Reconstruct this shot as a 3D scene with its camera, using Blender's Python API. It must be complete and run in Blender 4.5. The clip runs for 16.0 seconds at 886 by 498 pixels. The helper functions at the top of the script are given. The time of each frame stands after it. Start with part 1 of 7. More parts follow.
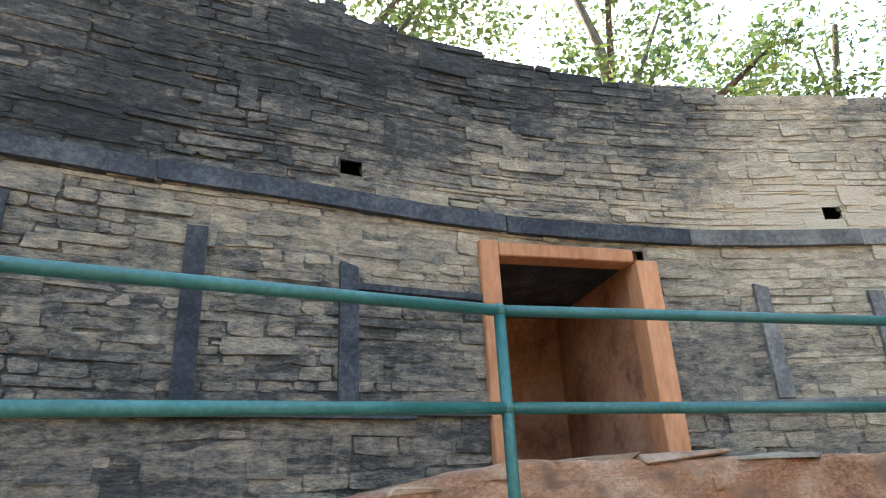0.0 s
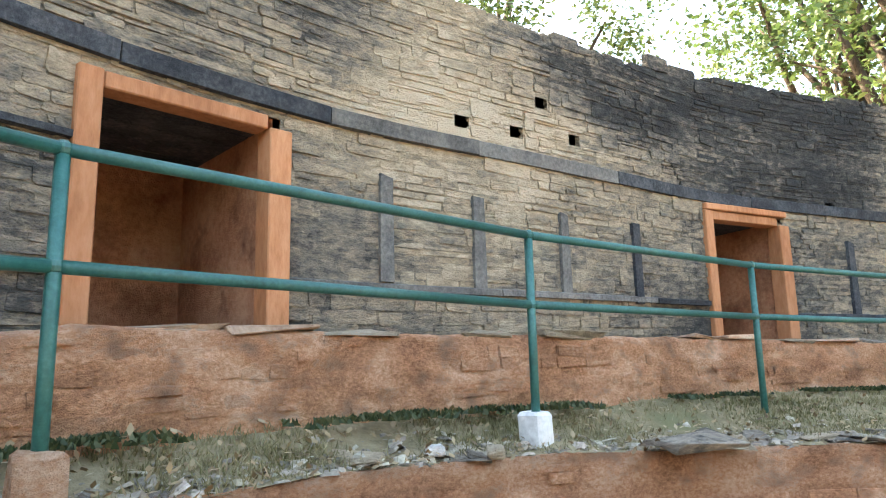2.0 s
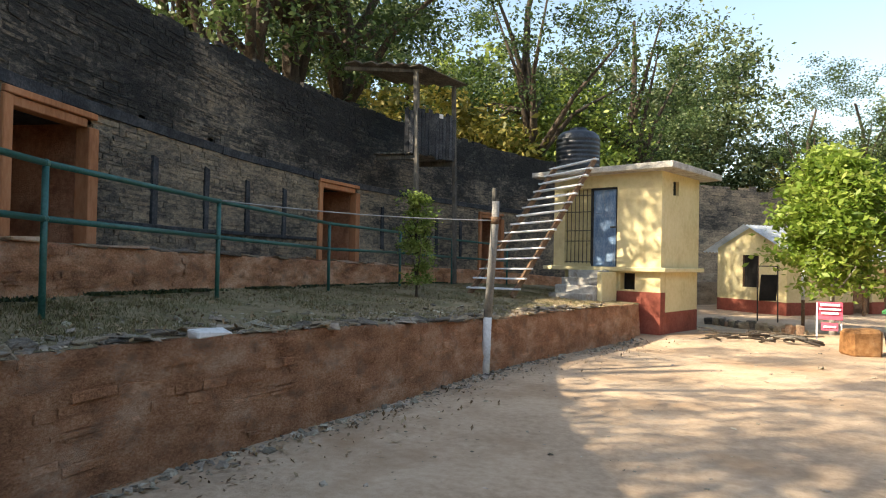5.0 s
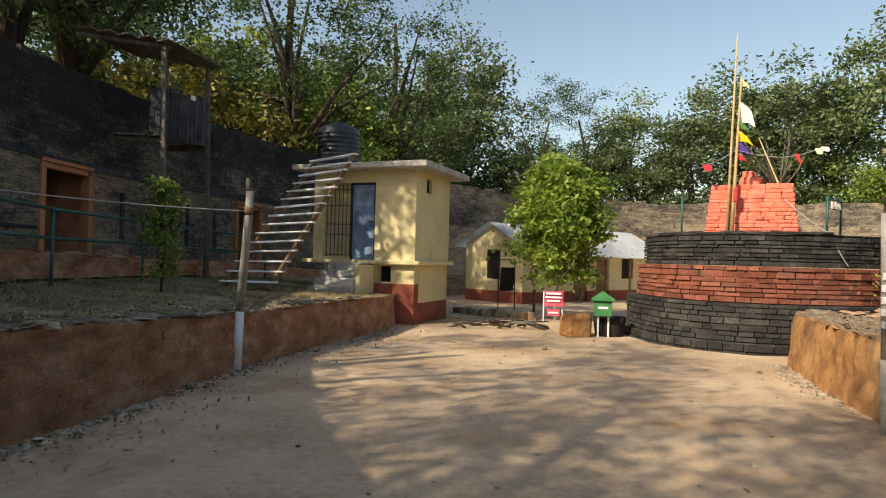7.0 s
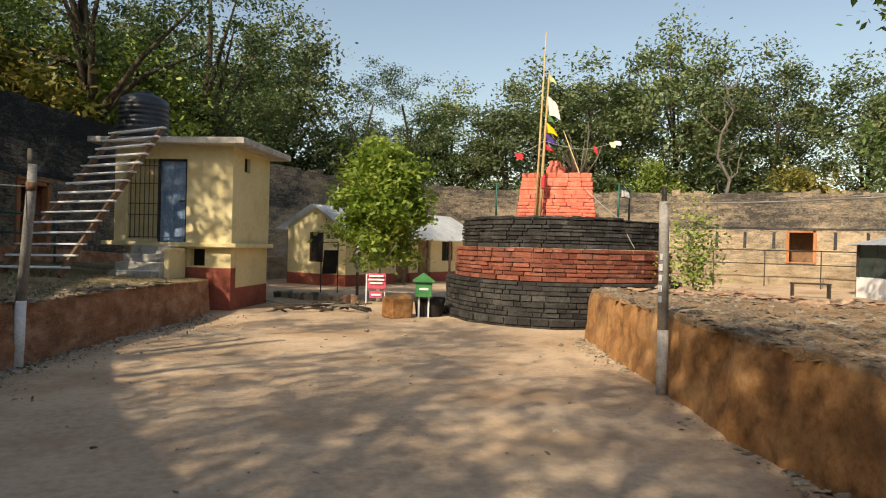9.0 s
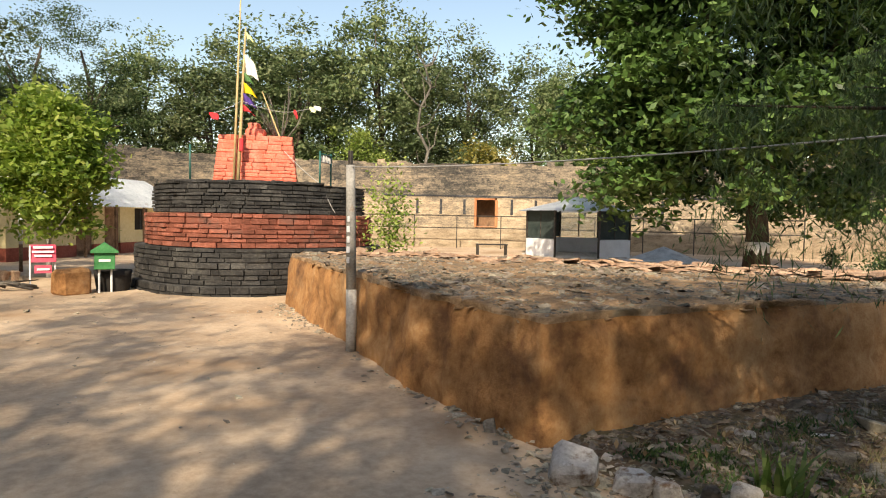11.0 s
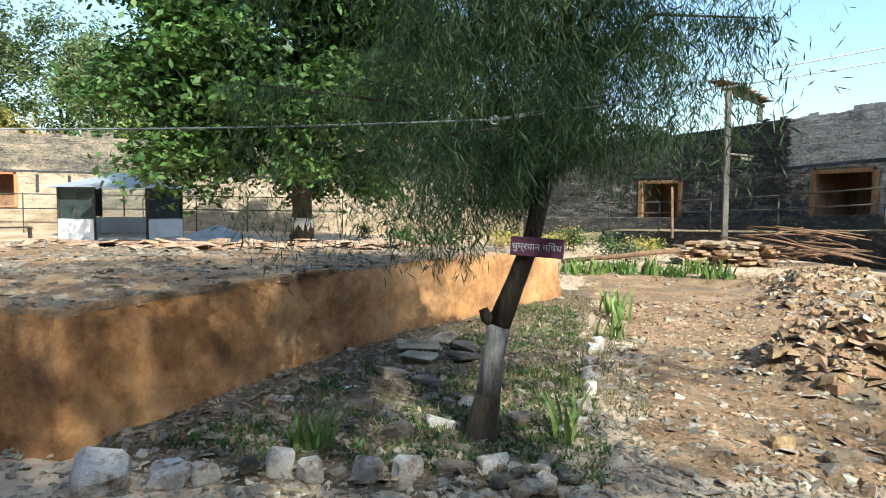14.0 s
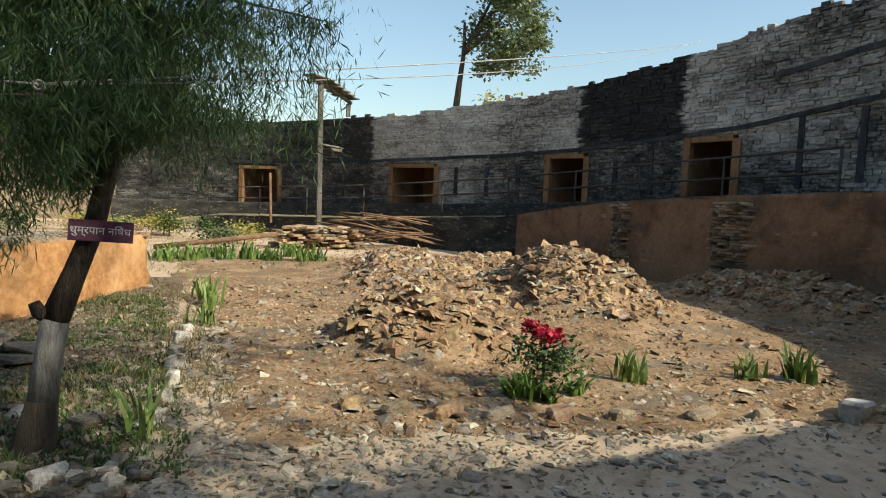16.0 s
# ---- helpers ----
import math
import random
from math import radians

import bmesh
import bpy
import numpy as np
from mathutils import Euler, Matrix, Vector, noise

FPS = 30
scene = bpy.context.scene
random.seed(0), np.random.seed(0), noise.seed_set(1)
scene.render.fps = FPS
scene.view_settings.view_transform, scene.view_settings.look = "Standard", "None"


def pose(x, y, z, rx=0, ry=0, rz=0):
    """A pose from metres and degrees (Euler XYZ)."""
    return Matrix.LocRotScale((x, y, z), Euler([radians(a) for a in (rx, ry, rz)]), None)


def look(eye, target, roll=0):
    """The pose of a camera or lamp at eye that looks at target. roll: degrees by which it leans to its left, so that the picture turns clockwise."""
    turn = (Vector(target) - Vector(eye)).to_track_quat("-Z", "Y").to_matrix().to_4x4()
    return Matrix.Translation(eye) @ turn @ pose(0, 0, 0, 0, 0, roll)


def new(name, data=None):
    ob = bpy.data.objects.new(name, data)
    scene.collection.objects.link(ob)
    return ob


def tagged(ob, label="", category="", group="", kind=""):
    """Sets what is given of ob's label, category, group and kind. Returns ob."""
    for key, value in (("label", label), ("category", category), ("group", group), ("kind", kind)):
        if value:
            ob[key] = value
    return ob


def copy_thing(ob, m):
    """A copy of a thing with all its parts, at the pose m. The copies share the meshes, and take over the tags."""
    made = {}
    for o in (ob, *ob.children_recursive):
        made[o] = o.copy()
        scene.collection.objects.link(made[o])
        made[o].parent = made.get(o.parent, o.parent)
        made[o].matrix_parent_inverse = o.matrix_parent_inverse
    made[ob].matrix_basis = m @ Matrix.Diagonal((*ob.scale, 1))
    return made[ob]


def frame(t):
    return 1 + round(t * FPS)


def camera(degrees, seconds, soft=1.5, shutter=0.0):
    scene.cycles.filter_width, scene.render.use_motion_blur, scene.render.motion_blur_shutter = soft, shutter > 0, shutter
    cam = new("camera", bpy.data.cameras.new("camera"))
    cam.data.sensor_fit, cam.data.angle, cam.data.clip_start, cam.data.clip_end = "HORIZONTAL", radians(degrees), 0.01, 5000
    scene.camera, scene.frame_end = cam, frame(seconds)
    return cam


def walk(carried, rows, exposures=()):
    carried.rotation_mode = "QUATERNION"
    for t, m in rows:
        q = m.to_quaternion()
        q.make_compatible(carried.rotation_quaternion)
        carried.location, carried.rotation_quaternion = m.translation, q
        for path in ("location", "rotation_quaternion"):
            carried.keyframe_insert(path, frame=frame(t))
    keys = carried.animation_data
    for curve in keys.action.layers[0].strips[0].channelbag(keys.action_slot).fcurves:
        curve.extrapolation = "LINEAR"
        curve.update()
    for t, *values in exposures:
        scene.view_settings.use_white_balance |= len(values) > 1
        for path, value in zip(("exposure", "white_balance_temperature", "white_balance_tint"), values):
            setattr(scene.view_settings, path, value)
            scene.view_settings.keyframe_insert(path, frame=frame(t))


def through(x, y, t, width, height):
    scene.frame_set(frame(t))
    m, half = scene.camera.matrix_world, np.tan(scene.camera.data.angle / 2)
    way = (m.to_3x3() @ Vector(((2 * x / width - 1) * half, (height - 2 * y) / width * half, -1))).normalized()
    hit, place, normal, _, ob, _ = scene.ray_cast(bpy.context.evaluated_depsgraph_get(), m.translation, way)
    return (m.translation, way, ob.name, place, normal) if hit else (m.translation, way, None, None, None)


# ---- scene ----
cam = camera(68.89, 16.0, 1.1)

PATH = [
    (0, 0.069, -0.440, 1.523, 112.14, 2.79, 103.87),
    (0.5, 0.078, -0.353, 1.536, 103.87, 2.59, 99.98),
    (1, -0.028, -0.271, 1.601, 98.74, 0.50, 87.02),
    (1.5, -0.149, -0.209, 1.578, 100.23, 0.53, 75.57),
    (2, -0.159, -0.150, 1.571, 99.49, 1.23, 73.78),
    (2.5, -0.156, -0.094, 1.582, 97.37, 0.02, 65.09),
    (3, -0.099, -0.029, 1.573, 96.13, -1.31, 53.64),
    (3.5, -0.074, 0.006, 1.583, 94.72, -1.37, 42.90),
    (4, -0.104, 0.009, 1.579, 93.48, -0.53, 34.45),
    (4.5, -0.107, 0.021, 1.565, 92.36, -0.78, 24.85),
    (4.7, -0.127, 0.032, 1.586, 91.43, -0.88, 21.66),
    (6.8, 0.007, -0.005, 1.592, 90.84, -1.41, 0.04),
    (7, -0.000, 0.000, 1.582, 90.81, -1.46, -2.89),
    (7.5, 0.045, -0.010, 1.584, 90.77, -1.52, -8.60),
    (8, 0.033, 0.003, 1.589, 90.57, -1.72, -12.32),
    (8.2, 0.005, 0.016, 1.591, 90.42, -1.57, -13.26),
    (10.3, 0.201, -0.025, 1.550, 88.71, -0.96, -32.01),
    (10.5, 0.232, -0.051, 1.548, 88.70, -0.56, -34.77),
    (11, 0.320, -0.075, 1.528, 87.39, -1.04, -43.20),
    (11.5, 0.408, -0.101, 1.519, 86.85, -1.23, -49.30),
    (12, 0.476, -0.114, 1.511, 85.44, -1.18, -52.78),
    (12.5, 0.508, -0.118, 1.511, 84.57, -0.43, -61.92),
    (13, 0.522, -0.144, 1.506, 84.57, -1.13, -70.35),
    (13.5, 0.483, -0.162, 1.532, 85.09, -0.75, -75.38),
    (14, 0.470, -0.179, 1.527, 86.01, -0.70, -81.00),
    (14.5, 0.463, -0.204, 1.527, 85.54, -0.90, -88.69),
    (15, 0.441, -0.236, 1.524, 84.54, -1.45, -97.96),
    (15.5, 0.422, -0.290, 1.513, 84.58, -1.36, -106.68),
    (16, 0.395, -0.337, 1.528, 85.63, -2.53, -114.94),
]
EXPOSURES = [(0.0, 3.1, 7100, 10), (0.5, 3.65, 7500, 10), (1.0, 3.7, 7600, 10), (2.0, 3.3, 7700, 10), (3.0, 3.08, 7700, 10), (4.0, 2.72, 7600, 10), (4.7, 1.65, 7500, 10), (6.8, 0.32, 7600, 10),
             (8.2, 0.2, 7800, 10), (10.3, 0.33, 7900, 12), (11.5, 0.74, 7000, 8), (12.5, 0.95, 5850, 2), (13.5, 1.12, 5700, 1), (14.3, 0.8, 6100, 2), (15.0, 0.5, 6450, 3), (16.0, 0.4, 6700, 2)]

walk(cam, [(p[0], pose(*p[1:])) for p in PATH], EXPOSURES)

# ---- light ----
SUN_AZ, SUN_EL = math.atan2(-0.79, -0.61), radians(38)
world = bpy.data.worlds.new("world")
scene.world = world
world.use_nodes = True
wn = world.node_tree
sky = wn.nodes.new("ShaderNodeTexSky")
sky.sky_type, sky.sun_disc = "NISHITA", False
sky.sun_elevation, sky.sun_rotation = SUN_EL, SUN_AZ
sky.air_density, sky.dust_density, sky.ozone_density = 1.2, 1.5, 1.5
wn.nodes["Background"].inputs[1].default_value = 0.15
wn.links.new(sky.outputs[0], wn.nodes["Background"].inputs[0])
sun = new("sun", bpy.data.lights.new("sun", "SUN"))
sun.data.energy, sun.data.angle, sun.data.color = 5.0, radians(0.53), (1.0, 0.92, 0.8)
sun.matrix_world = look((60 * math.sin(SUN_AZ) * math.cos(SUN_EL), 60 * math.cos(SUN_AZ) * math.cos(SUN_EL), 60 * math.sin(SUN_EL)), (0, 0, 0))


# ---- materials ----
def surf(name, cols, scale=3.0, rough=0.9, bump=0.3, vary=0.35, fine=9.0, metal=0.0, stain=None, stain_at=(0.5, 0.62), stain_scale=0.8,
         streak=1.0, spec=0.3, hue=0.0):
    """A surface whose colour wanders over three tones at two scales, with grain, relief and, if given, stains."""
    m = bpy.data.materials.new(name)
    m.use_nodes = True
    t = m.node_tree
    n, l = t.nodes, t.links
    b = n["Principled BSDF"]
    b.inputs["Roughness"].default_value, b.inputs["Metallic"].default_value = rough, metal
    b.inputs["Specular IOR Level"].default_value = spec
    geo = n.new("ShaderNodeNewGeometry")
    mp = n.new("ShaderNodeMapping")
    mp.inputs["Scale"].default_value = (1, 1, streak)
    l.new(geo.outputs["Position"], mp.inputs[0])

    def nz(s, d, r=0.6):
        q = n.new("ShaderNodeTexNoise")
        q.inputs["Scale"].default_value, q.inputs["Detail"].default_value, q.inputs["Roughness"].default_value = s, d, r
        l.new(mp.outputs[0], q.inputs["Vector"])
        return q.outputs["Fac"]

    def mth(op, a, c):
        q = n.new("ShaderNodeMath")
        q.operation = op
        for k, v in enumerate((a, c)):
            if isinstance(v, (int, float)):
                q.inputs[k].default_value = v
            else:
                l.new(v, q.inputs[k])
        return q.outputs[0]

    n1, n2 = nz(scale, 4), nz(scale * fine, 5, 0.7)
    fac = mth("ADD", mth("MULTIPLY", n1, 0.55), mth("MULTIPLY", n2, 0.45))
    ramp = n.new("ShaderNodeValToRGB")
    e = ramp.color_ramp.elements
    e[0].position, e[1].position = 0.37, 0.63
    e[0].color, e[1].color = (*cols[0], 1), (*cols[-1], 1)
    for k, c in enumerate(cols[1:-1]):
        q = e.new(0.37 + 0.26 * (k + 1) / (len(cols) - 1))
        q.color = (*c, 1)
    l.new(fac, ramp.inputs[0])
    col = ramp.outputs[0]
    oi = n.new("ShaderNodeObjectInfo")
    rnd = mth("FRACT", mth("ADD", geo.outputs["Random Per Island"], oi.outputs["Random"]), 0)
    hsv = n.new("ShaderNodeHueSaturation")
    l.new(col, hsv.inputs["Color"])
    l.new(mth("ADD", mth("MULTIPLY", rnd, 2 * vary), 1 - vary), hsv.inputs["Value"])
    if hue:
        l.new(mth("ADD", mth("MULTIPLY", mth("FRACT", mth("MULTIPLY", rnd, 7.3), 0), 2 * hue), 0.5 - hue), hsv.inputs["Hue"])
    col = hsv.outputs[0]
    if stain:
        st = nz(stain_scale, 5, 0.65)
        sr = n.new("ShaderNodeValToRGB")
        sr.color_ramp.elements[0].position, sr.color_ramp.elements[1].position = stain_at
        l.new(st, sr.inputs[0])
        mix = n.new("ShaderNodeMix")
        mix.data_type = "RGBA"
        l.new(sr.outputs[0], mix.inputs["Factor"])
        l.new(col, mix.inputs["A"])
        mix.inputs["B"].default_value = (*stain, 1)
        col = mix.outputs["Result"]
    l.new(col, b.inputs["Base Color"])
    if bump:
        bp = n.new("ShaderNodeBump")
        bp.inputs["Strength"].default_value, bp.inputs["Distance"].default_value = bump, 0.03
        l.new(mth("ADD", n2, mth("MULTIPLY", nz(scale * fine * 4, 3), 0.4)), bp.inputs["Height"])
        l.new(bp.outputs[0], b.inputs["Normal"])
    return m


def leafy(name, cols, through=0.3, rough=0.5, gain=1.3):
    cols = [tuple(gain * k for k in c) for c in cols]
    m = bpy.data.materials.new(name)
    m.use_nodes = True
    n, l = m.node_tree.nodes, m.node_tree.links
    b = n["Principled BSDF"]
    geo, oi = n.new("ShaderNodeNewGeometry"), n.new("ShaderNodeObjectInfo")
    nz = n.new("ShaderNodeTexNoise")
    nz.inputs["Scale"].default_value = 0.7
    l.new(geo.outputs["Position"], nz.inputs["Vector"])
    a = n.new("ShaderNodeMath")
    a.operation = "MULTIPLY_ADD"
    l.new(geo.outputs["Random Per Island"], a.inputs[0])
    a.inputs[1].default_value = 0.6
    k = n.new("ShaderNodeMath")
    k.operation = "MULTIPLY_ADD"
    l.new(nz.outputs["Fac"], k.inputs[0])
    k.inputs[1].default_value, k.inputs[2].default_value = 1.2, -0.4
    l.new(k.outputs[0], a.inputs[2])
    ramp = n.new("ShaderNodeValToRGB")
    e = ramp.color_ramp.elements
    e[0].position, e[1].position = 0.1, 0.9
    e[0].color, e[1].color = (*cols[0], 1), (*cols[-1], 1)
    for i, c in enumerate(cols[1:-1]):
        e.new(0.1 + 0.8 * (i + 1) / (len(cols) - 1)).color = (*c, 1)
    l.new(a.outputs[0], ramp.inputs[0])
    hsv = n.new("ShaderNodeHueSaturation")
    l.new(ramp.outputs[0], hsv.inputs["Color"])
    v = n.new("ShaderNodeMath")
    v.operation = "MULTIPLY_ADD"
    l.new(oi.outputs["Random"], v.inputs[0])
    v.inputs[1].default_value, v.inputs[2].default_value = 0.5, 0.75
    l.new(v.outputs[0], hsv.inputs["Value"])
    l.new(hsv.outputs[0], b.inputs["Base Color"])
    b.inputs["Roughness"].default_value = rough
    b.inputs["Specular IOR Level"].default_value = 0.35
    tr = n.new("ShaderNodeBsdfTranslucent")
    l.new(hsv.outputs[0], tr.inputs["Color"])
    mx = n.new("ShaderNodeMixShader")
    mx.inputs[0].default_value = through
    l.new(b.outputs[0], mx.inputs[1])
    l.new(tr.outputs[0], mx.inputs[2])
    l.new(mx.outputs[0], n["Material Output"].inputs[0])
    return m


def glassy(name, tint):
    m = bpy.data.materials.new(name)
    m.use_nodes = True
    b = m.node_tree.nodes["Principled BSDF"]
    b.inputs["Base Color"].default_value = (*tint, 1)
    b.inputs["Roughness"].default_value = 0.06
    b.inputs["Transmission Weight"].default_value = 0.9
    return m



def weathered(name, tones, at_):
    """Layered slate: the mesh's own "age" (how far lichen and soot have blackened it) picks the tone, broken up by flakes and grain."""
    m = bpy.data.materials.new(name)
    m.use_nodes = True
    n, l = m.node_tree.nodes, m.node_tree.links
    b = n["Principled BSDF"]
    b.inputs["Roughness"].default_value, b.inputs["Specular IOR Level"].default_value = 0.94, 0.25
    geo, att = n.new("ShaderNodeNewGeometry"), n.new("ShaderNodeAttribute")
    att.attribute_name = "age"
    oi = n.new("ShaderNodeObjectInfo")

    def nz(sx, sz, d, r=0.65):
        mp = n.new("ShaderNodeMapping")
        mp.inputs["Scale"].default_value = (sx, sx, sz)
        l.new(geo.outputs["Position"], mp.inputs[0])
        q = n.new("ShaderNodeTexNoise")
        q.inputs["Scale"].default_value, q.inputs["Detail"].default_value, q.inputs["Roughness"].default_value = 1.0, d, r
        l.new(mp.outputs[0], q.inputs["Vector"])
        return q.outputs["Fac"]

    def fma(a, k, c):
        q = n.new("ShaderNodeMath")
        q.operation = "MULTIPLY_ADD"
        for i, v in enumerate((a, k, c)):
            if isinstance(v, (int, float)):
                q.inputs[i].default_value = v
            else:
                l.new(v, q.inputs[i])
        return q.outputs[0]

    patch, flake, grain = nz(2.2, 4.5, 5), nz(9, 24, 5, 0.7), nz(38, 90, 4, 0.7)
    add = n.new("ShaderNodeMath")
    l.new(geo.outputs["Random Per Island"], add.inputs[0])
    l.new(oi.outputs["Random"], add.inputs[1])
    fr = n.new("ShaderNodeMath")
    fr.operation = "FRACT"
    l.new(add.outputs[0], fr.inputs[0])
    f = fma(patch, 0.65, fma(flake, 1.1, fma(grain, 0.5, fma(fr.outputs[0], 0.2, -1.22))))
    f = fma(att.outputs["Fac"], 1.0, f)
    ramp = n.new("ShaderNodeValToRGB")
    e = ramp.color_ramp.elements
    e[0].position, e[1].position = at_[0], at_[-1]
    e[0].color, e[1].color = (*tones[0], 1), (*tones[-1], 1)
    for p, c in zip(at_[1:-1], tones[1:-1]):
        e.new(p).color = (*c, 1)
    l.new(f, ramp.inputs[0])
    l.new(ramp.outputs[0], b.inputs["Base Color"])
    bp = n.new("ShaderNodeBump")
    bp.inputs["Strength"].default_value, bp.inputs["Distance"].default_value = 1.0, 0.035
    l.new(fma(flake, 0.8, fma(grain, 0.7, 0.0)), bp.inputs["Height"])
    l.new(bp.outputs[0], b.inputs["Normal"])
    return m


WALL_NEAR = weathered("slate_weathered", [(0.56, 0.45, 0.32), (0.4, 0.315, 0.215), (0.22, 0.185, 0.142), (0.075, 0.07, 0.062), (0.03, 0.03, 0.029)], (0.0, 0.22, 0.45, 0.68, 0.95))
WALL_PALE = weathered("slate_limewashed", [(0.72, 0.69, 0.63), (0.5, 0.475, 0.43), (0.26, 0.24, 0.215), (0.08, 0.075, 0.068), (0.032, 0.032, 0.031)], (0.0, 0.25, 0.48, 0.7, 0.95))
STONE_DARK = surf("stone_dark", [(0.022, 0.022, 0.022), (0.05, 0.047, 0.042), (0.11, 0.1, 0.08)], 1.5, 0.95, 1.0, 0.3, 14, stain=(0.27, 0.23, 0.165), stain_at=(0.58, 0.68), stain_scale=5, streak=2.6)
STONE_GREY = surf("stone_grey", [(0.085, 0.074, 0.061), (0.2, 0.168, 0.132), (0.36, 0.298, 0.228)], 1.3, 0.93, 1.0, 0.26, 14, stain=(0.06, 0.055, 0.047), stain_at=(0.54, 0.68), stain_scale=3, streak=2.6)
STONE_TAN = surf("stone_tan", [(0.22, 0.168, 0.11), (0.4, 0.312, 0.21), (0.54, 0.435, 0.305)], 1.3, 0.93, 1.0, 0.16, 14, stain=(0.16, 0.127, 0.088), stain_at=(0.56, 0.72), stain_scale=3, streak=2.6)
STONE_PALE = surf("stone_pale", [(0.34, 0.32, 0.29), (0.56, 0.53, 0.485), (0.74, 0.71, 0.655)], 2.5, 0.92, 0.6, 0.22, 10, stain=(0.14, 0.13, 0.115), stain_at=(0.6, 0.74), stain_scale=4)
STONE_RED = surf("stone_red", [(0.25, 0.15, 0.095), (0.36, 0.235, 0.155), (0.46, 0.33, 0.23)], 3, 0.93, 0.5, 0.3, 8)
JOINT = surf("mud_joint", [(0.09, 0.075, 0.058), (0.19, 0.155, 0.115), (0.3, 0.245, 0.18)], 4, 1.0, 0.8, 0.0)
MUD_RED = surf("mud_red", [(0.26, 0.113, 0.056), (0.56, 0.275, 0.145), (0.75, 0.49, 0.33)], 2.0, 0.95, 1.0, 0.14, 18, stain=(0.26, 0.155, 0.1), stain_at=(0.53, 0.74), stain_scale=4.5, streak=1.7)
MUD_OCHRE = surf("mud_ochre", [(0.21, 0.095, 0.035), (0.39, 0.2, 0.08), (0.5, 0.3, 0.145)], 1.1, 0.95, 0.4, 0.0, 9, stain=(0.13, 0.065, 0.035), stain_at=(0.5, 0.72), stain_scale=1.6)
MUD_BROWN = surf("mud_brown", [(0.17, 0.095, 0.055), (0.27, 0.155, 0.09), (0.35, 0.22, 0.135)], 0.9, 0.95, 0.9, 0.0, 14, stain=(0.12, 0.075, 0.05), stain_at=(0.52, 0.7), stain_scale=1.6)
MUD_PLASTER = surf("mud_plaster", [(0.33, 0.135, 0.07), (0.5, 0.23, 0.125), (0.61, 0.33, 0.2)], 1.8, 0.92, 0.9, 0.0, 12, stain=(0.22, 0.085, 0.045), stain_at=(0.53, 0.72), stain_scale=3)
PAINT_ORANGE = surf("paint_orange", [(0.33, 0.13, 0.055), (0.43, 0.18, 0.08), (0.5, 0.23, 0.115)], 3, 0.75, 0.2, 0.12, 8, streak=0.3)
PAINT_OCHRE = surf("paint_ochre_worn", [(0.16, 0.085, 0.04), (0.26, 0.14, 0.065), (0.34, 0.2, 0.1)], 3, 0.8, 0.2, 0.12, 8, streak=0.3)
TIMBER = surf("timber_dark", [(0.018, 0.02, 0.024), (0.04, 0.043, 0.048), (0.085, 0.085, 0.086)], 4, 0.85, 0.5, 0.3, 8, streak=1.0)
TIMBER_GREY = surf("timber_grey", [(0.06, 0.055, 0.047), (0.12, 0.108, 0.09), (0.2, 0.182, 0.15)], 4, 0.9, 0.45, 0.3, 8, streak=0.25)
TIMBER_PALE = surf("timber_mud_washed", [(0.085, 0.08, 0.074), (0.15, 0.14, 0.126), (0.24, 0.22, 0.19)], 4, 0.92, 0.5, 0.2, 8)
TIMBER_BROWN = surf("timber_brown", [(0.11, 0.065, 0.04), (0.2, 0.12, 0.07), (0.3, 0.19, 0.12)], 5, 0.9, 0.4, 0.3, 8)
PAINT_GREEN = surf("paint_green", [(0.01, 0.075, 0.062), (0.017, 0.105, 0.088), (0.035, 0.14, 0.12)], 6, 0.42, 0.12, 0.1, 8, spec=0.5)
CONCRETE = surf("concrete", [(0.32, 0.3, 0.27), (0.46, 0.44, 0.4), (0.58, 0.56, 0.52)], 4, 0.9, 0.35, 0.1, 8, stain=(0.2, 0.14, 0.1), stain_at=(0.55, 0.75), stain_scale=5)
WHITEWASH = surf("whitewash", [(0.55, 0.54, 0.51), (0.7, 0.69, 0.66), (0.8, 0.79, 0.76)], 4, 0.85, 0.25, 0.05, 8, stain=(0.35, 0.3, 0.24), stain_at=(0.62, 0.8), stain_scale=5)
CREAM = surf("cream_paint", [(0.6, 0.5, 0.26), (0.7, 0.6, 0.34), (0.76, 0.66, 0.4)], 0.9, 0.8, 0.12, 0.0, 10, stain=(0.5, 0.4, 0.22), stain_at=(0.55, 0.8), stain_scale=1.2)
OXIDE = surf("oxide_paint", [(0.2, 0.055, 0.035), (0.28, 0.075, 0.05), (0.34, 0.11, 0.075)], 1.5, 0.8, 0.2, 0.0, 9)
EARTH = surf("earth", [(0.35, 0.25, 0.165), (0.48, 0.355, 0.24), (0.57, 0.44, 0.31)], 0.55, 0.97, 0.35, 0.0, 22, stain=(0.33, 0.21, 0.12), stain_at=(0.5, 0.7), stain_scale=0.5)
TERRACE_EARTH = surf("terrace_earth", [(0.16, 0.13, 0.07), (0.27, 0.21, 0.12), (0.36, 0.28, 0.17)], 0.9, 0.98, 0.5, 0.0, 20, stain=(0.17, 0.155, 0.075), stain_at=(0.5, 0.66), stain_scale=1.2)
RUBBLE_EARTH = surf("rubble_earth", [(0.18, 0.105, 0.052), (0.32, 0.2, 0.108), (0.47, 0.32, 0.19)], 1.2, 0.98, 0.9, 0.0, 16, stain=(0.17, 0.14, 0.1), stain_at=(0.5, 0.68), stain_scale=1.5)
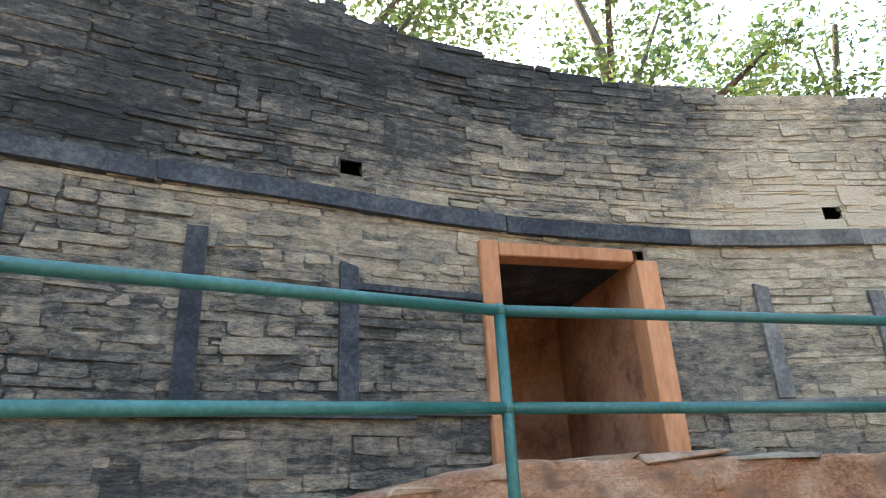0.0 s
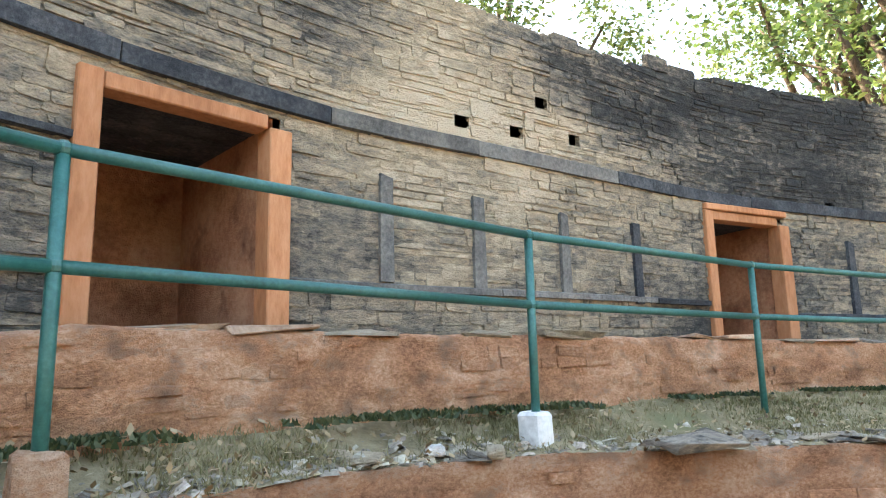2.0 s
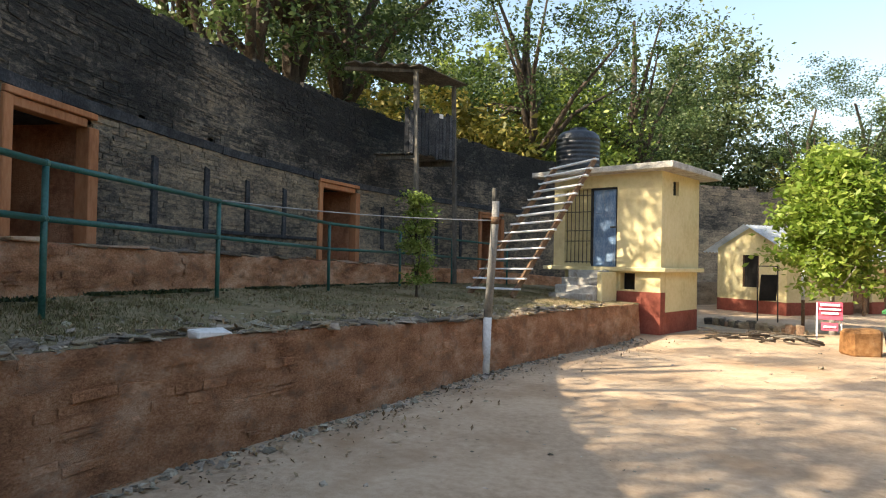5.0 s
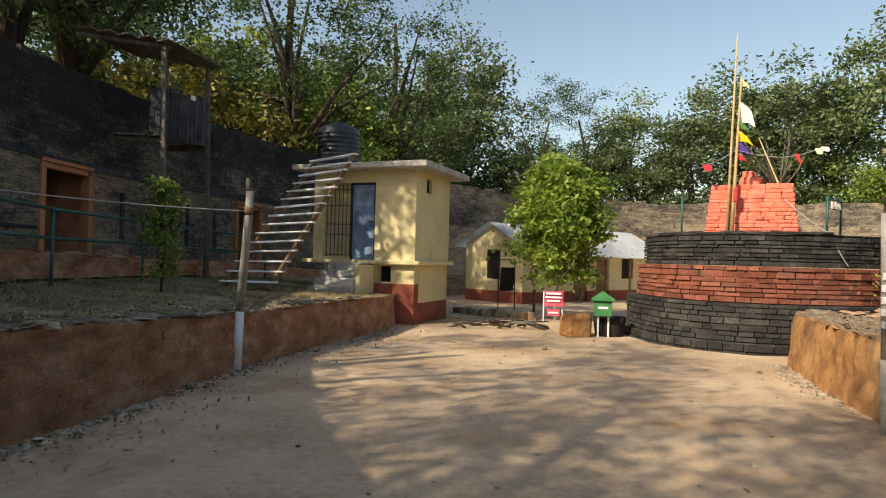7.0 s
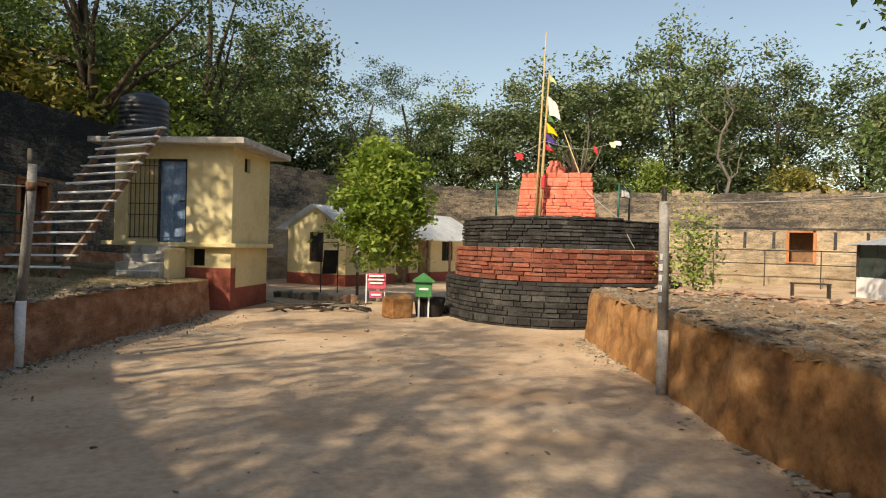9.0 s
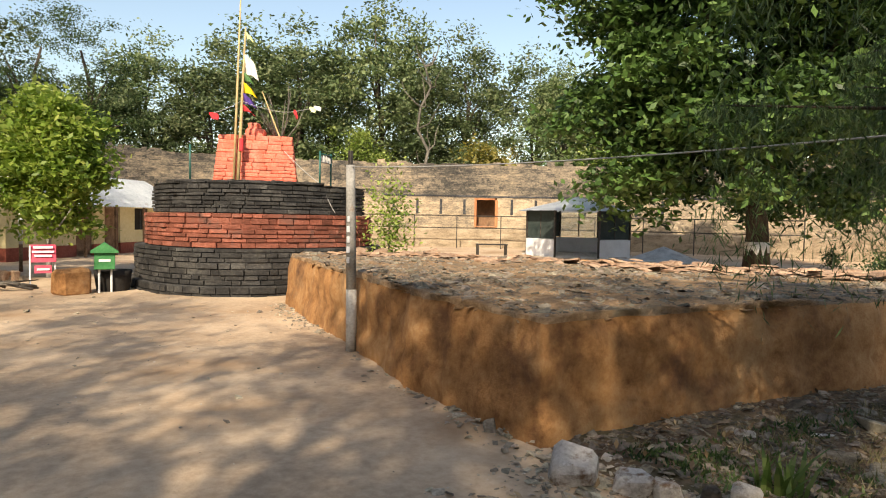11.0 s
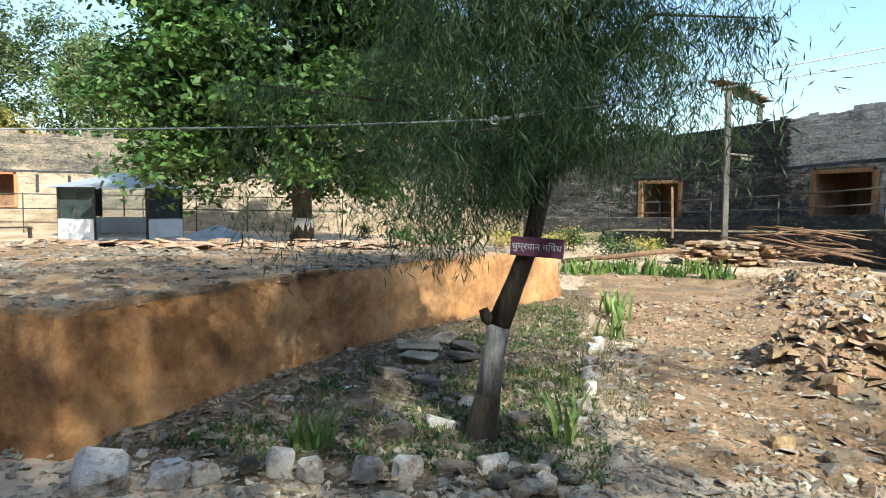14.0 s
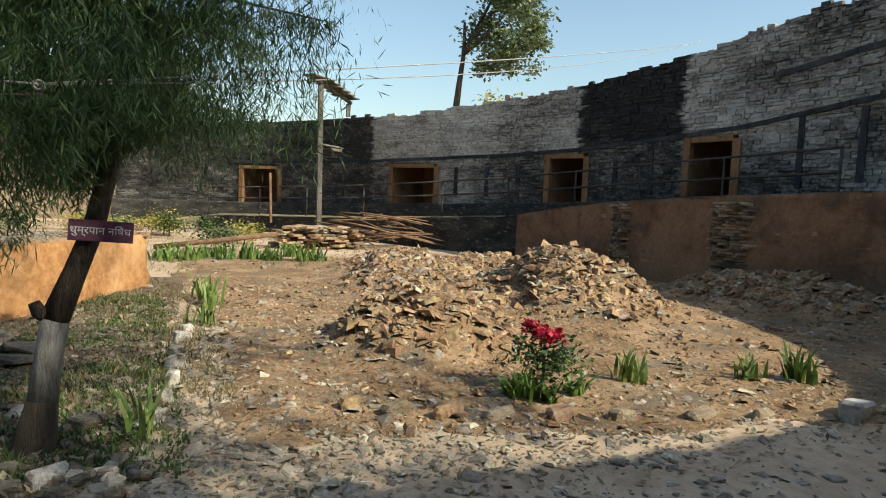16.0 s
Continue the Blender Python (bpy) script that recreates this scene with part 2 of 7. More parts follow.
RUBBLE_STONE = surf("rubble_stone", [(0.13, 0.08, 0.045), (0.28, 0.18, 0.1), (0.46, 0.33, 0.2)], 5, 0.92, 0.5, 0.45, 6, hue=0.015)
CHIP = surf("slate_chip", [(0.16, 0.135, 0.105), (0.31, 0.265, 0.2), (0.47, 0.41, 0.32)], 6, 0.9, 0.3, 0.5, 6, hue=0.02)
BED_SOIL = surf("bed_soil", [(0.1, 0.066, 0.04), (0.19, 0.128, 0.078), (0.29, 0.205, 0.13)], 1.6, 0.98, 0.9, 0.0, 16, stain=(0.1, 0.095, 0.045), stain_at=(0.5, 0.66), stain_scale=2.2)
# CHIP darkened: tree shade on the plot's top is put into the colour
SLATE_DIM = surf("slate_dim", [(0.1, 0.085, 0.065), (0.19, 0.16, 0.12), (0.3, 0.25, 0.19)], 6, 0.92, 0.3, 0.45, 6, hue=0.02)
ROCK_WHITE = surf("rock_whitewashed", [(0.42, 0.37, 0.31), (0.64, 0.59, 0.53), (0.8, 0.76, 0.71)], 6, 0.9, 0.9, 0.2, 6, stain=(0.26, 0.17, 0.11), stain_at=(0.52, 0.64), stain_scale=7)
MON_BLACK = surf("painted_black_stone", [(0.018, 0.018, 0.018), (0.038, 0.037, 0.036), (0.08, 0.077, 0.07)], 2.5, 0.85, 0.5, 0.4, 8)
MON_RED = surf("painted_red_stone", [(0.15, 0.05, 0.032), (0.25, 0.082, 0.053), (0.33, 0.14, 0.1)], 2.5, 0.88, 0.5, 0.35, 8, stain=(0.06, 0.035, 0.03), stain_at=(0.55, 0.72), stain_scale=2.5)
MON_BRIGHT = surf("vermilion_paint", [(0.6, 0.13, 0.08), (0.7, 0.19, 0.125), (0.76, 0.28, 0.2)], 3, 0.85, 0.35, 0.15, 8)
TIN = surf("tin_sheet", [(0.5, 0.54, 0.57), (0.64, 0.68, 0.71), (0.74, 0.77, 0.79)], 1.5, 0.5, 0.05, 0.05, 8, metal=0.1, stain=(0.3, 0.2, 0.14), stain_at=(0.62, 0.8), stain_scale=2)
TANK = surf("black_plastic", [(0.012, 0.016, 0.022), (0.02, 0.026, 0.034), (0.045, 0.052, 0.06)], 3, 0.42, 0.05, 0.0, 8, spec=0.5)
BLUE = surf("faded_blue_paint", [(0.09, 0.16, 0.27), (0.15, 0.24, 0.37), (0.27, 0.36, 0.47)], 5, 0.75, 0.2, 0.1, 8, streak=0.4, stain=(0.3, 0.32, 0.33), stain_at=(0.56, 0.7), stain_scale=3)
DARK = surf("dark_interior", [(0.012, 0.011, 0.01), (0.02, 0.018, 0.016), (0.03, 0.027, 0.024)], 3, 0.9, 0.1, 0.0)
IRON = surf("iron", [(0.03, 0.028, 0.026), (0.06, 0.055, 0.05), (0.1, 0.085, 0.07)], 6, 0.6, 0.15, 0.1, metal=0.4)
POLE_GREY = surf("pole_grey", [(0.2, 0.195, 0.18), (0.3, 0.29, 0.27), (0.4, 0.385, 0.355)], 5, 0.8, 0.25, 0.1, 8, stain=(0.25, 0.15, 0.09), stain_at=(0.6, 0.75), stain_scale=6)
BARK = surf("bark", [(0.032, 0.024, 0.017), (0.07, 0.053, 0.038), (0.13, 0.104, 0.078)], 5, 0.95, 0.9, 0.15, 6, streak=0.25)
BARK_WHITE = surf("bark_limewashed", [(0.14, 0.125, 0.105), (0.32, 0.3, 0.275), (0.5, 0.48, 0.45)], 6, 0.95, 0.8, 0.0, 6, streak=0.3)
BAMBOO = surf("bamboo", [(0.36, 0.26, 0.12), (0.48, 0.36, 0.18), (0.55, 0.43, 0.24)], 5, 0.7, 0.15, 0.1)
WHITE_PAINT = surf("white_paint", [(0.66, 0.67, 0.68), (0.76, 0.77, 0.78), (0.82, 0.83, 0.84)], 2, 0.7, 0.1, 0.05)
PINK = surf("pink_sign", [(0.5, 0.06, 0.1), (0.58, 0.08, 0.13), (0.62, 0.12, 0.17)], 4, 0.6, 0.05, 0.0)
PURPLE = surf("purple_sign", [(0.1, 0.035, 0.07), (0.14, 0.05, 0.095), (0.18, 0.08, 0.12)], 8, 0.6, 0.1, 0.0)
GREEN_BOX = surf("green_box", [(0.03, 0.16, 0.05), (0.05, 0.22, 0.075), (0.08, 0.27, 0.1)], 6, 0.6, 0.1, 0.0)
CLOTH = {c: surf("cloth_" + c, [tuple(0.8 * k for k in v), v, tuple(min(1, 1.1 * k) for k in v)], 8, 0.9, 0.2, 0.0) for c, v in
         dict(yellow=(0.75, 0.55, 0.03), white=(0.72, 0.72, 0.66), purple=(0.09, 0.05, 0.25), red=(0.6, 0.05, 0.06), green=(0.1, 0.22, 0.08), lime=(0.62, 0.7, 0.4)).items()}
NET = surf("dark_net", [(0.02, 0.035, 0.032), (0.035, 0.05, 0.046), (0.05, 0.065, 0.06)], 3, 0.8, 0.05, 0.0)
BLUEGLASS = glassy("window_glass", (0.75, 0.82, 0.85))
WIRE = surf("wire", [(0.28, 0.28, 0.27), (0.36, 0.36, 0.35), (0.44, 0.44, 0.42)], 6, 0.6, 0.0, 0.0)
LEAF = {
    "oak": leafy("leaf_oak", [(0.018, 0.034, 0.012), (0.035, 0.066, 0.02), (0.062, 0.102, 0.03), (0.11, 0.145, 0.048)]),
    "dusty": leafy("leaf_dusty", [(0.036, 0.06, 0.022), (0.075, 0.11, 0.042), (0.13, 0.168, 0.072), (0.2, 0.222, 0.108)]),
    "bright": leafy("leaf_bright", [(0.05, 0.09, 0.015), (0.11, 0.165, 0.028), (0.18, 0.235, 0.05), (0.26, 0.3, 0.085)], gain=1.3),
    "yellow": leafy("leaf_yellow", [(0.09, 0.1, 0.02), (0.19, 0.18, 0.035), (0.3, 0.25, 0.06), (0.36, 0.3, 0.1)]),
    "deep": leafy("leaf_deep", [(0.018, 0.04, 0.01), (0.04, 0.085, 0.018), (0.07, 0.135, 0.03), (0.125, 0.2, 0.055)], 0.2, gain=0.95),
    "needle": leafy("leaf_needle", [(0.02, 0.04, 0.016), (0.04, 0.072, 0.026), (0.07, 0.108, 0.04), (0.11, 0.15, 0.066)], 0.4, gain=1.75),
    "lime": leafy("leaf_lime", [(0.08, 0.14, 0.02), (0.16, 0.24, 0.035), (0.24, 0.31, 0.06), (0.34, 0.38, 0.1)], 0.5, gain=1.7),
    "weed": leafy("leaf_weed", [(0.012, 0.02, 0.008), (0.025, 0.04, 0.014), (0.05, 0.065, 0.025), (0.1, 0.1, 0.045)], 0.3),
    "grass": leafy("leaf_grass", [(0.07, 0.065, 0.025), (0.13, 0.115, 0.05), (0.2, 0.17, 0.09), (0.27, 0.225, 0.13)]),
    "iris": leafy("leaf_iris", [(0.05, 0.11, 0.02), (0.1, 0.18, 0.035), (0.17, 0.26, 0.06), (0.25, 0.3, 0.1)], gain=0.95),
    "litter": leafy("leaf_litter", [(0.09, 0.055, 0.03), (0.17, 0.11, 0.055), (0.27, 0.19, 0.1), (0.35, 0.27, 0.16)], 0.1),
    "flower": leafy("petal_crimson", [(0.35, 0.01, 0.03), (0.5, 0.02, 0.06), (0.6, 0.05, 0.1)], 0.3, gain=1.0),
}

# ---- mesh helpers ----
WM = {}


def thing(name, at, label, category, group="", kind="", rz=0.0):
    ob = new(name)
    ob.matrix_basis = pose(*at, 0, 0, rz)
    WM[ob] = ob.matrix_basis.copy()
    return tagged(ob, label, category, group, kind)


def part(name, bm, mat, parent, label="", kind="", local=False, smooth=False):
    """Links a bmesh, in world metres unless local, as one mesh under a thing or a part."""
    me = bpy.data.meshes.new(name)
    if parent is not None and not local:
        bm.transform(WM[parent].inverted())
    if smooth:
        for f in bm.faces:
            f.smooth = True
    bm.to_mesh(me)
    bm.free()
    for m in (mat if isinstance(mat, (list, tuple)) else [mat]):
        me.materials.append(m)
    ob = new(name, me)
    if parent is not None:
        ob.parent = parent
        WM[ob] = WM[parent]
    else:
        WM[ob] = Matrix()
    return tagged(ob, label, kind=kind)


def raw(name, verts, faces, mat, parent=None, label="", kind="", mi=None, smooth=False):
    """Links plain vertices and faces (world metres) as one mesh."""
    me = bpy.data.meshes.new(name)
    if parent is not None and len(verts):
        inv = np.array(WM[parent].inverted())
        verts = np.asarray(verts) @ inv[:3, :3].T + inv[:3, 3]
    me.from_pydata([tuple(v) for v in np.asarray(verts).tolist()], [], [tuple(f) for f in faces])
    for m in (mat if isinstance(mat, (list, tuple)) else [mat]):
        me.materials.append(m)
    if mi is not None:
        me.polygons.foreach_set("material_index", list(mi))
    if smooth:
        me.polygons.foreach_set("use_smooth", [True] * len(me.polygons))
    me.update()
    ob = new(name, me)
    if parent is not None:
        ob.parent = parent
        WM[ob] = WM[parent]
    else:
        WM[ob] = Matrix()
    return tagged(ob, label, kind=kind)


def box(sx, sy, sz, m=None, bev=0.006, bm=None, worn=0.0):
    """A box with bevelled edges, its base in the middle of the origin, laid by m, added to bm."""
    b = bmesh.new()
    bmesh.ops.create_cube(b, size=1.0, matrix=Matrix.Translation((0, 0, sz / 2)) @ Matrix.Diagonal((sx, sy, sz, 1)))
    if worn:
        for v in b.verts:
            v.co += Vector([random.uniform(-worn, worn) for _ in range(3)])
    if bev:
        bmesh.ops.bevel(b, geom=b.edges[:], offset=min(bev, sx / 3, sy / 3, sz / 3), segments=1, affect="EDGES")
    if m is not None:
        b.transform(m)
    if bm is None:
        return b
    me = bpy.data.meshes.new("t")
    b.to_mesh(me)
    b.free()
    bm.from_mesh(me)
    bpy.data.meshes.remove(me)
    return bm


def beam(a, c, w, h, bev=0.006, bm=None, worn=0.0, up=(0, 0, 1)):
    """A bar of section w x h from point a to point c (its middle line)."""
    a, c = Vector(a), Vector(c)
    d = c - a
    x = d.normalized()
    y = Vector(up).cross(x)
    if y.length < 1e-4:
        y = Vector((0, 1, 0)).cross(x)
    y.normalize()
    z = x.cross(y)
    m = Matrix((x, y, z)).transposed().to_4x4()
    m.translation = (a + c) / 2 - z * h / 2
    return box(d.length, w, h, m, bev, bm, worn)


def tube(points, radii, seg=8, bm=None, cap=True):
    """A round pipe along points, with one radius or one for each point."""
    bm = bm or bmesh.new()
    P = [Vector(p) for p in points]
    R = radii if isinstance(radii, (list, tuple)) else [radii] * len(P)
    rings, side = [], None
    for i, p in enumerate(P):
        d = (P[min(i + 1, len(P) - 1)] - P[max(i - 1, 0)]).normalized()
        side = Vector((1, 0, 0)) if side is None else side
        s = side - d * side.dot(d)
        if s.length < 0.1:
            s = Vector((0, 1, 0)) - d * d.y
        side = s.normalized()
        t = d.cross(side)
        rings.append([bm.verts.new(p + (side * math.cos(k) + t * math.sin(k)) * R[i]) for k in np.linspace(0, 2 * math.pi, seg, endpoint=False)])
    for a, b in zip(rings, rings[1:]):
        for k in range(seg):
            f = bm.faces.new((a[k], a[(k + 1) % seg], b[(k + 1) % seg], b[k]))
            f.smooth = True
    if cap:
        bm.faces.new(rings[0][::-1])
        bm.faces.new(rings[-1])
    return bm


def lathe(profile, seg=24, at=(0, 0, 0), bm=None):
    bm = bm or bmesh.new()
    rings = [[bm.verts.new((at[0] + r * math.cos(a), at[1] + r * math.sin(a), at[2] + z)) for a in np.linspace(0, 2 * math.pi, seg, endpoint=False)] for r, z in profile]
    for a, b in zip(rings, rings[1:]):
        for k in range(seg):
            f = bm.faces.new((a[k], a[(k + 1) % seg], b[(k + 1) % seg], b[k]))
            f.smooth = True
    bm.faces.new(rings[-1])
    return bm


def rock(size, seed, flat=0.6, cuts=1):
    """An angular field stone: a rough block, cut and jittered."""
    rg = random.Random(seed)
    b = bmesh.new()
    bmesh.ops.create_icosphere(b, subdivisions=cuts, radius=0.5)
    for v in b.verts:
        n = noise.noise(v.co * 2.3 + Vector((seed * 3.1, 0, 0)))
        v.co *= 1 + 0.55 * n + rg.uniform(-0.1, 0.1)
        v.co.x, v.co.y, v.co.z = v.co.x * size[0], v.co.y * size[1], max(v.co.z, -0.3) * size[2]
    return b


def fnoise(x, y, z=0.0, s=1.0):
    return noise.noise(Vector((x * s, y * s, z * s)))


# ---- plan: the ring of the fort's inner wall ----
NODES = [(-1.3, -4.4), (-2.7, -2.35), (-3.72, -1.05), (-4.35, 0.1), (-4.62, 0.75), (-5.0, 2.0), (-5.4, 3.2), (-5.85, 4.6), (-6.1, 6.2), (-6.3, 8.5), (-6.3, 11),
         (-6.0, 13.5), (-5.2, 16.5), (-3.8, 20), (-1, 25), (3, 29.5), (9, 33), (16, 33), (22, 30), (27, 25.5), (31.5, 18), (33.5, 10), (32.5, 2), (28.5, -5),
         (22, -9.0), (17, -11.6), (11.9, -12.5), (8.5, -12.6), (4.6, -12.2), (1.0, -10.8), (-1.0, -8.0)]


def ring_points():
    P, out = np.array(NODES, float), []
    n = len(P)
    for i in range(n):
        a, b, c, d = P[i - 1], P[i], P[(i + 1) % n], P[(i + 2) % n]
        for k in range(16):
            s = k / 16
            out.append(0.5 * (2 * b + (c - a) * s + (2 * a - 5 * b + 4 * c - d) * s * s + (3 * b - a - 3 * c + d) * s ** 3))
    return np.array(out)


RQ = ring_points()
RL = np.r_[0, np.cumsum(np.linalg.norm(np.roll(RQ, -1, 0) - RQ, axis=1))]
RX, RY = np.r_[RQ[:, 0], RQ[0, 0]], np.r_[RQ[:, 1], RQ[0, 1]]
LEN = RL[-1]


def on(u, off=0.0):
    """The plan point at u metres along the inner face, off metres into the yard, and the inward normal."""
    u = np.asarray(u, float) % LEN
    x, y = np.interp(u, RL, RX), np.interp(u, RL, RY)
    e = 0.15
    dx = np.interp((u + e) % LEN, RL, RX) - np.interp((u - e) % LEN, RL, RX)
    dy = np.interp((u + e) % LEN, RL, RY) - np.interp((u - e) % LEN, RL, RY)
    n = np.hypot(dx, dy)
    nx, ny = dy / n, -dx / n
    return x + nx * off, y + ny * off, nx, ny


def at(u, off, z):
    x, y, _, _ = on(u, off)
    return Vector((float(x), float(y), z))


def curve(nodes):
    us, vs = [k[0] for k in nodes], [k[1] for k in nodes]
    return lambda u: np.interp(np.asarray(u) % LEN, us, vs)


TERR = curve([(0, 1.1), (2, 1.18), (4, 1.28), (10, 1.2), (15, 1.1), (20, 1.05), (26, 0.9), (31, 0.3), (36, 0), (92, 0), (97, 0.55), (105, 0.8), (112, 1.2), (117, 1.5), (124, 1.7), (130, 1.4), (134.3, 1.1)])
BENCH = curve([(0, 1.3), (2, 1.4), (3.2, 1.56), (4, 1.7), (10, 1.64), (16, 1.5), (24, 1.25), (30, 0.9), (40, 0.9), (60, 1.0), (90, 0.9), (97, 1.0), (105, 1.22), (113, 1.56), (118, 1.86), (124, 2.0), (130, 1.7), (134.3, 1.3)])
BEAM = curve([(0, 3.24), (6, 3.16), (12, 3.12), (30, 3.0), (60, 2.85), (90, 2.7), (97, 2.7), (106, 2.82), (113, 3.1), (118, 3.38), (121, 3.7), (126, 3.6), (134.3, 3.24)])
TOP = curve([(0, 4.75), (3.2, 4.72), (4.9, 4.54), (6, 4.42), (8.0, 4.38), (9.9, 4.5), (14, 4.72), (20, 4.85), (30, 4.8), (50, 4.7), (70, 4.6), (96, 4.4), (104, 4.5), (106, 4.42), (113, 4.98), (117, 5.3), (120, 5.7), (123, 5.5), (126, 4.4), (131, 4.2), (134.3, 4.6)])
# openings of the wall: from u, to u, from z, to z
DOORS = [(4.16, 5.34, 1.72, 3.12), (10.0, 11.25, 1.65, 3.05), (16.88, 18.3, 1.5, 3.06), (23.6, 24.75, 1.28, 2.9), (97.6, 99.5, 1.02, 2.62), (105.5, 107.55, 1.24, 2.75), (111.9, 113.35, 1.58, 3.04), (116.7, 118.05, 1.88, 3.3)]
WINDOWS = [(65.25, 66.5, 1.2, 2.78)]
OPEN = DOORS + WINDOWS
HOLES = [(6.86, 3.42), (7.42, 3.43), (7.72, 3.75), (8.11, 3.48), (12.1, 3.25), (13.6, 3.25), (14.9, 3.2), (3.3, 3.5), (16.4, 3.2)]

# ---- ground ----
def ground_z(x, y):
    z = 0.03 * fnoise(x, y, 0, 0.35) + 0.012 * fnoise(x, y, 3, 1.7)
    far = max(0.0, math.hypot(x - 13, y - 10) - 32)
    return z - 0.02 * far


def axis_steps(near0, near1, step, far):
    v = list(np.arange(near0, near1, step))
    a, k = near0, step
    left = []
    while a > -far:
        k *= 1.35
        a -= k
        left.append(a)
    b, k, right = near1, step, []
    while b < far:
        right.append(b)
        k *= 1.35
        b += k
    return left[::-1] + v + right


gx, gy = axis_steps(-8, 36, 0.3, 1500), axis_steps(-14, 36, 0.3, 1500)
gv = [(x, y, ground_z(x, y)) for y in gy for x in gx]
nx_ = len(gx)
gf = [(j * nx_ + i, j * nx_ + i + 1, (j + 1) * nx_ + i + 1, (j + 1) * nx_ + i) for j in range(len(gy) - 1) for i in range(nx_ - 1)]
tagged(raw("ground", gv, gf, EARTH, None, "trodden pale brown earth of the fort's yard", "structure", smooth=True), category="ground")


# ---- the ring wall ----
def stone_age(u, z):
    """How far the stone at u, z is blackened: 0 clean, 1 black."""
    p = fnoise(u * 0.32, z * 0.75, 1.0) + 0.55 * fnoise(u * 1.3, z * 2.2, 5.0)
    u = u % LEN
    above = min(1.0, max(0.0, (z - float(BEAM(u))) / 0.1))
    if u < 31 or u > 128.4:
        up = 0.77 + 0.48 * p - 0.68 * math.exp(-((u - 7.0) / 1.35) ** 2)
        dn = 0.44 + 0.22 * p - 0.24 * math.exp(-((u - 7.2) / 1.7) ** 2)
    elif u < 92:
        up, dn = 0.5 + 0.3 * p, 0.26 + 0.25 * p
    elif u < 104.5:
        up, dn = 0.82 + 0.2 * p, 0.72 + 0.25 * p
    elif 113.0 < u < 116.5:
        up, dn = 0.95 + 0.1 * p, 0.72 + 0.2 * p
    else:
        up, dn = (0.24 if u < 113 else 0.36) + 0.3 * p, 0.48 + 0.3 * p
    return dn + (up - dn) * above


fort_wall = thing("wall_ring", (0, 0, 0), "tall dry-stone fort wall of thin weathered slate courses", "wall", kind="structure")
# core with the openings and beam sockets left free
SOCKETS = [(u - 0.07, u + 0.07, z - 0.05, z + 0.05) for u, z in HOLES]
cuts = sorted(set([round(v, 3) for v in np.arange(0, LEN, 0.4)] + [o[k] for o in OPEN + SOCKETS for k in (0, 1)] + [LEN]))
cv, cf = [], []
face_skin = [([], [], []), ([], [], [])]


def quad(a, b, c, d):
    k = len(cv)
    cv.extend([a, b, c, d])
    cf.append((k, k + 1, k + 2, k + 3))


for a, b in zip(cuts, cuts[1:]):
    if b - a < 1e-3:
        continue
    mid = (a + b) / 2
    zs = [-0.4]
    for o in OPEN + SOCKETS:
        if o[0] - 1e-3 < mid < o[1] + 1e-3:
            zs += [o[2], o[3]]
    ta, tb = float(TOP(a)), float(TOP(b))
    ta, tb = ta + 0.1 * fnoise(a, 0, 7, 1.3), tb + 0.1 * fnoise(b, 0, 7, 1.3)
    bands = [(-0.4, zs[1])] + [(zs[2], None)] if len(zs) > 1 else [(-0.4, None)]
    for z0, z1 in bands:
        e0, e1 = (z1, z1) if z1 is not None else (ta, tb)
        cells = max(1, round((max(e0, e1) - z0) / 0.22))
        skin = face_skin[0 if mid < 92 or mid > 128.4 else 1]
        for k in range(cells):
            f0, f1 = k / cells, (k + 1) / cells
            c4 = [(a, z0 + (e0 - z0) * f0), (b, z0 + (e1 - z0) * f0), (b, z0 + (e1 - z0) * f1), (a, z0 + (e0 - z0) * f1)]
            n0 = len(skin[0])
            skin[0].extend(at(u, -0.005 if skin is face_skin[0] else -0.022, z) for u, z in c4)
            skin[1].append((n0, n0 + 1, n0 + 2, n0 + 3))
            skin[2].extend(stone_age(u, z) + 0.1 for u, z in c4)
    quad(at(a, -1.9, ta), at(b, -1.9, tb), at(b, -1.9, -1), at(a, -1.9, -1))
    quad(at(a, -0.005, ta), at(b, -0.005, tb), at(b, -1.9, tb), at(a, -1.9, ta))
raw("core", cv, cf, JOINT, fort_wall)
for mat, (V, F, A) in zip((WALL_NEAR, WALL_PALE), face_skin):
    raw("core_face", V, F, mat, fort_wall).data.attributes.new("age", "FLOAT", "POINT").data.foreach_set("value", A)


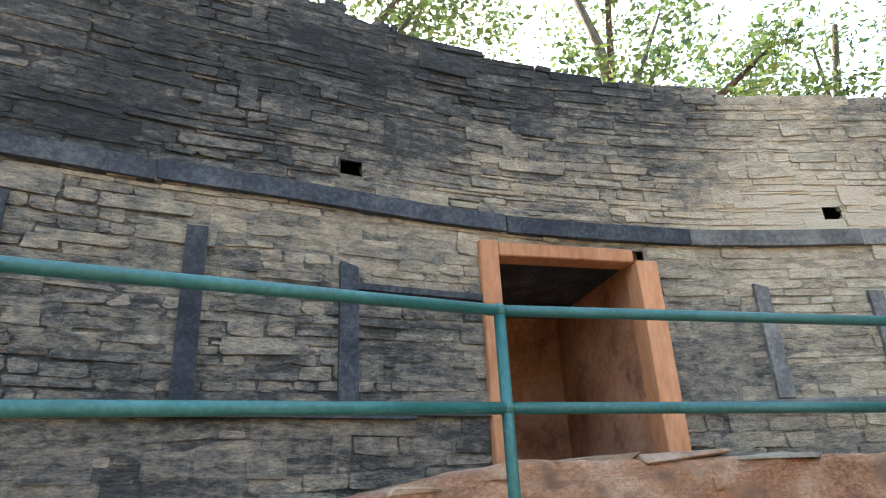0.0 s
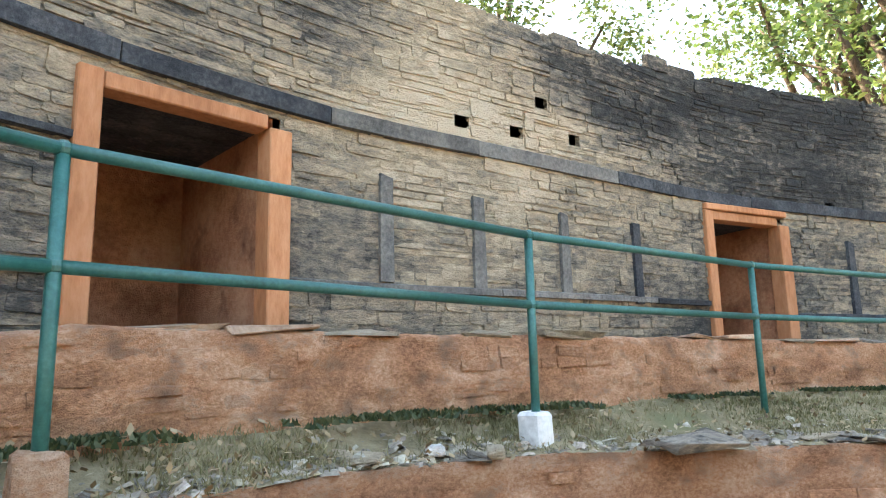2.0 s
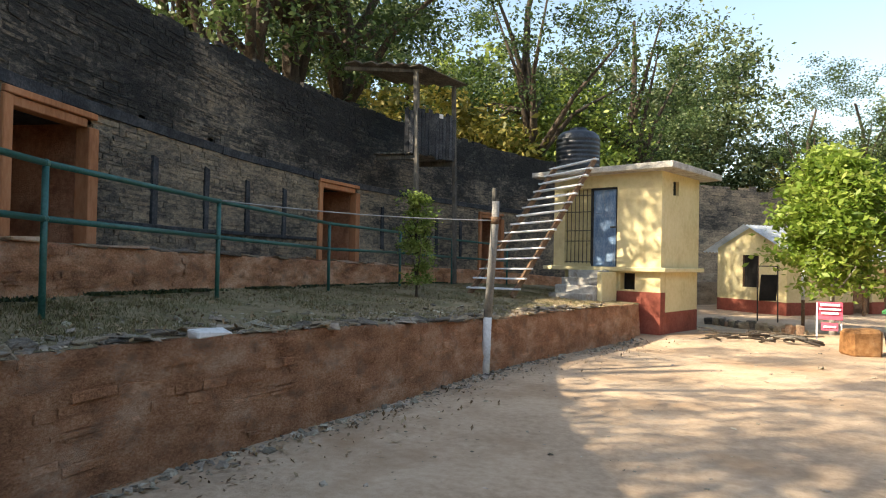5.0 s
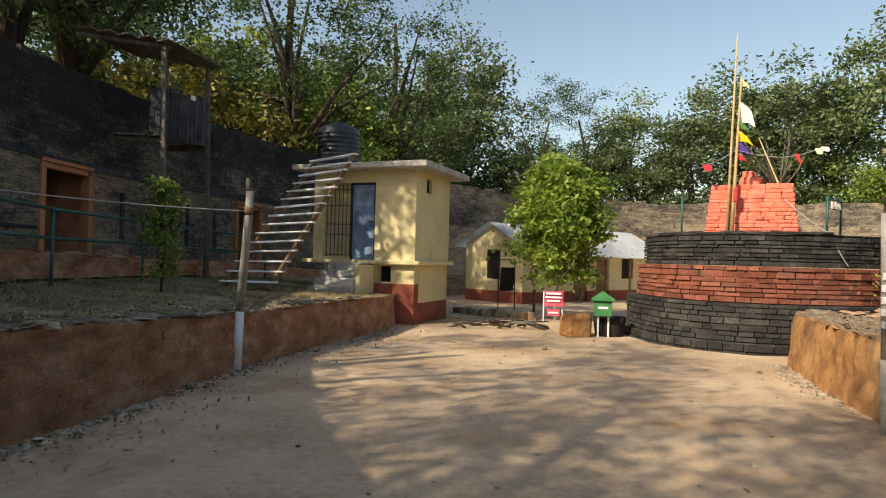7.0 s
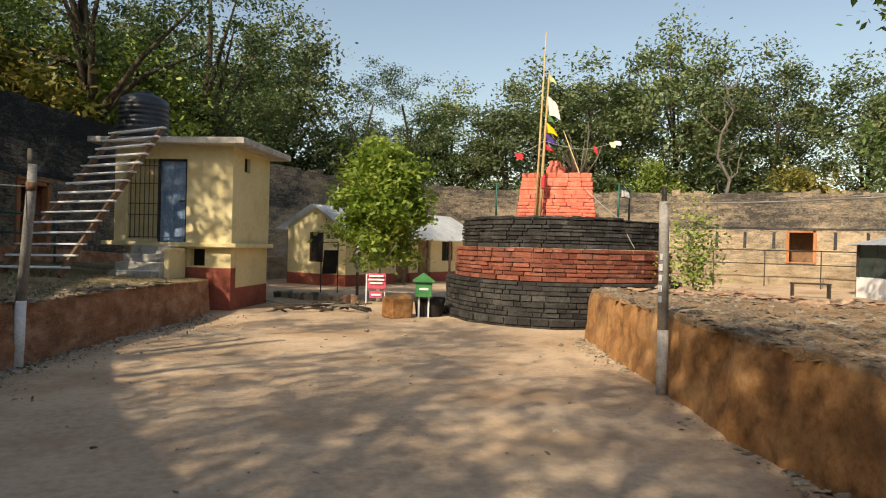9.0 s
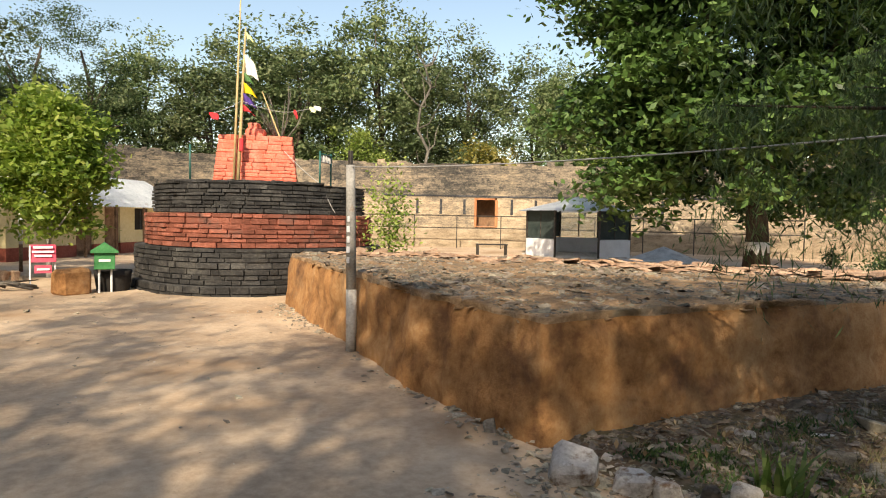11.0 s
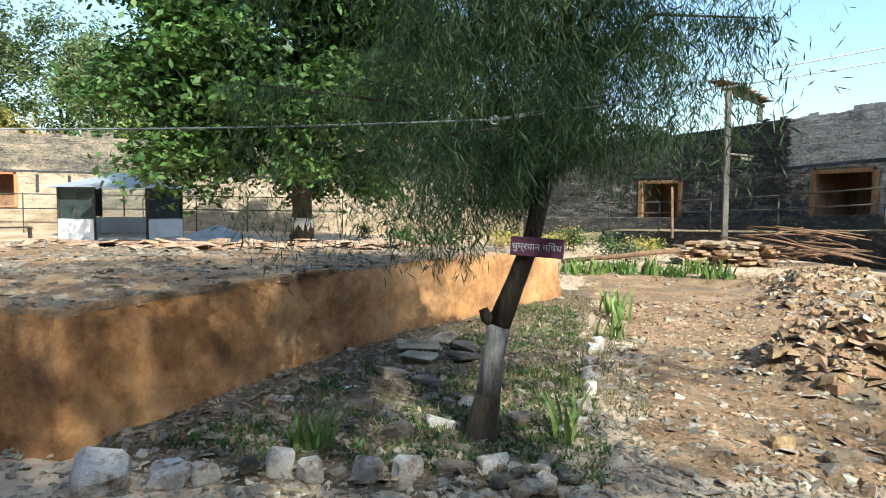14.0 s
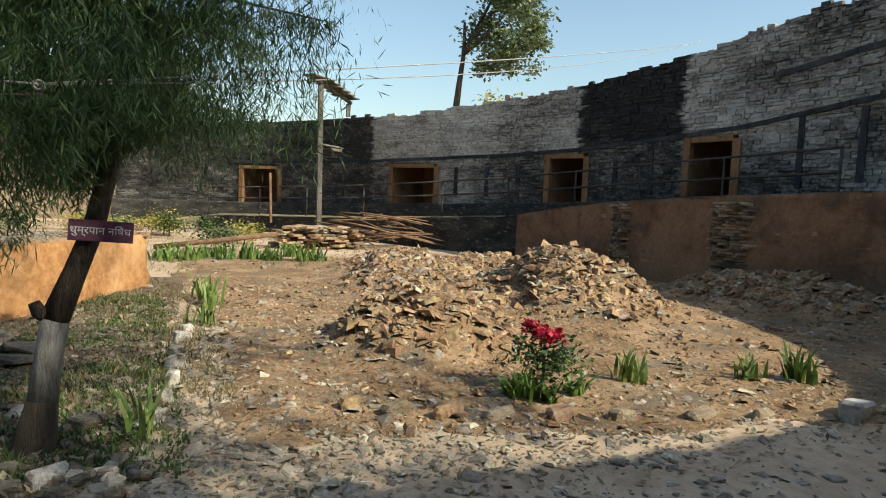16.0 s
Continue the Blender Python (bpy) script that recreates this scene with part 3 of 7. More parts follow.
def stones_between(u0, u1, z0, z1, hs, ls, seed, proud=0.01):
    """Courses of flat stones: for each stone u, u, z, z, how far it stands out."""
    rg = random.Random(seed)
    out, z = [], None
    row = -0.2
    while row < 6.0:
        h = rg.uniform(*hs) if not (u0 < 0 and row < 1.95) else rg.uniform(0.06, 0.13)
        u = u0 - rg.uniform(0, ls[1])
        while u < u1:
            ln = rg.uniform(*ls) * (0.6 if rg.random() < 0.3 else 1)
            a, b = max(u, u0), min(u + ln, u1)
            u += ln
            mid = (a + b) / 2
            if b - a < 0.03 or row + h < z0(mid) or row > z1(mid):
                continue
            lift = 0.02 * fnoise(mid, row, 2, 0.9) + 0.045 * fnoise(mid, row * 0.6, 6, 0.45)
            c, d = row + lift, row + h + lift
            odd = rg.random()
            out_ = 0.0
            if odd < 0.12:
                d = c + h * 0.6
            elif odd < 0.24:
                d, out_ = c + h * rg.uniform(1.5, 2.1), 0.004
            segs = [(a, b)]
            for o in OPEN:
                if d > o[2] + 0.01 and c < o[3] - 0.01:
                    segs = [q for s, e in segs for q in ((s, min(e, o[0])), (max(s, o[1]), e)) if q[1] - q[0] > 0.03]
            for hu, hz in HOLES:
                if d > hz - 0.055 and c < hz + 0.055:
                    segs = [q for s, e in segs for q in ((s, min(e, hu - 0.075)), (max(s, hu + 0.075), e)) if q[1] - q[0] > 0.02]
            for s, e in segs:
                out.append((s, e, c, d, out_ + rg.uniform(-0.004, proud) * 0.7 + 0.014 * fnoise(mid, row, 4, 1.5), rg))
        row += h
    return out


def stone_mesh(stones, gap=0.0015):
    V, F, A = [], [], []
    for s, e, c, d, p, rg in stones:
        g = gap * rg.uniform(0.3, 1.5)
        i = rg.uniform(0.003, 0.009)
        j = lambda k: rg.uniform(-k, k)
        hh = (d - c) * 0.24
        cx, cz = min(0.022, (e - s) * 0.2), (d - c) * 0.24
        ch = lambda k: k * rg.uniform(0.15, 1.0)
        a0, a1, b0, b1 = c + g + j(hh) * 0.4, c + g + j(hh) * 0.6, d - g * 0.5 + j(hh) * 0.6, d - g * 0.5 + j(hh) * 0.4
        loop = [(s + g + ch(cx), a0), (e - g - ch(cx), a1), (e - g + j(0.008), a1 + ch(cz)), (e - g + j(0.008), b0 - ch(cz)), (e - g - ch(cx), b0), (s + g + ch(cx), b1), (s + g + j(0.008), b1 - ch(cz)), (s + g + j(0.008), a0 + ch(cz))]
        mu, mz = (s + e) / 2, (c + d) / 2
        inner = [(q[0] + (i if q[0] < mu else -i), q[1] + (i * 0.6 if q[1] < mz else -i * 0.6)) for q in loop]
        us = np.array([q[0] for q in loop] + [q[0] for q in inner])
        zs = [q[1] for q in loop] + [q[1] for q in inner]
        tu, tz = j(0.01), j(0.008)
        offs = np.array([-0.06] * 8 + [p + tu * (q[0] - mu) / (e - s) + tz * (q[1] - mz) / (d - c) + j(0.003) for q in inner])
        x, y, _, _ = on(us, offs)
        k = len(V)
        V.extend(zip(x.tolist(), y.tolist(), zs))
        F.append(tuple(range(k + 8, k + 16)))
        F.extend((k + q, k + (q + 1) % 8, k + 8 + (q + 1) % 8, k + 8 + q) for q in range(8))
        A.extend(stone_age(q[0], q[1]) for q in loop + inner)
    return V, F, A


high = lambda u: float(TOP(u)) + 0.09 * fnoise(u, 0, 7, 1.3) + 0.05 * fnoise(u, 0, 2, 4.0)
near_stones = stones_between(-6.0, 31.0, lambda u: float(BENCH(u)) - 0.08, high, (0.026, 0.085), (0.08, 0.5), 1)
singles = [q for q in near_stones if 5.4 < q[0] and q[1] < 7.6 and 1.95 < q[2] and q[3] < 2.9][:290]
chosen = set(id(q) for q in singles)
parts_ = [(WALL_NEAR, [q for q in near_stones if id(q) not in chosen]),
          (WALL_PALE, stones_between(92.0, 128.4, lambda u: float(BENCH(u)) - 0.1, high, (0.05, 0.12), (0.12, 0.42), 2, 0.035)),
          (WALL_NEAR, stones_between(31.0, 92.0, lambda u: 0.6, high, (0.08, 0.16), (0.2, 0.8), 3, 0.012))]
def wall_stones(name, stones, mat, label="", kind=""):
    V, F, A = stone_mesh(stones)
    ob = raw(name, V, F, mat, fort_wall, label, kind)
    ob.data.attributes.new("age", "FLOAT", "POINT").data.foreach_set("value", A)


for mat, st in parts_:
    wall_stones("stonework", st, mat, "weathered slate stones laid in thin courses", "stuff")

# ---- timber bands, struts, door frames ----
bands_thing = thing("timber_band", (0, 0, 0), "blackened squared timber bands let into the stone wall", "beam", kind="structure")


def band(u0, u1, zf, h=0.13, off=0.0, mat=TIMBER, step=1.7):
    u = u0
    rg = random.Random(int(u0 * 10))
    while u < u1 - 0.1:
        e = min(u + step * rg.uniform(0.7, 1.3), u1)
        bm = bmesh.new()
        k = max(1, int((e - u) / 0.5))
        pts = np.linspace(u + 0.004, e - 0.004, k + 1)
        rings = []
        dz, do = rg.uniform(-0.01, 0.01), rg.uniform(-0.004, 0.012)
        for q in pts:
            z = float(zf(q)) + dz
            rings.append([bm.verts.new(at(q, o, zz)) for o, zz in ((-0.05, z), (0.03 + do + off, z + 0.006), (0.032 + do + off, z + h - 0.008), (0.02 + off, z + h), (-0.05, z + h))])
        for a, b in zip(rings, rings[1:]):
            for i in range(5):
                bm.faces.new((a[i], b[i], b[(i + 1) % 5], a[(i + 1) % 5]))
        bm.faces.new(rings[0])
        bm.faces.new(rings[-1][::-1])
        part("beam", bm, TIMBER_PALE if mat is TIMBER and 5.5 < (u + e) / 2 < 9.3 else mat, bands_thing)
        u = e


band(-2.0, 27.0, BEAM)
band(97.0, 126.0, BEAM, 0.11)
band(119.0, 125.0, lambda u: BEAM(u) + 0.95, 0.13)
band(60.0, 91.0, BEAM, 0.1)
for a, b, z in ((1.5, 4.16, 2.0), (5.36, 9.95, 2.02), (11.3, 16.8, 1.9)):
    band(a, b, lambda u: z + 0 * u, 0.06, 0.004)
band(3.32, 4.16, lambda u: 2.7 + 0 * u, 0.05)


def strut(u, z0, z1, w=0.12, lean=0.0):
    bm = bmesh.new()
    rg = random.Random(int(u * 100))
    vs = []
    for off in (-0.05, 0.03):
        for du, z in ((-w / 2, z0), (w / 2, z0), (w / 2 * rg.uniform(0.8, 1.05), z1 + rg.uniform(-0.04, 0.02)), (-w / 2 * rg.uniform(0.8, 1.05), z1)):
            vs.append(bm.verts.new(at(u + du + (lean if z == z1 else 0), off + rg.uniform(-0.003, 0.006), z)))
    for f in ((4, 5, 6, 7), (0, 1, 5, 4), (1, 2, 6, 5), (2, 3, 7, 6), (3, 0, 4, 7)):
        bm.faces.new([vs[i] for i in f])
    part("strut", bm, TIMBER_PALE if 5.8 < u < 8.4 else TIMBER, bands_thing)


for u, a, b in ((0.6, 2.05, 3.0), (1.55, 2.05, 3.04), (2.46, 2.05, 2.98), (3.28, 2.05, 2.87), (6.16, 2.1, 2.88), (6.98, 2.08, 2.81), (7.9, 2.05, 2.78), (8.85, 2.02, 2.78),
                (12.35, 1.95, 2.84), (13.5, 1.95, 2.86), (14.58, 1.92, 2.8), (15.7, 1.9, 2.8), (19.3, 1.8, 2.75), (20.5, 1.75, 2.7), (21.6, 1.7, 2.7), (22.7, 1.65, 2.65),
                (108.37, 1.68, 2.64), (109.6, 1.7, 2.66), (110.8, 1.78, 2.72), (103.0, 1.35, 2.6), (101.5, 1.3, 2.5), (114.4, 1.9, 2.8), (115.6, 1.9, 2.95), (119.6, 2.08, 3.55), (120.9, 2.2, 3.6), (122.3, 2.2, 3.6)):
    strut(u, a, b, 0.11 if u < 30 else 0.15)
for u in np.arange(60.6, 76, 1.35):
    if not 64.9 < u < 66.9:
        strut(float(u), 1.85, 2.7, 0.15)


def doorway(i, o, depth=1.5, grey=False):
    """A low doorway: a plastered cell in the wall's thickness, with orange jambs and lintel."""
    u0, u1, z0, z1 = o
    col = PAINT_ORANGE if not grey else PAINT_OCHRE
    t = thing("door_%d" % i, at((u0 + u1) / 2, 0, z0), "open low doorway with orange-painted timber frame into a mud-plastered cell", "doorway", kind="structure")
    bm = bmesh.new()
    g = 5
    a, b = u0 + 0.04, u1 - 0.04
    c = {}
    for n_, (u, z) in enumerate(((a, z0), (b, z0), (b, z1), (a, z1))):
        for k in range(g + 1):
            off = -0.03 - depth * k / g
            p = at(u, off, z)
            q = 0.025 if 0 < k < g else 0
            c[n_, k] = bm.verts.new(p + Vector((fnoise(p.x, p.y, z, 3), fnoise(p.y, z, p.x, 3), 0.6 * fnoise(z, p.x, p.y, 3))) * q)
    for k in range(g):
        for n_ in range(4):
            m_ = (n_ + 1) % 4
            bm.faces.new((c[n_, k], c[m_, k], c[m_, k + 1], c[n_, k + 1]))
    bm.faces.new([c[n_, g] for n_ in range(4)])
    part("cell", bm, MUD_BROWN if i > 4 else MUD_PLASTER, t, "mud-plastered cell")
    # sooty planks under the cell's roof
    for k in range(6 if i < 5 else 0):
        o0 = -0.1 - depth * k / 6
        bm = bmesh.new()
        q = [at(u, off, z) for z in (z1 - 0.045, z1 - 0.01) for u, off in ((a + 0.01, o0), (b - 0.01, o0), (b - 0.01, o0 - depth / 6.4), (a + 0.01, o0 - depth / 6.4))]
        vs = [bm.verts.new(v) for v in q]
        for f in ((0, 1, 2, 3), (0, 1, 5, 4), (1, 2, 6, 5), (2, 3, 7, 6), (3, 0, 4, 7)):
            bm.faces.new([vs[n_] for n_ in f])
        part("ceiling_plank", bm, TIMBER, t)

    def post(name, ua, ub, za, zb, o0, o1):
        bm = bmesh.new()
        vs = [bm.verts.new(at(u, off, z)) for z in (za, zb) for u, off in ((ua, o0), (ub, o0), (ub, o1), (ua, o1))]
        for f in ((0, 3, 2, 1), (4, 5, 6, 7), (0, 1, 5, 4), (1, 2, 6, 5), (2, 3, 7, 6), (3, 0, 4, 7)):
            bm.faces.new([vs[n_] for n_ in f])
        bmesh.ops.bevel(bm, geom=bm.edges[:], offset=0.008, segments=1, affect="EDGES")
        part(name, bm, col, t)

    wide = 0.06 if i in (5, 6, 7, 8) else 0.0
    post("jamb", u0 - 0.03 - wide, u0 + 0.1, z0 - 0.02, z1 - 0.004, -0.12, 0.05)
    post("jamb", u1 - 0.095, u1 + 0.06 + wide, z0 - 0.02, z1 - 0.09, -0.12, 0.055)
    post("lintel", u0 + 0.105, u1 - 0.1, z1 - 0.1 - wide * 0.6, z1 - 0.006, -0.12, 0.035)
    if 1 < i < 5:
        post("lintel", u0 - 0.02, u1 + 0.03, z1 + 0.002, z1 + 0.07, -0.1, 0.06)
    post("sill", u0 - 0.02, u1 + 0.02, z0 - 0.07, z0 - 0.022, -0.3, 0.06)


for i, o in enumerate(DOORS):
    doorway(i + 1, o, 1.8 if i > 3 else 1.5, grey=i > 3)
doorway(9, WINDOWS[0], 1.2)

# ---- bench, terrace and the mud-faced tier below it ----
def strip(name, us, rows, mat, parent, amp=0.03, fs=2.5, kind="structure", label="", smooth=True, layered=1.0):
    """A skin over rows of points: rows(u) gives the section's points from bottom to back."""
    V, F = [], []
    m = None
    for u in us:
        sec = rows(u)
        m = len(sec)
        for k, p in enumerate(sec):
            d = amp * (fnoise(p[0], p[1], p[2] * layered, fs) + 0.6 * fnoise(p[0], p[1], p[2] * layered + 9, fs * 3.3))
            e = amp * fnoise(p[0] + 5, p[1], p[2], fs * 1.4)
            V.append((p[0] + d, p[1] + e, p[2] + 0.5 * d))
    for i in range(len(us) - 1):
        for k in range(m - 1):
            a = i * m + k
            F.append((a, a + m, a + m + 1, a + 1))
    return raw(name, V, F, mat, parent, label, kind, smooth=smooth)


def bench_section(u):
    t, b = float(TERR(u)), float(BENCH(u))
    out = 0.5 + 0.06 * fnoise(u, 0, 0, 0.8)
    lip = b + 0.02
    pts = [at(u, out + 0.1, t - 0.15)] + [at(u, out + 0.06 * (1 - k), t + (lip - t) * k) for k in np.linspace(0, 1, 16)]
    return pts + [at(u, o, lip + 0.02) for o in (out - 0.06, out * 0.55, 0.15, -0.06)]


def rng(a, b, s):
    return list(np.arange(a, b, s)) + [b]


bench = thing("stone_bench", (0, 0, 0), "low red mud-plastered stone bench along the wall's foot", "bench", kind="structure")
strip("bench_face", rng(-3.0, 30.0, 0.06), bench_section, MUD_RED, bench, 0.028, 5.0, layered=2.2)
strip("bench_face", rng(30.0, 92.0, 0.6), bench_section, STONE_TAN, bench, 0.04, 2)
strip("bench_face", rng(92.0, LEN - 3.0, 0.3), bench_section, STONE_DARK, bench, 0.04, 3)

EDGE = [(0, 0.1, -3.9, 1.15), (1.5, -1.2, -2.4, 1.12), (2.8, -2.0, -1.45, 1.1), (4.0, -2.75, -0.55, 1.08), (5.3, -3.3, 0.5, 1.06), (6.4, -3.55, 1.45, 1.03), (7.4, -3.68, 2.4, 0.98),
        (8.5, -3.68, 3.3, 0.96), (9.4, -3.5, 4.2, 0.95), (10.5, -3.2, 5.3, 0.92), (11.5, -2.97, 6.1, 0.89), (13.3, -2.6, 7.98, 0.79), (15.2, -2.1, 9.75, 0.74), (17.3, -1.35, 11.7, 0.75),
        (19.6, -0.62, 13.9, 0.72), (21, -0.35, 14.9, 0.7), (24, -1.2, 18.5, 0.7), (28, -0.2, 21.5, 0.45), (32, 1.0, 25.0, -0.05)]
EDGE2 = [(92, 31, 0.5, -0.05), (96.9, *at(96.9, 2.0, 0)[:2], -0.04)] + [(u, *at(u, 2.0, 0)[:2], float(TERR(u)) - 0.06) for u in (97.0, 99.0, 101.0, 103.0, 105.0, 107.0, 109.0, 110.8)] + [
         (111.98, *at(111.98, 2.0, 0)[:2], 1.1), (112.05, 14.65, -10.12, 1.42), (112.5, 14.2, -10.2, 1.48), (113.5, 13.2, -10.35, 1.6), (115, 12, -10.35, 1.68),
         (117, 10, -10.25, 1.8), (119, 8.2, -10.4, 1.88), (121.5, 6.3, -10.3, 1.95), (126, 3.2, -8.6, 1.9), (130, 1.3, -6.4, 1.6), (LEN, 0.1, -3.9, 1.15)]


def edge_at(nodes, u):
    us = [n[0] for n in nodes]
    return [float(np.interp(u, us, [n[k] for n in nodes])) for k in (1, 2, 3)]


def terrace_section(nodes):
    def sec(u):
        x, y, z = edge_at(nodes, u)
        w = at(u, 0.45, float(TERR(u)) + 0.0)
        pts = []
        for k in np.linspace(0, 1, 9):
            f = k ** 1.35
            pts.append(Vector((x + (w.x - x) * k, y + (w.y - y) * k, z + (w.z - z) * f + 0.02 * fnoise(x + k * 3, y, 0, 2))))
        return pts
    return sec


def tier_section(nodes, batter=0.05):
    def sec(u):
        x, y, z = edge_at(nodes, u)
        w = at(u, 0.45, z)
        d = Vector((w.x - x, w.y - y, 0)).normalized()
        wav = 0.06 * fnoise(u, 0, 11, 0.7)
        return [Vector((x, y, 0)) + d * (wav + (q - 1) * batter) + Vector((0, 0, z * q if q < 1 else z)) + (Vector((0, 0, -0.12)) if q == 0 else Vector()) for q in np.linspace(0, 1, 17)] + [Vector((x, y, z)) + d * 0.12]
    return sec


def face_stones(parent, place, u0, u1, lo, hi, keep, mat, seed, hs=(0.03, 0.09), ls=(0.08, 0.4)):
    """Flat stones showing through a mud face, joined in one mesh; place(u, off, z) gives a point of the face."""
    rg = random.Random(seed)
    V, F, MI, z = [], [], [], -0.05
    while z < 2.1:
        h = rg.uniform(*hs)
        u = u0
        while u < u1:
            ln = rg.uniform(*ls)
            mid = u + ln / 2
            if lo(mid) < z and z + h < hi(mid) and fnoise(mid * 1.5, z * 3, 21) + rg.uniform(-0.5, 0.5) > keep:
                p, k = rg.uniform(-0.006, 0.016), len(V)
                j = lambda q: rg.uniform(-q, q)
                for off, i in ((-0.06, 0.0), (p, 0.006)):
                    for a, b in ((u + i + 0.004, z + i), (u + ln - i - 0.004, z + i + j(h * 0.2)), (u + ln - i - 0.004, z + h - i + j(h * 0.2)), (u + i + 0.004, z + h - i)):
                        V.append(tuple(place(a, off + j(0.004), b)))
                F += [(k + 4, k + 5, k + 6, k + 7), (k, k + 1, k + 5, k + 4), (k + 1, k + 2, k + 6, k + 5), (k + 2, k + 3, k + 7, k + 6), (k + 3, k, k + 4, k + 7)]
                MI += [rg.choice((0, 0, 0, 1, 2))] * 5
            u += ln
        z += h
    return raw("stonework", V, F, mat, parent, "mud-smeared flat stones", "stuff", MI)


def bench_place(u, off, z):
    t, b = float(TERR(u)), float(BENCH(u))
    k = min(1.0, max(0.0, (z - t) / max(0.05, b + 0.02 - t)))
    return at(u, 0.5 + 0.06 * fnoise(u, 0, 0, 0.8) + 0.06 * (1 - k) + off, z)


def tier_place(nodes, batter=0.05):
    def f(u, off, z):
        x, y, zt = edge_at(nodes, u)
        w = at(u, 0.45, zt)
        d = Vector((w.x - x, w.y - y, 0)).normalized()
        q = z / max(zt, 0.1)
        return Vector((x, y, z)) + d * (0.06 * fnoise(u, 0, 11, 0.7) + (q - 1) * batter - off)
    return f


terrace = thing("terrace", (0, 0, 0), "raised earth terrace with dry grass and a red mud-faced edge", "terrace", kind="structure")
strip("terrace_top", rng(0, 32, 0.16), terrace_section(EDGE), TERRACE_EARTH, terrace, 0.03, 1.5)
strip("terrace_top", rng(92, LEN, 0.25), terrace_section(EDGE2), TERRACE_EARTH, terrace, 0.03, 1.5)
strip("tier_face", rng(0, 31, 0.06), tier_section(EDGE), MUD_RED, terrace, 0.032, 4.0, layered=1.8)
strip("tier_face", rng(96.9, 112.0, 0.2), tier_section(EDGE2), STONE_DARK, terrace, 0.04, 3.0)
strip("tier_face", rng(112.0, LEN, 0.12), tier_section(EDGE2), MUD_BROWN, terrace, 0.035, 3.0)


face_stones(bench, bench_place, -2.0, 28.0, lambda u: float(TERR(u)) - 0.05, lambda u: float(BENCH(u)) + 0.01, 0.12, [MUD_RED, MUD_RED, MUD_RED], 31)
face_stones(terrace, tier_place(EDGE), 2.0, 21.0, lambda u: 0.02, lambda u: edge_at(EDGE, u)[2] - 0.02, 0.28, [MUD_RED, MUD_RED, MUD_RED], 32)
face_stones(terrace, tier_place(EDGE2), 112.6, 124.0, lambda u: 0.02, lambda u: edge_at(EDGE2, u)[2] - 0.03, 0.42, [MUD_BROWN, MUD_BROWN, STONE_RED], 33)


# ---- raised plot with rammed-earth sides ----
PLOT = [(3.78, 2.6), (4.1, 4.4), (4.75, 6.2), (5.35, 8.1), (6.1, 10.1), (7.0, 11.2), (8.8, 10.2), (11.0, 6.5), (11.9, 2.8), (11.05, -0.45), (9.4, 0.45), (7.9, 1.35), (5.9, 2.02), (4.7, 2.4)]


def plot_outline(n=520):
    P = np.array(PLOT)
    seg = np.linalg.norm(np.roll(P, -1, 0) - P, axis=1)
    L_ = np.r_[0, np.cumsum(seg)]
    s = np.linspace(0, L_[-1], n, endpoint=False)
    return np.stack([np.interp(s, L_, np.r_[P[:, k], P[0, k]]) for k in (0, 1)], 1)


plot = thing("raised_plot", (0, 0, 0), "raised rammed-earth platform with ochre sides and rubble-strewn top", "platform", kind="structure")
PO = plot_outline()
PC = np.array((7.6, 5.0))


def plot_z(x, y):
    return 0.88 - 0.014 * max(0.0, x - 5.0) + 0.05 * fnoise(x, y, 0, 0.6) + 0.025 * fnoise(x, y, 0, 2.5)


V, F = [], []
levels = [(1.004, -0.1), (1.0, 0.06), (1.0, 0.18), (1.0, 0.3), (1.001, 0.42), (1.002, 0.54), (1.0, 0.64), (0.997, 0.73), (0.987, 0.82)]
for s, z in levels:
    for k, p in enumerate(PO):
        c = p - PC
        r = np.linalg.norm(c)
        d = 0.05 * fnoise(p[0], p[1], z * 0.22, 1.5) + 0.05 * fnoise(p[0], p[1], z * 0.5, 3.2) + 0.035 * fnoise(p[0], p[1], z * 1.6, 6) + 0.02 * fnoise(p[0], p[1], z * 2, 13) - (0.11 * max(0, fnoise(p[0] * 3, p[1] * 3, 4 + z)) if z > 0.6 else 0)
        q = PC + c * (s + (d - (0.05 if z > 0.25 else 0)) / r)
        V.append((q[0], q[1], z))
n_ = len(PO)
for f_ in (0.975, 0.94, 0.88, 0.8, 0.7, 0.58, 0.44, 0.28, 0.12):
    for p in PO:
        q = PC + (p - PC) * f_
        V.append((q[0], q[1], plot_z(*q)))
rows_ = len(levels) + 9
for i in range(rows_ - 1):
    for k in range(n_):
        F.append((i * n_ + k, i * n_ + (k + 1) % n_, (i + 1) * n_ + (k + 1) % n_, (i + 1) * n_ + k))
F.append(tuple((rows_ - 1) * n_ + k for k in range(n_)))
MI = [0 if i < len(levels) - 1 else 1 for i in range(rows_ - 1) for _ in range(n_)] + [1]
raw("plot_body", V, F, [MUD_OCHRE, RUBBLE_EARTH], plot, mi=MI, smooth=True)

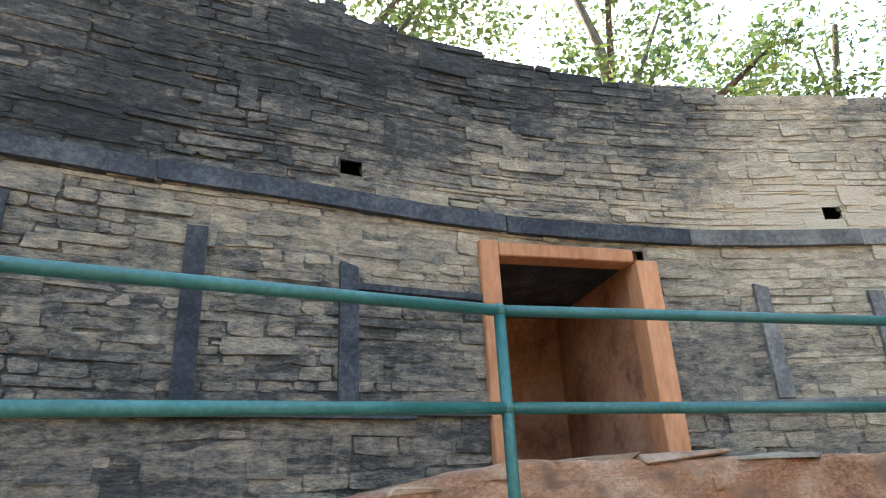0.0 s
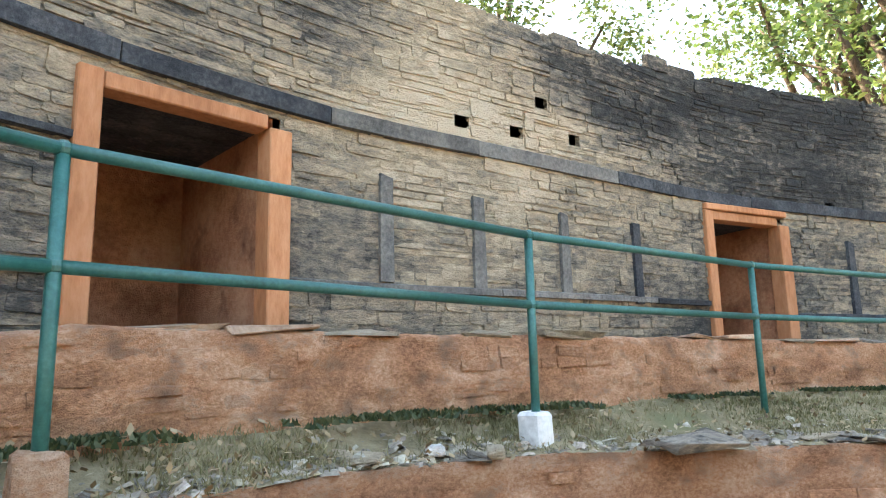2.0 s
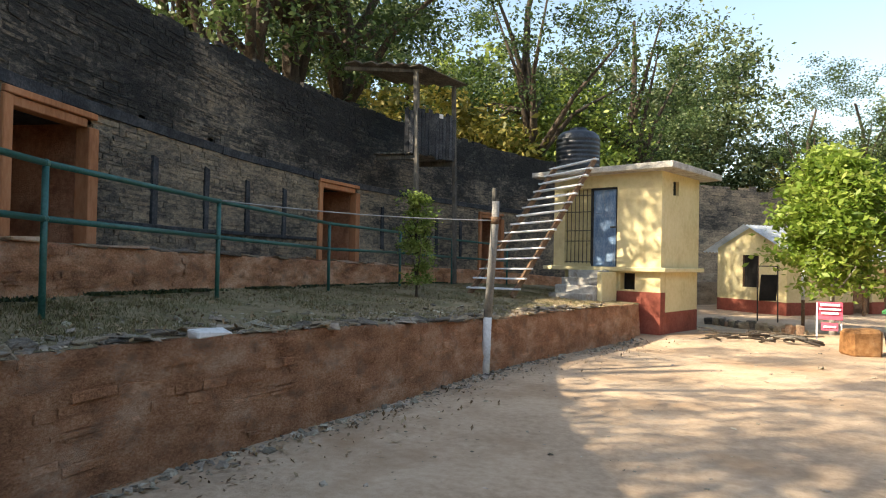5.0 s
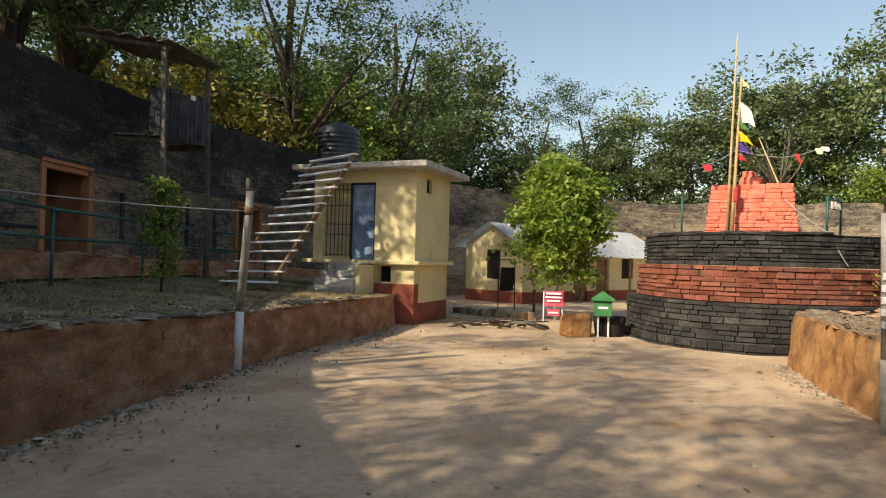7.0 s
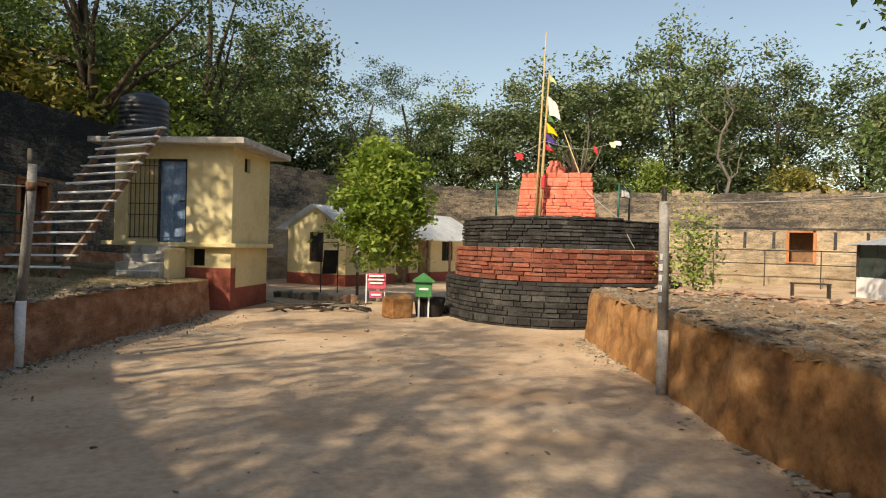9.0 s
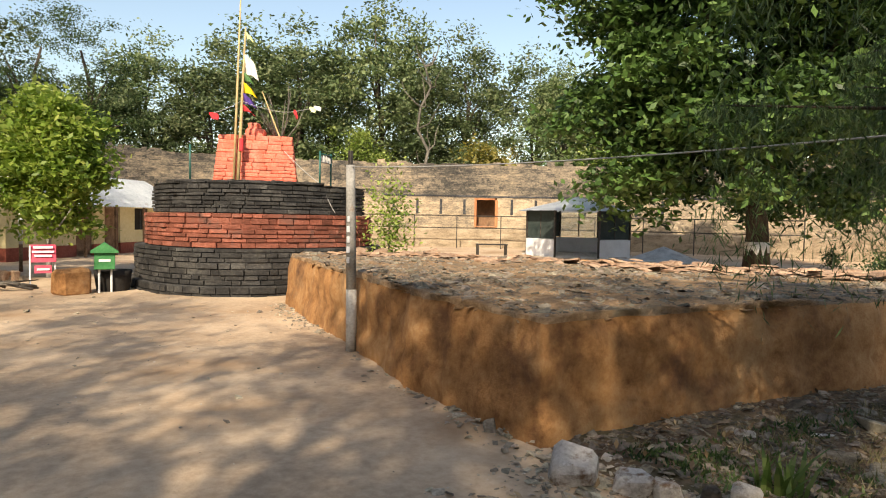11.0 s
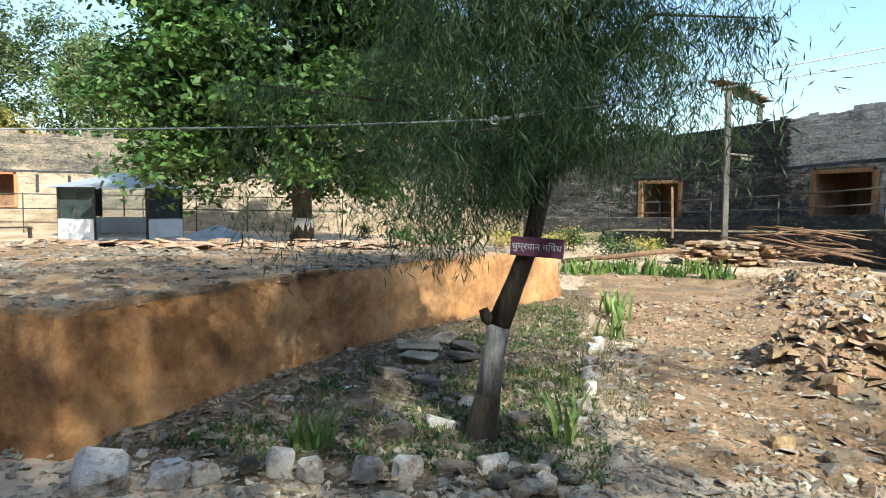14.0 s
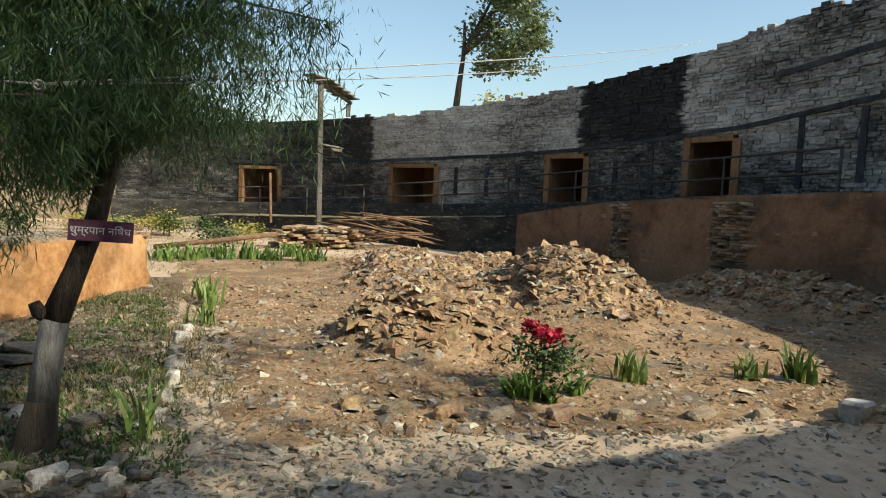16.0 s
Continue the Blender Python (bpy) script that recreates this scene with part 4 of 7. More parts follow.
# ---- railings ----
def railing(posts, mat, label, foot=None, r=0.026, group="railings round the terrace", height=1.055, lower=0.63):
    base = posts[0]
    t = thing("railing", base, label, "railing", group)
    tops = []
    for p in posts:
        p = Vector(p)
        part("post", tube([p - Vector((0, 0, 0.3)), p + Vector((0, 0, height))], r, 10), mat, t)
        tops.append(p)
    for h in (height, lower):
        for a, b in zip(tops, tops[1:]):
            part("rail", tube([a + Vector((0, 0, h)), b + Vector((0, 0, h))], r, 10), mat, t)
        for p in tops:
            bm = bmesh.new()
            bmesh.ops.create_uvsphere(bm, u_segments=10, v_segments=6, radius=r * 1.35, matrix=Matrix.Translation(p + Vector((0, 0, h))))
            part("joint", bm, mat, t)
    for k, p in enumerate(tops):
        if foot and k in foot:
            rg = random.Random(k)
            part("footing", box(0.16, 0.16, foot[k][0], Matrix.Translation(p - Vector((0, 0, foot[k][0] - 0.01))) @ pose(0, 0, 0, 0, 0, 30), 0.02, worn=0.015), foot[k][1], t, "concrete footing")
    return t


railing([(0.55, -3.2, 1.3), (-1.3, -2.2, 1.215), (-2.67, -0.82, 1.28), (-3.74, 1.45, 1.24), (-4.52, 3.78, 1.21), (-5.0, 6.5, 1.17), (-5.25, 9.75, 1.1), (-5.1, 12.6, 1.08), (-4.7, 15.0, 1.02), (-3.9, 17.6, 0.95)],
        PAINT_GREEN, "dark green painted two-rail pipe railing on the terrace", {2: (0.24, MUD_RED), 3: (0.24, WHITEWASH), 1: (0.2, CONCRETE)})
railing([tuple(at(u, 1.5, float(TERR(u)) + 0.02)) for u in (121.6, 119.0, 116.6, 114.4, 111.6, 108.9, 105.6, 102.6, 99.8, 97)], IRON, "dark two-rail pipe railing along the terrace by the grey wall")
railing([tuple(at(u, 2.2, 0.0)) for u in np.arange(54, 84, 2.6)], IRON, "dark two-rail pipe fence before the sunlit wall", height=1.75, lower=1.1)

# ---- foliage helpers ----
def quads_mesh(name, V):
    """A mesh of loose quads from an array of n x 4 points."""
    n = len(V)
    me = bpy.data.meshes.new(name)
    me.vertices.add(n * 4)
    me.vertices.foreach_set("co", np.ascontiguousarray(V, dtype=np.float32).ravel())
    me.loops.add(n * 4)
    me.loops.foreach_set("vertex_index", np.arange(n * 4, dtype=np.int32))
    me.polygons.add(n)
    me.polygons.foreach_set("loop_start", np.arange(0, n * 4, 4, dtype=np.int32))
    me.polygons.foreach_set("loop_total", np.full(n, 4, dtype=np.int32))
    me.update(calc_edges=True)
    return me


def leaves(C, size, rs, droop=0.0, slim=0.5, flat=0.5):
    """Kite-shaped leaves round the points C."""
    n = len(C)
    d = rs.normal(size=(n, 3))
    d[:, 2] = d[:, 2] * 0.6 - droop
    d /= np.linalg.norm(d, axis=1)[:, None]
    up = rs.normal(size=(n, 3)) * (1 - flat) + np.array((0, 0, 1.0)) * flat
    s = np.cross(d, up)
    s /= np.linalg.norm(s, axis=1)[:, None] + 1e-9
    k = (size * rs.uniform(0.6, 1.3, n))[:, None]
    return np.stack([C, C + d * k * 0.5 + s * k * slim * 0.5, C + d * k, C + d * k * 0.5 - s * k * slim * 0.5], 1)


def link_mesh(name, me, mat, parent, label="", kind=""):
    me.materials.append(mat)
    ob = new(name, me)
    ob.parent = parent
    WM[ob] = WM[parent]
    return tagged(ob, label, kind=kind)


def crown_points(rs, n, radius, zc, zr, clumps, spread, hollow=0.35):
    c = rs.normal(size=(clumps, 3))
    c /= np.linalg.norm(c, axis=1)[:, None]
    r = (hollow + (1 - hollow) * rs.uniform(0, 1, clumps) ** 0.5)[:, None]
    c = c * r * np.array((radius, radius, zr)) * rs.uniform(0.8, 1.15, (clumps, 1))
    c[:, 2] += zc
    pick = rs.randint(0, clumps, n)
    w = rs.uniform(0.5, 1.2, clumps)[pick][:, None]
    return c[pick] + rs.normal(size=(n, 3)) * np.array((1, 1, 0.62)) * spread * w, c


def make_tree(name, height, radius, leaf, n, size, seed, label, trunk_r=0.2, clear=0.35, clumps=70, spread=0.45, bark=None, place=(0, 0, 0), lean=(0, 0), group="", bend=None, limbs=9, lowest=2, dome=0.0):
    """A tree: tapered bent trunk, limbs out to the leaf clumps, and a broken crown."""
    rs, rg = np.random.RandomState(seed), random.Random(seed)
    t = thing(name, place, label, "tree", group)
    zc, zr = height * (1 + clear) / 2, height * (1 - clear) / 2
    pts, C = crown_points(rs, n, radius, zc, zr, clumps, spread)
    if dome:
        low_ = zc - zr
        for q in (pts, C):
            q[:, :2] *= (1 + dome * (0.55 - np.clip((q[:, 2] - low_) / (2 * zr), 0, 1)))[:, None]
    pts[:, 0] += lean[0]
    pts[:, 1] += lean[1]
    link_mesh("crown", quads_mesh("crown", leaves(pts, size, rs, 0.15)), LEAF[leaf], t, kind="stuff")
    bend = lean if bend is None else bend
    trunk = [Vector((bend[0] * k * k + 0.12 * rg.uniform(-1, 1) * k * height / 6, bend[1] * k * k + 0.12 * rg.uniform(-1, 1) * k * height / 6, height * 0.82 * k - 0.15)) for k in np.linspace(0, 1, 8)]
    part("trunk", tube(trunk, [trunk_r * (1.25 if k == 0 else 1 - 0.8 * k / 7) for k in range(8)], 10), bark or BARK, t, local=True)
    for i in range(limbs):
        c = Vector(C[rg.randrange(len(C))]) + Vector((lean[0], lean[1], 0))
        k = rg.randrange(lowest, max(lowest + 1, 6))
        a = trunk[k]
        mid = a.lerp(c, 0.5) + Vector((rg.uniform(-0.3, 0.3), rg.uniform(-0.3, 0.3), rg.uniform(0, 0.4)))
        part("limb", tube([a, a.lerp(mid, 0.5), mid, c], [trunk_r * 0.45, trunk_r * 0.36, trunk_r * 0.25, trunk_r * 0.08], 6), bark or BARK, t, local=True)
    return t


# ---- house with outside ladder ----
def house():
    h = thing("house", (-2.41, 16.12, 0), "small cream-painted flat-roofed house with oxide-red foot", "house", rz=-24)
    P = lambda name, bm, mat, parent=h, label="": part(name, bm, mat, parent, label, local=True)
    B = lambda x0, x1, y0, y1, z0, z1, bev=0.006, w=0.0: box(x1 - x0, y1 - y0, z1 - z0, Matrix.Translation(((x0 + x1) / 2, (y0 + y1) / 2, z0)), bev, worn=w)
    W, D = 2.75, 2.2
    # front wall in pieces round door and grille opening
    P("wall", B(0.143, W - 0.143, 0.15, 0.25, 1.5, 3.65), CREAM)
    for x0, x1, z0, z1 in ((0, 0.3, 1.5, 3.65), (1.69, W, 1.5, 3.65), (0.3, 1.69, 3.35, 3.65), (0.3, 1.02, 1.5, 1.56)):
        P("wall", B(x0, x1, 0, 0.14, z0, z1, 0.003), CREAM)
    P("wall", B(0, 0.14, 0.143, D, 1.5, 3.65, 0.003), CREAM)
    for y0, y1, z0, z1 in ((0.143, 0.62, 1.5, 3.65), (0.62, 0.95, 1.5, 3.15), (0.62, 0.95, 3.48, 3.65), (0.95, D, 1.5, 3.65)):
        P("wall", B(W - 0.14, W, y0, y1, z0, z1, 0.002), CREAM)
    # near-black sheet in the vent hole stands for the unlit inside
    P("vent", B(W - 0.1, W - 0.08, 0.62, 0.95, 3.15, 3.48, 0), DARK)
    P("wall", B(0.143, W - 0.143, D - 0.14, D, 1.5, 3.65, 0.003), CREAM)
    for x0, x1, z0, z1 in ((0.3, 1.75, -0.2, 1.4), (1.75, 2.12, -0.2, 0.98), (1.75, 2.12, 1.36, 1.4), (2.12, W - 0.03, -0.2, 1.4)):
        P("plinth", B(x0, x1, 0.05, 0.3, z0, z1, 0.003), CREAM)
    P("plinth", B(W - 0.3, W - 0.026, 0.304, D, -0.2, 1.4, 0.003), CREAM)
    # near-black sheet behind the plinth's hole, in place of shade
    P("plinth", B(1.6, 2.3, 0.32, 0.36, 0.9, 1.4, 0), DARK)
    P("skirting", B(1.68, W - 0.02, 0.042, 0.3, -0.2, 0.95, 0.004), OXIDE)
    P("skirting", B(W - 0.28, W - 0.018, 0.303, D, -0.2, 0.5, 0.004), OXIDE)
    P("ledge", B(1.62, W + 0.14, -0.12, D, 1.4, 1.497, 0.012, 0.006), CREAM)
    P("ledge", B(-0.25, 1.61, -0.1, D, 1.4, 1.493, 0.012, 0.006), CREAM)
    roof = P("roof", B(-0.4, W + 0.42, -0.42, D + 0.4, 3.65, 3.78, 0.012, 0.01), CONCRETE, label="weathered concrete slab roof")
    d = P("door", B(1.05, 1.66, 0.06, 0.1, 1.5, 3.32), BLUE, label="faded blue panelled wooden door")
    for z0, z1 in ((1.6, 2.1), (2.2, 2.65), (2.75, 3.2)):
        for x0, x1 in ((1.11, 1.33), (1.38, 1.6)):
            P("panel", B(x0, x1, 0.045, 0.062, z0, z1, 0.008), BLUE, d)
    P("bolt", B(1.5, 1.64, 0.03, 0.05, 2.4, 2.44), IRON, d, "iron bolt")
    for x0, x1 in ((1.02, 1.06), (1.65, 1.69)):
        P("door_frame", B(x0, x1, 0.02, 0.13, 1.5, 3.35), TIMBER)
    P("door_frame", B(1.02, 1.69, 0.018, 0.13, 3.3, 3.352), TIMBER)
    for k in range(7):
        x = 0.34 + k * 0.108
        P("grille_bar", tube([(x, 0.07, 1.56), (x, 0.07, 3.34)], 0.012, 6), TIMBER_GREY)
    for z in (1.6, 2.1, 2.35, 2.8, 3.2):
        P("grille_bar", tube([(0.3, 0.062, z), (1.02, 0.062, z)], 0.012, 6), TIMBER_GREY)
    for k in range(4):
        P("step", B(0.62 + 0.002 * k, 1.6 - 0.002 * k, -1.2 + 0.28 * k, -0.13, 0.45 + 0.001 * k, 0.9 + 0.17 * k, 0.015, 0.006), CONCRETE)
    P("stair_side", B(1.6, 1.72, -0.75, -0.02, 0.5, 1.38, 0.02), CREAM)
    return h


house()

tank = thing("water_tank", (-1.95, 17.0, 3.78), "black ribbed plastic water tank on the flat roof", "water tank")
prof = [(0.46, 0.12), (0.49, 0.16)]
for k in range(7):
    z = 0.2 + k * 0.1
    prof += [(0.5, z), (0.515, z + 0.03), (0.515, z + 0.06), (0.5, z + 0.08)]
prof += [(0.48, 0.95), (0.38, 1.03), (0.2, 1.08), (0.19, 1.13), (0.01, 1.14)]
part("shell", lathe([(1.1 * r, 0.12 + 1.14 * (z - 0.12)) for r, z in prof], 28), TANK, tank, local=True)
for x, y in ((-0.3, -0.3), (0.3, -0.3), (-0.3, 0.3), (0.3, 0.3)):
    part("block", box(0.2, 0.2, 0.13, pose(x, y, 0), 0.01), CONCRETE, tank, local=True)

ladder = thing("ladder_stair", (-3.2, 13.0, 0.9), "steep outside stair with white-painted plank treads on timber strings", "stair")
la, lb = (Vector((-3.72, 13.02, 0.86)), Vector((-2.3, 15.55, 3.84))), (Vector((-2.78, 12.9, 0.86)), Vector((-1.36, 15.22, 3.98)))
for a, b in (la, lb):
    part("string", beam(a, b, 0.06, 0.12, 0.008, worn=0.004), TIMBER_BROWN, ladder)
for k in range(15):
    f = 0.035 + k * 0.067
    p, q = la[0].lerp(la[1], f), lb[0].lerp(lb[1], f)
    e = (q - p).normalized() * 0.1
    part("tread", beam(p - e + Vector((0, 0, 0.05)), q + e + Vector((0, 0, 0.05 + random.uniform(-0.02, 0.02))), 0.17, 0.035, 0.006, worn=0.005), WHITE_PAINT, ladder)


# ---- timber lookouts on the wall ----
def lookout(name, A, Bp, back, floor, roof, base, label):
    """A roofed plank box on tall posts that stands against the wall."""
    A, Bp, back = Vector(A), Vector(Bp), Vector(back)
    t = thing(name, (A.x, A.y, base), label, "lookout tower", "lookouts")
    lean = Vector((0.12, -0.05, 0))
    for p, top in ((A, roof - 0.05), (Bp, roof - 0.12), (Bp + back, roof)):
        z0 = base if p in (A, Bp) else floor - 0.4
        part("post", beam(Vector((p.x, p.y, z0)) + (lean if p in (A, Bp) else Vector()), Vector((p.x, p.y, top)), 0.09, 0.09, 0.01, worn=0.006, up=(0, 1, 0)), TIMBER_GREY, t)
    n = 6
    for k in range(n):
        f = (k + 0.5) / n
        p = A + back * f
        q = Bp + back * f
        e = (q - p).normalized() * 0.12
        part("floor_board", beam(Vector((p.x, p.y, floor - 0.02)) - e, Vector((q.x, q.y, floor - 0.02)) + e, back.length / n * 0.93, 0.035, 0.004, worn=0.004), TIMBER_GREY, t)
    part("floor_beam", beam(Vector((A.x, A.y, floor - 0.1)), Vector((A.x + back.x, A.y + back.y, floor - 0.1)), 0.08, 0.1), TIMBER_GREY, t)
    part("floor_beam", beam(Vector((Bp.x, Bp.y, floor - 0.1)), Vector((Bp.x + back.x, Bp.y + back.y, floor - 0.1)), 0.08, 0.1), TIMBER_GREY, t)
    rg = random.Random(3)
    for a, b, n in ((A, Bp, 11), (A + back * 0.25, A, 2)):
        d = (b - a)
        for k in range(n):
            p = a + d * ((k + 0.5) / n)
            o = Vector((d.y, -d.x, 0)).normalized() * 0.06
            p = p + o * 1.2
            part("board", beam(Vector((p.x, p.y, floor - rg.uniform(0.0, 0.08))), Vector((p.x, p.y, floor + 0.93 + rg.uniform(-0.06, 0.06))), 0.03, d.length / n * 0.9, 0.004, worn=0.006, up=(d.x, d.y, 0)), TIMBER, t)
    d = Bp - A
    for k in range(5):
        f0 = -0.2 + k * 0.42
        a, b = (A + back * (f0 + 0.12) - d * 0.14), (A + back * (f0 + 0.12) + d * 1.14)
        part("roof_board", beam(Vector((a.x, a.y, roof + 0.03 + 0.04 * k)), Vector((b.x, b.y, roof - 0.08 + 0.04 * k)), back.length * 0.41, 0.03, 0.004, worn=0.006), TIMBER_GREY, t)
    part("roof_beam", beam(Vector((A.x, A.y, roof - 0.06)) - back * 0.15, Vector((A.x, A.y, roof + 0.1)) + back * 1.9, 0.07, 0.08), TIMBER_GREY, t)
    return t


lt = lookout("lookout", (-4.88, 12.75, 0), (-4.38, 13.85, 0), (-0.85, -0.05, 0), 3.83, 5.6, 1.05, "weathered grey plank lookout box on tall posts against the wall")
part("notice", box(0.12, 0.012, 0.09, pose(-4.5, 13.35, 4.66, 0, 0, 64), 0.002), WHITEWASH, lt, "small white notice")


def lean_lookout():
    """A plank roof and a small footing board, carried by one tall post before the wall and a short one on its top."""
    t = thing("lookout", (20.9, -5.45, 0.6), "thin timber lookout with a plank roof on a tall post", "lookout tower", "lookouts")
    B = lambda n, a, b, w, h, m=TIMBER_GREY: part(n, beam(a, b, w, h, 0.006, worn=0.006, up=(0, 1, 0) if abs(b[2] - a[2]) > 1 else (0, 0, 1)), m, t)
    B("post", (20.9, -5.5, 0.55), (20.92, -5.45, 5.05), 0.15, 0.15)
    B("post", (22.9, -6.95, 4.3), (22.9, -6.95, 4.75), 0.13, 0.13)
    B("brace", (20.95, -5.5, 3.05), (23.0, -6.75, 3.1), 0.1, 0.12)
    for k in range(4):
        f = 0.12 + 0.17 * k
        B("floor_board", (20.75 + 1.0 * f, -5.35 - 0.6 * f, 3.12), (21.3 + 1.0 * f, -6.1 - 0.6 * f, 3.1), 0.17, 0.05)
    B("roof_beam", (20.7, -5.3, 5.08), (23.1, -7.1, 4.82), 0.11, 0.1)
    for k in range(6):
        f = 0.02 + 0.17 * k
        x, y, z = 20.75 + 2.2 * f, -5.35 - 1.65 * f, 5.17 - 0.24 * f
        B("roof_board", (x - 0.35, y + 0.45, z), (x + 0.3, y - 0.4, z - 0.02), 0.46, 0.045, TIMBER_GREY if k % 2 else TIMBER_BROWN)
    B("pole", (20.35, -3.9, 0.6), (20.4, -3.85, 2.1), 0.07, 0.07, TIMBER_BROWN)


lean_lookout()

# ---- poles and wires ----
pole = thing("utility_pole", (-2.32, 8.9, 0), "leaning grey post with a whitewashed foot", "pole", "posts in the yard")
part("shaft", tube([(-2.32, 8.9, -0.2), (-2.29, 8.89, 0.79)], [0.065, 0.062], 12), WHITEWASH, pole, "whitewashed foot")
part("shaft", tube([(-2.29, 8.89, 0.794), (-2.2, 8.86, 2.1), (-2.19, 8.85, 2.42)], [0.06, 0.055, 0.05], 12), POLE_GREY, pole)
part("clamp", tube([(-2.205, 8.86, 2.1), (-2.2, 8.86, 2.2)], 0.063, 12), TIMBER_BROWN, pole, "rusty clamp")
part("cap", box(0.05, 0.05, 0.2, pose(-2.22, 8.86, 2.4), 0.006), TIMBER_GREY, pole)
st = thing("stone", (-2.52, 8.72, 0), "flat grey stone leaning by the post", "stone")
part("stone_body", rock((0.22, 0.12, 0.45), 5), STONE_PALE, st, local=True).location = (0, 0, 0.1)
pole2 = thing("utility_pole", (4.58, 5.95, 0), "grey post with whitewashed foot and faded painted letters", "pole", "posts in the yard")
part("shaft", tube([(4.58, 5.95, -0.2), (4.57, 5.95, 0.72)], [0.062, 0.06], 12), CONCRETE, pole2, "whitewashed foot")
part("shaft", tube([(4.57, 5.95, 0.724), (4.55, 5.95, 1.75), (4.54, 5.95, 2.12)], [0.058, 0.054, 0.05], 12), POLE_GREY, pole2)
for k in range(5):
    part("letter_bar", box(0.012, 0.055, 0.07, pose(4.505, 5.93, 1.02 + 0.115 * k, 0, 0, -8 + 6 * (k % 2)), 0.002), WHITE_PAINT, pole2, "faded white painted mark")
part("bracket", box(0.04, 0.05, 0.3, pose(4.54, 5.95, 1.98), 0.004), IRON, pole2)


def wire(name, pts, r, sag, label):
    t = thing(name, pts[0], label, "wire")
    for a, b in zip(pts, pts[1:]):
        a, b = Vector(a), Vector(b)
        part("strand", tube([a.lerp(b, k) - Vector((0, 0, sag * 4 * k * (1 - k))) for k in np.linspace(0, 1, 14)], r, 5), WIRE, t)
    return t


wire("wire", [(-2.2, 8.86, 2.15), (-5.0, 6.5, 2.24)], 0.008, 0.05, "pale rope strung from the post to the railing")
w1 = wire("wire", [(4.54, 5.95, 2.1), (3.95, 0.1, 1.98), (11.6, -11.9, 5.36)], 0.0055, 0.06, "pale electric wire strung across the yard")
wire("wire", [(3.95, 0.1, 1.975), (11.6, -11.9, 5.42)], 0.005, 0.22, "second pale electric wire to the wall's top")
bm = bmesh.new()
for k in range(3):
    tube([Vector((3.95 + 0.02 * k, 0.1, 1.975)) + Vector((0.0, 0.022 * math.cos(a), 0.022 * math.sin(a))) for a in np.linspace(0, 6.3, 10)], 0.006, 5, bm)
part("knot", bm, WIRE, w1)


# ---- shrine mound: three painted tiers, red stone block, flags ----
MC = (7.48, 13.67)


def mound_on(r):
    def f(u, off):
        a = np.asarray(u) / r
        c, s = np.cos(a), np.sin(a)
        k = (np.abs(c) ** 3.2 + np.abs(s) ** 3.2) ** (-1 / 3.2)
        k = 0.55 + 0.45 * k
        return MC[0] + (r * k + off) * c, MC[1] + (r * k + off) * s
    return f


mound = thing("shrine_mound", (*MC, 0), "stepped round dry-stone shrine mound painted in black and red bands", "shrine")
facing = []
for r, z0, z1, mat, hs in ((2.68, -0.1, 0.2, MON_BLACK, (0.1, 0.16)), (2.56, 0.2, 0.9, MON_BLACK, (0.07, 0.13)), (2.36, 0.9, 1.58, MON_RED, (0.07, 0.13)), (2.2, 1.58, 2.2, MON_BLACK, (0.06, 0.11))):
    f = mound_on(r)
    us = np.linspace(0, 2 * math.pi * r, 90)
    x, y = f(us, np.full(90, -0.02))
    V = [(a, b, z) for z in (z0, z1 - 0.01) for a, b in zip(x, y)] + [(MC[0], MC[1], z1 - 0.01)]
    F = [(i, (i + 1) % 90, 90 + (i + 1) % 90, 90 + i) for i in range(90)] + [(90 + i, 90 + (i + 1) % 90, 180) for i in range(90)]
    raw("tier_core", V, F, mat, mound)
    rg = random.Random(int(r * 100))
    V, F, z = [], [], z0
    while z < z1 - 0.02:
        h = min(rg.uniform(*hs), z1 - z)
        u, end = 0.0, 2 * math.pi * r
        while u < end:
            ln = rg.uniform(0.15, 0.5)
            e = min(u + ln, end)
            p, g = rg.uniform(0.0, 0.045), 0.006
            uu = np.array([u + g, e - g, e - g, u + g, u + 2.2 * g, e - 2.2 * g, e - 2.2 * g, u + 2.2 * g])
            zz = [z + g, z + g + rg.uniform(0, 0.01), z + h - g * rg.uniform(0, 2), z + h - g, z + 1.8 * g, z + 1.8 * g, z + h - 2 * g, z + h - 2 * g]
            oo = np.array([-0.06] * 4 + [p + rg.uniform(-0.008, 0.008) for _ in range(4)])
            xx, yy = f(uu, oo)
            faces = [(4, 5, 6, 7), (0, 1, 5, 4), (1, 2, 6, 5), (2, 3, 7, 6), (3, 0, 4, 7)]
            verts = list(zip(xx.tolist(), yy.tolist(), zz))
            ang_ = math.degrees((u + e) / 2 / r) % 360
            if 195 < ang_ < 262 and len(facing) < 290 and z > 0.2:
                facing.append((verts, faces, mat))
            else:
                k = len(V)
                V += verts
                F += [tuple(k + i for i in q) for q in faces]
            u = e
        z += h
    raw("stonework", V, F, mat, mound, "painted flat stones", "stuff")
for verts, faces, mat in facing:
    raw("stone", verts, faces, mat, mound)
for k in range(26):
    a = 3.3 + 1.5 * k / 26
    part("cap_stone", box(random.uniform(0.2, 0.4), 0.25, 0.04, pose(MC[0] + 2.12 * math.cos(a), MC[1] + 2.12 * math.sin(a), 2.19, random.uniform(-3, 3), random.uniform(-3, 3), math.degrees(a) + 90), 0.006, worn=0.015), MON_BLACK, mound)

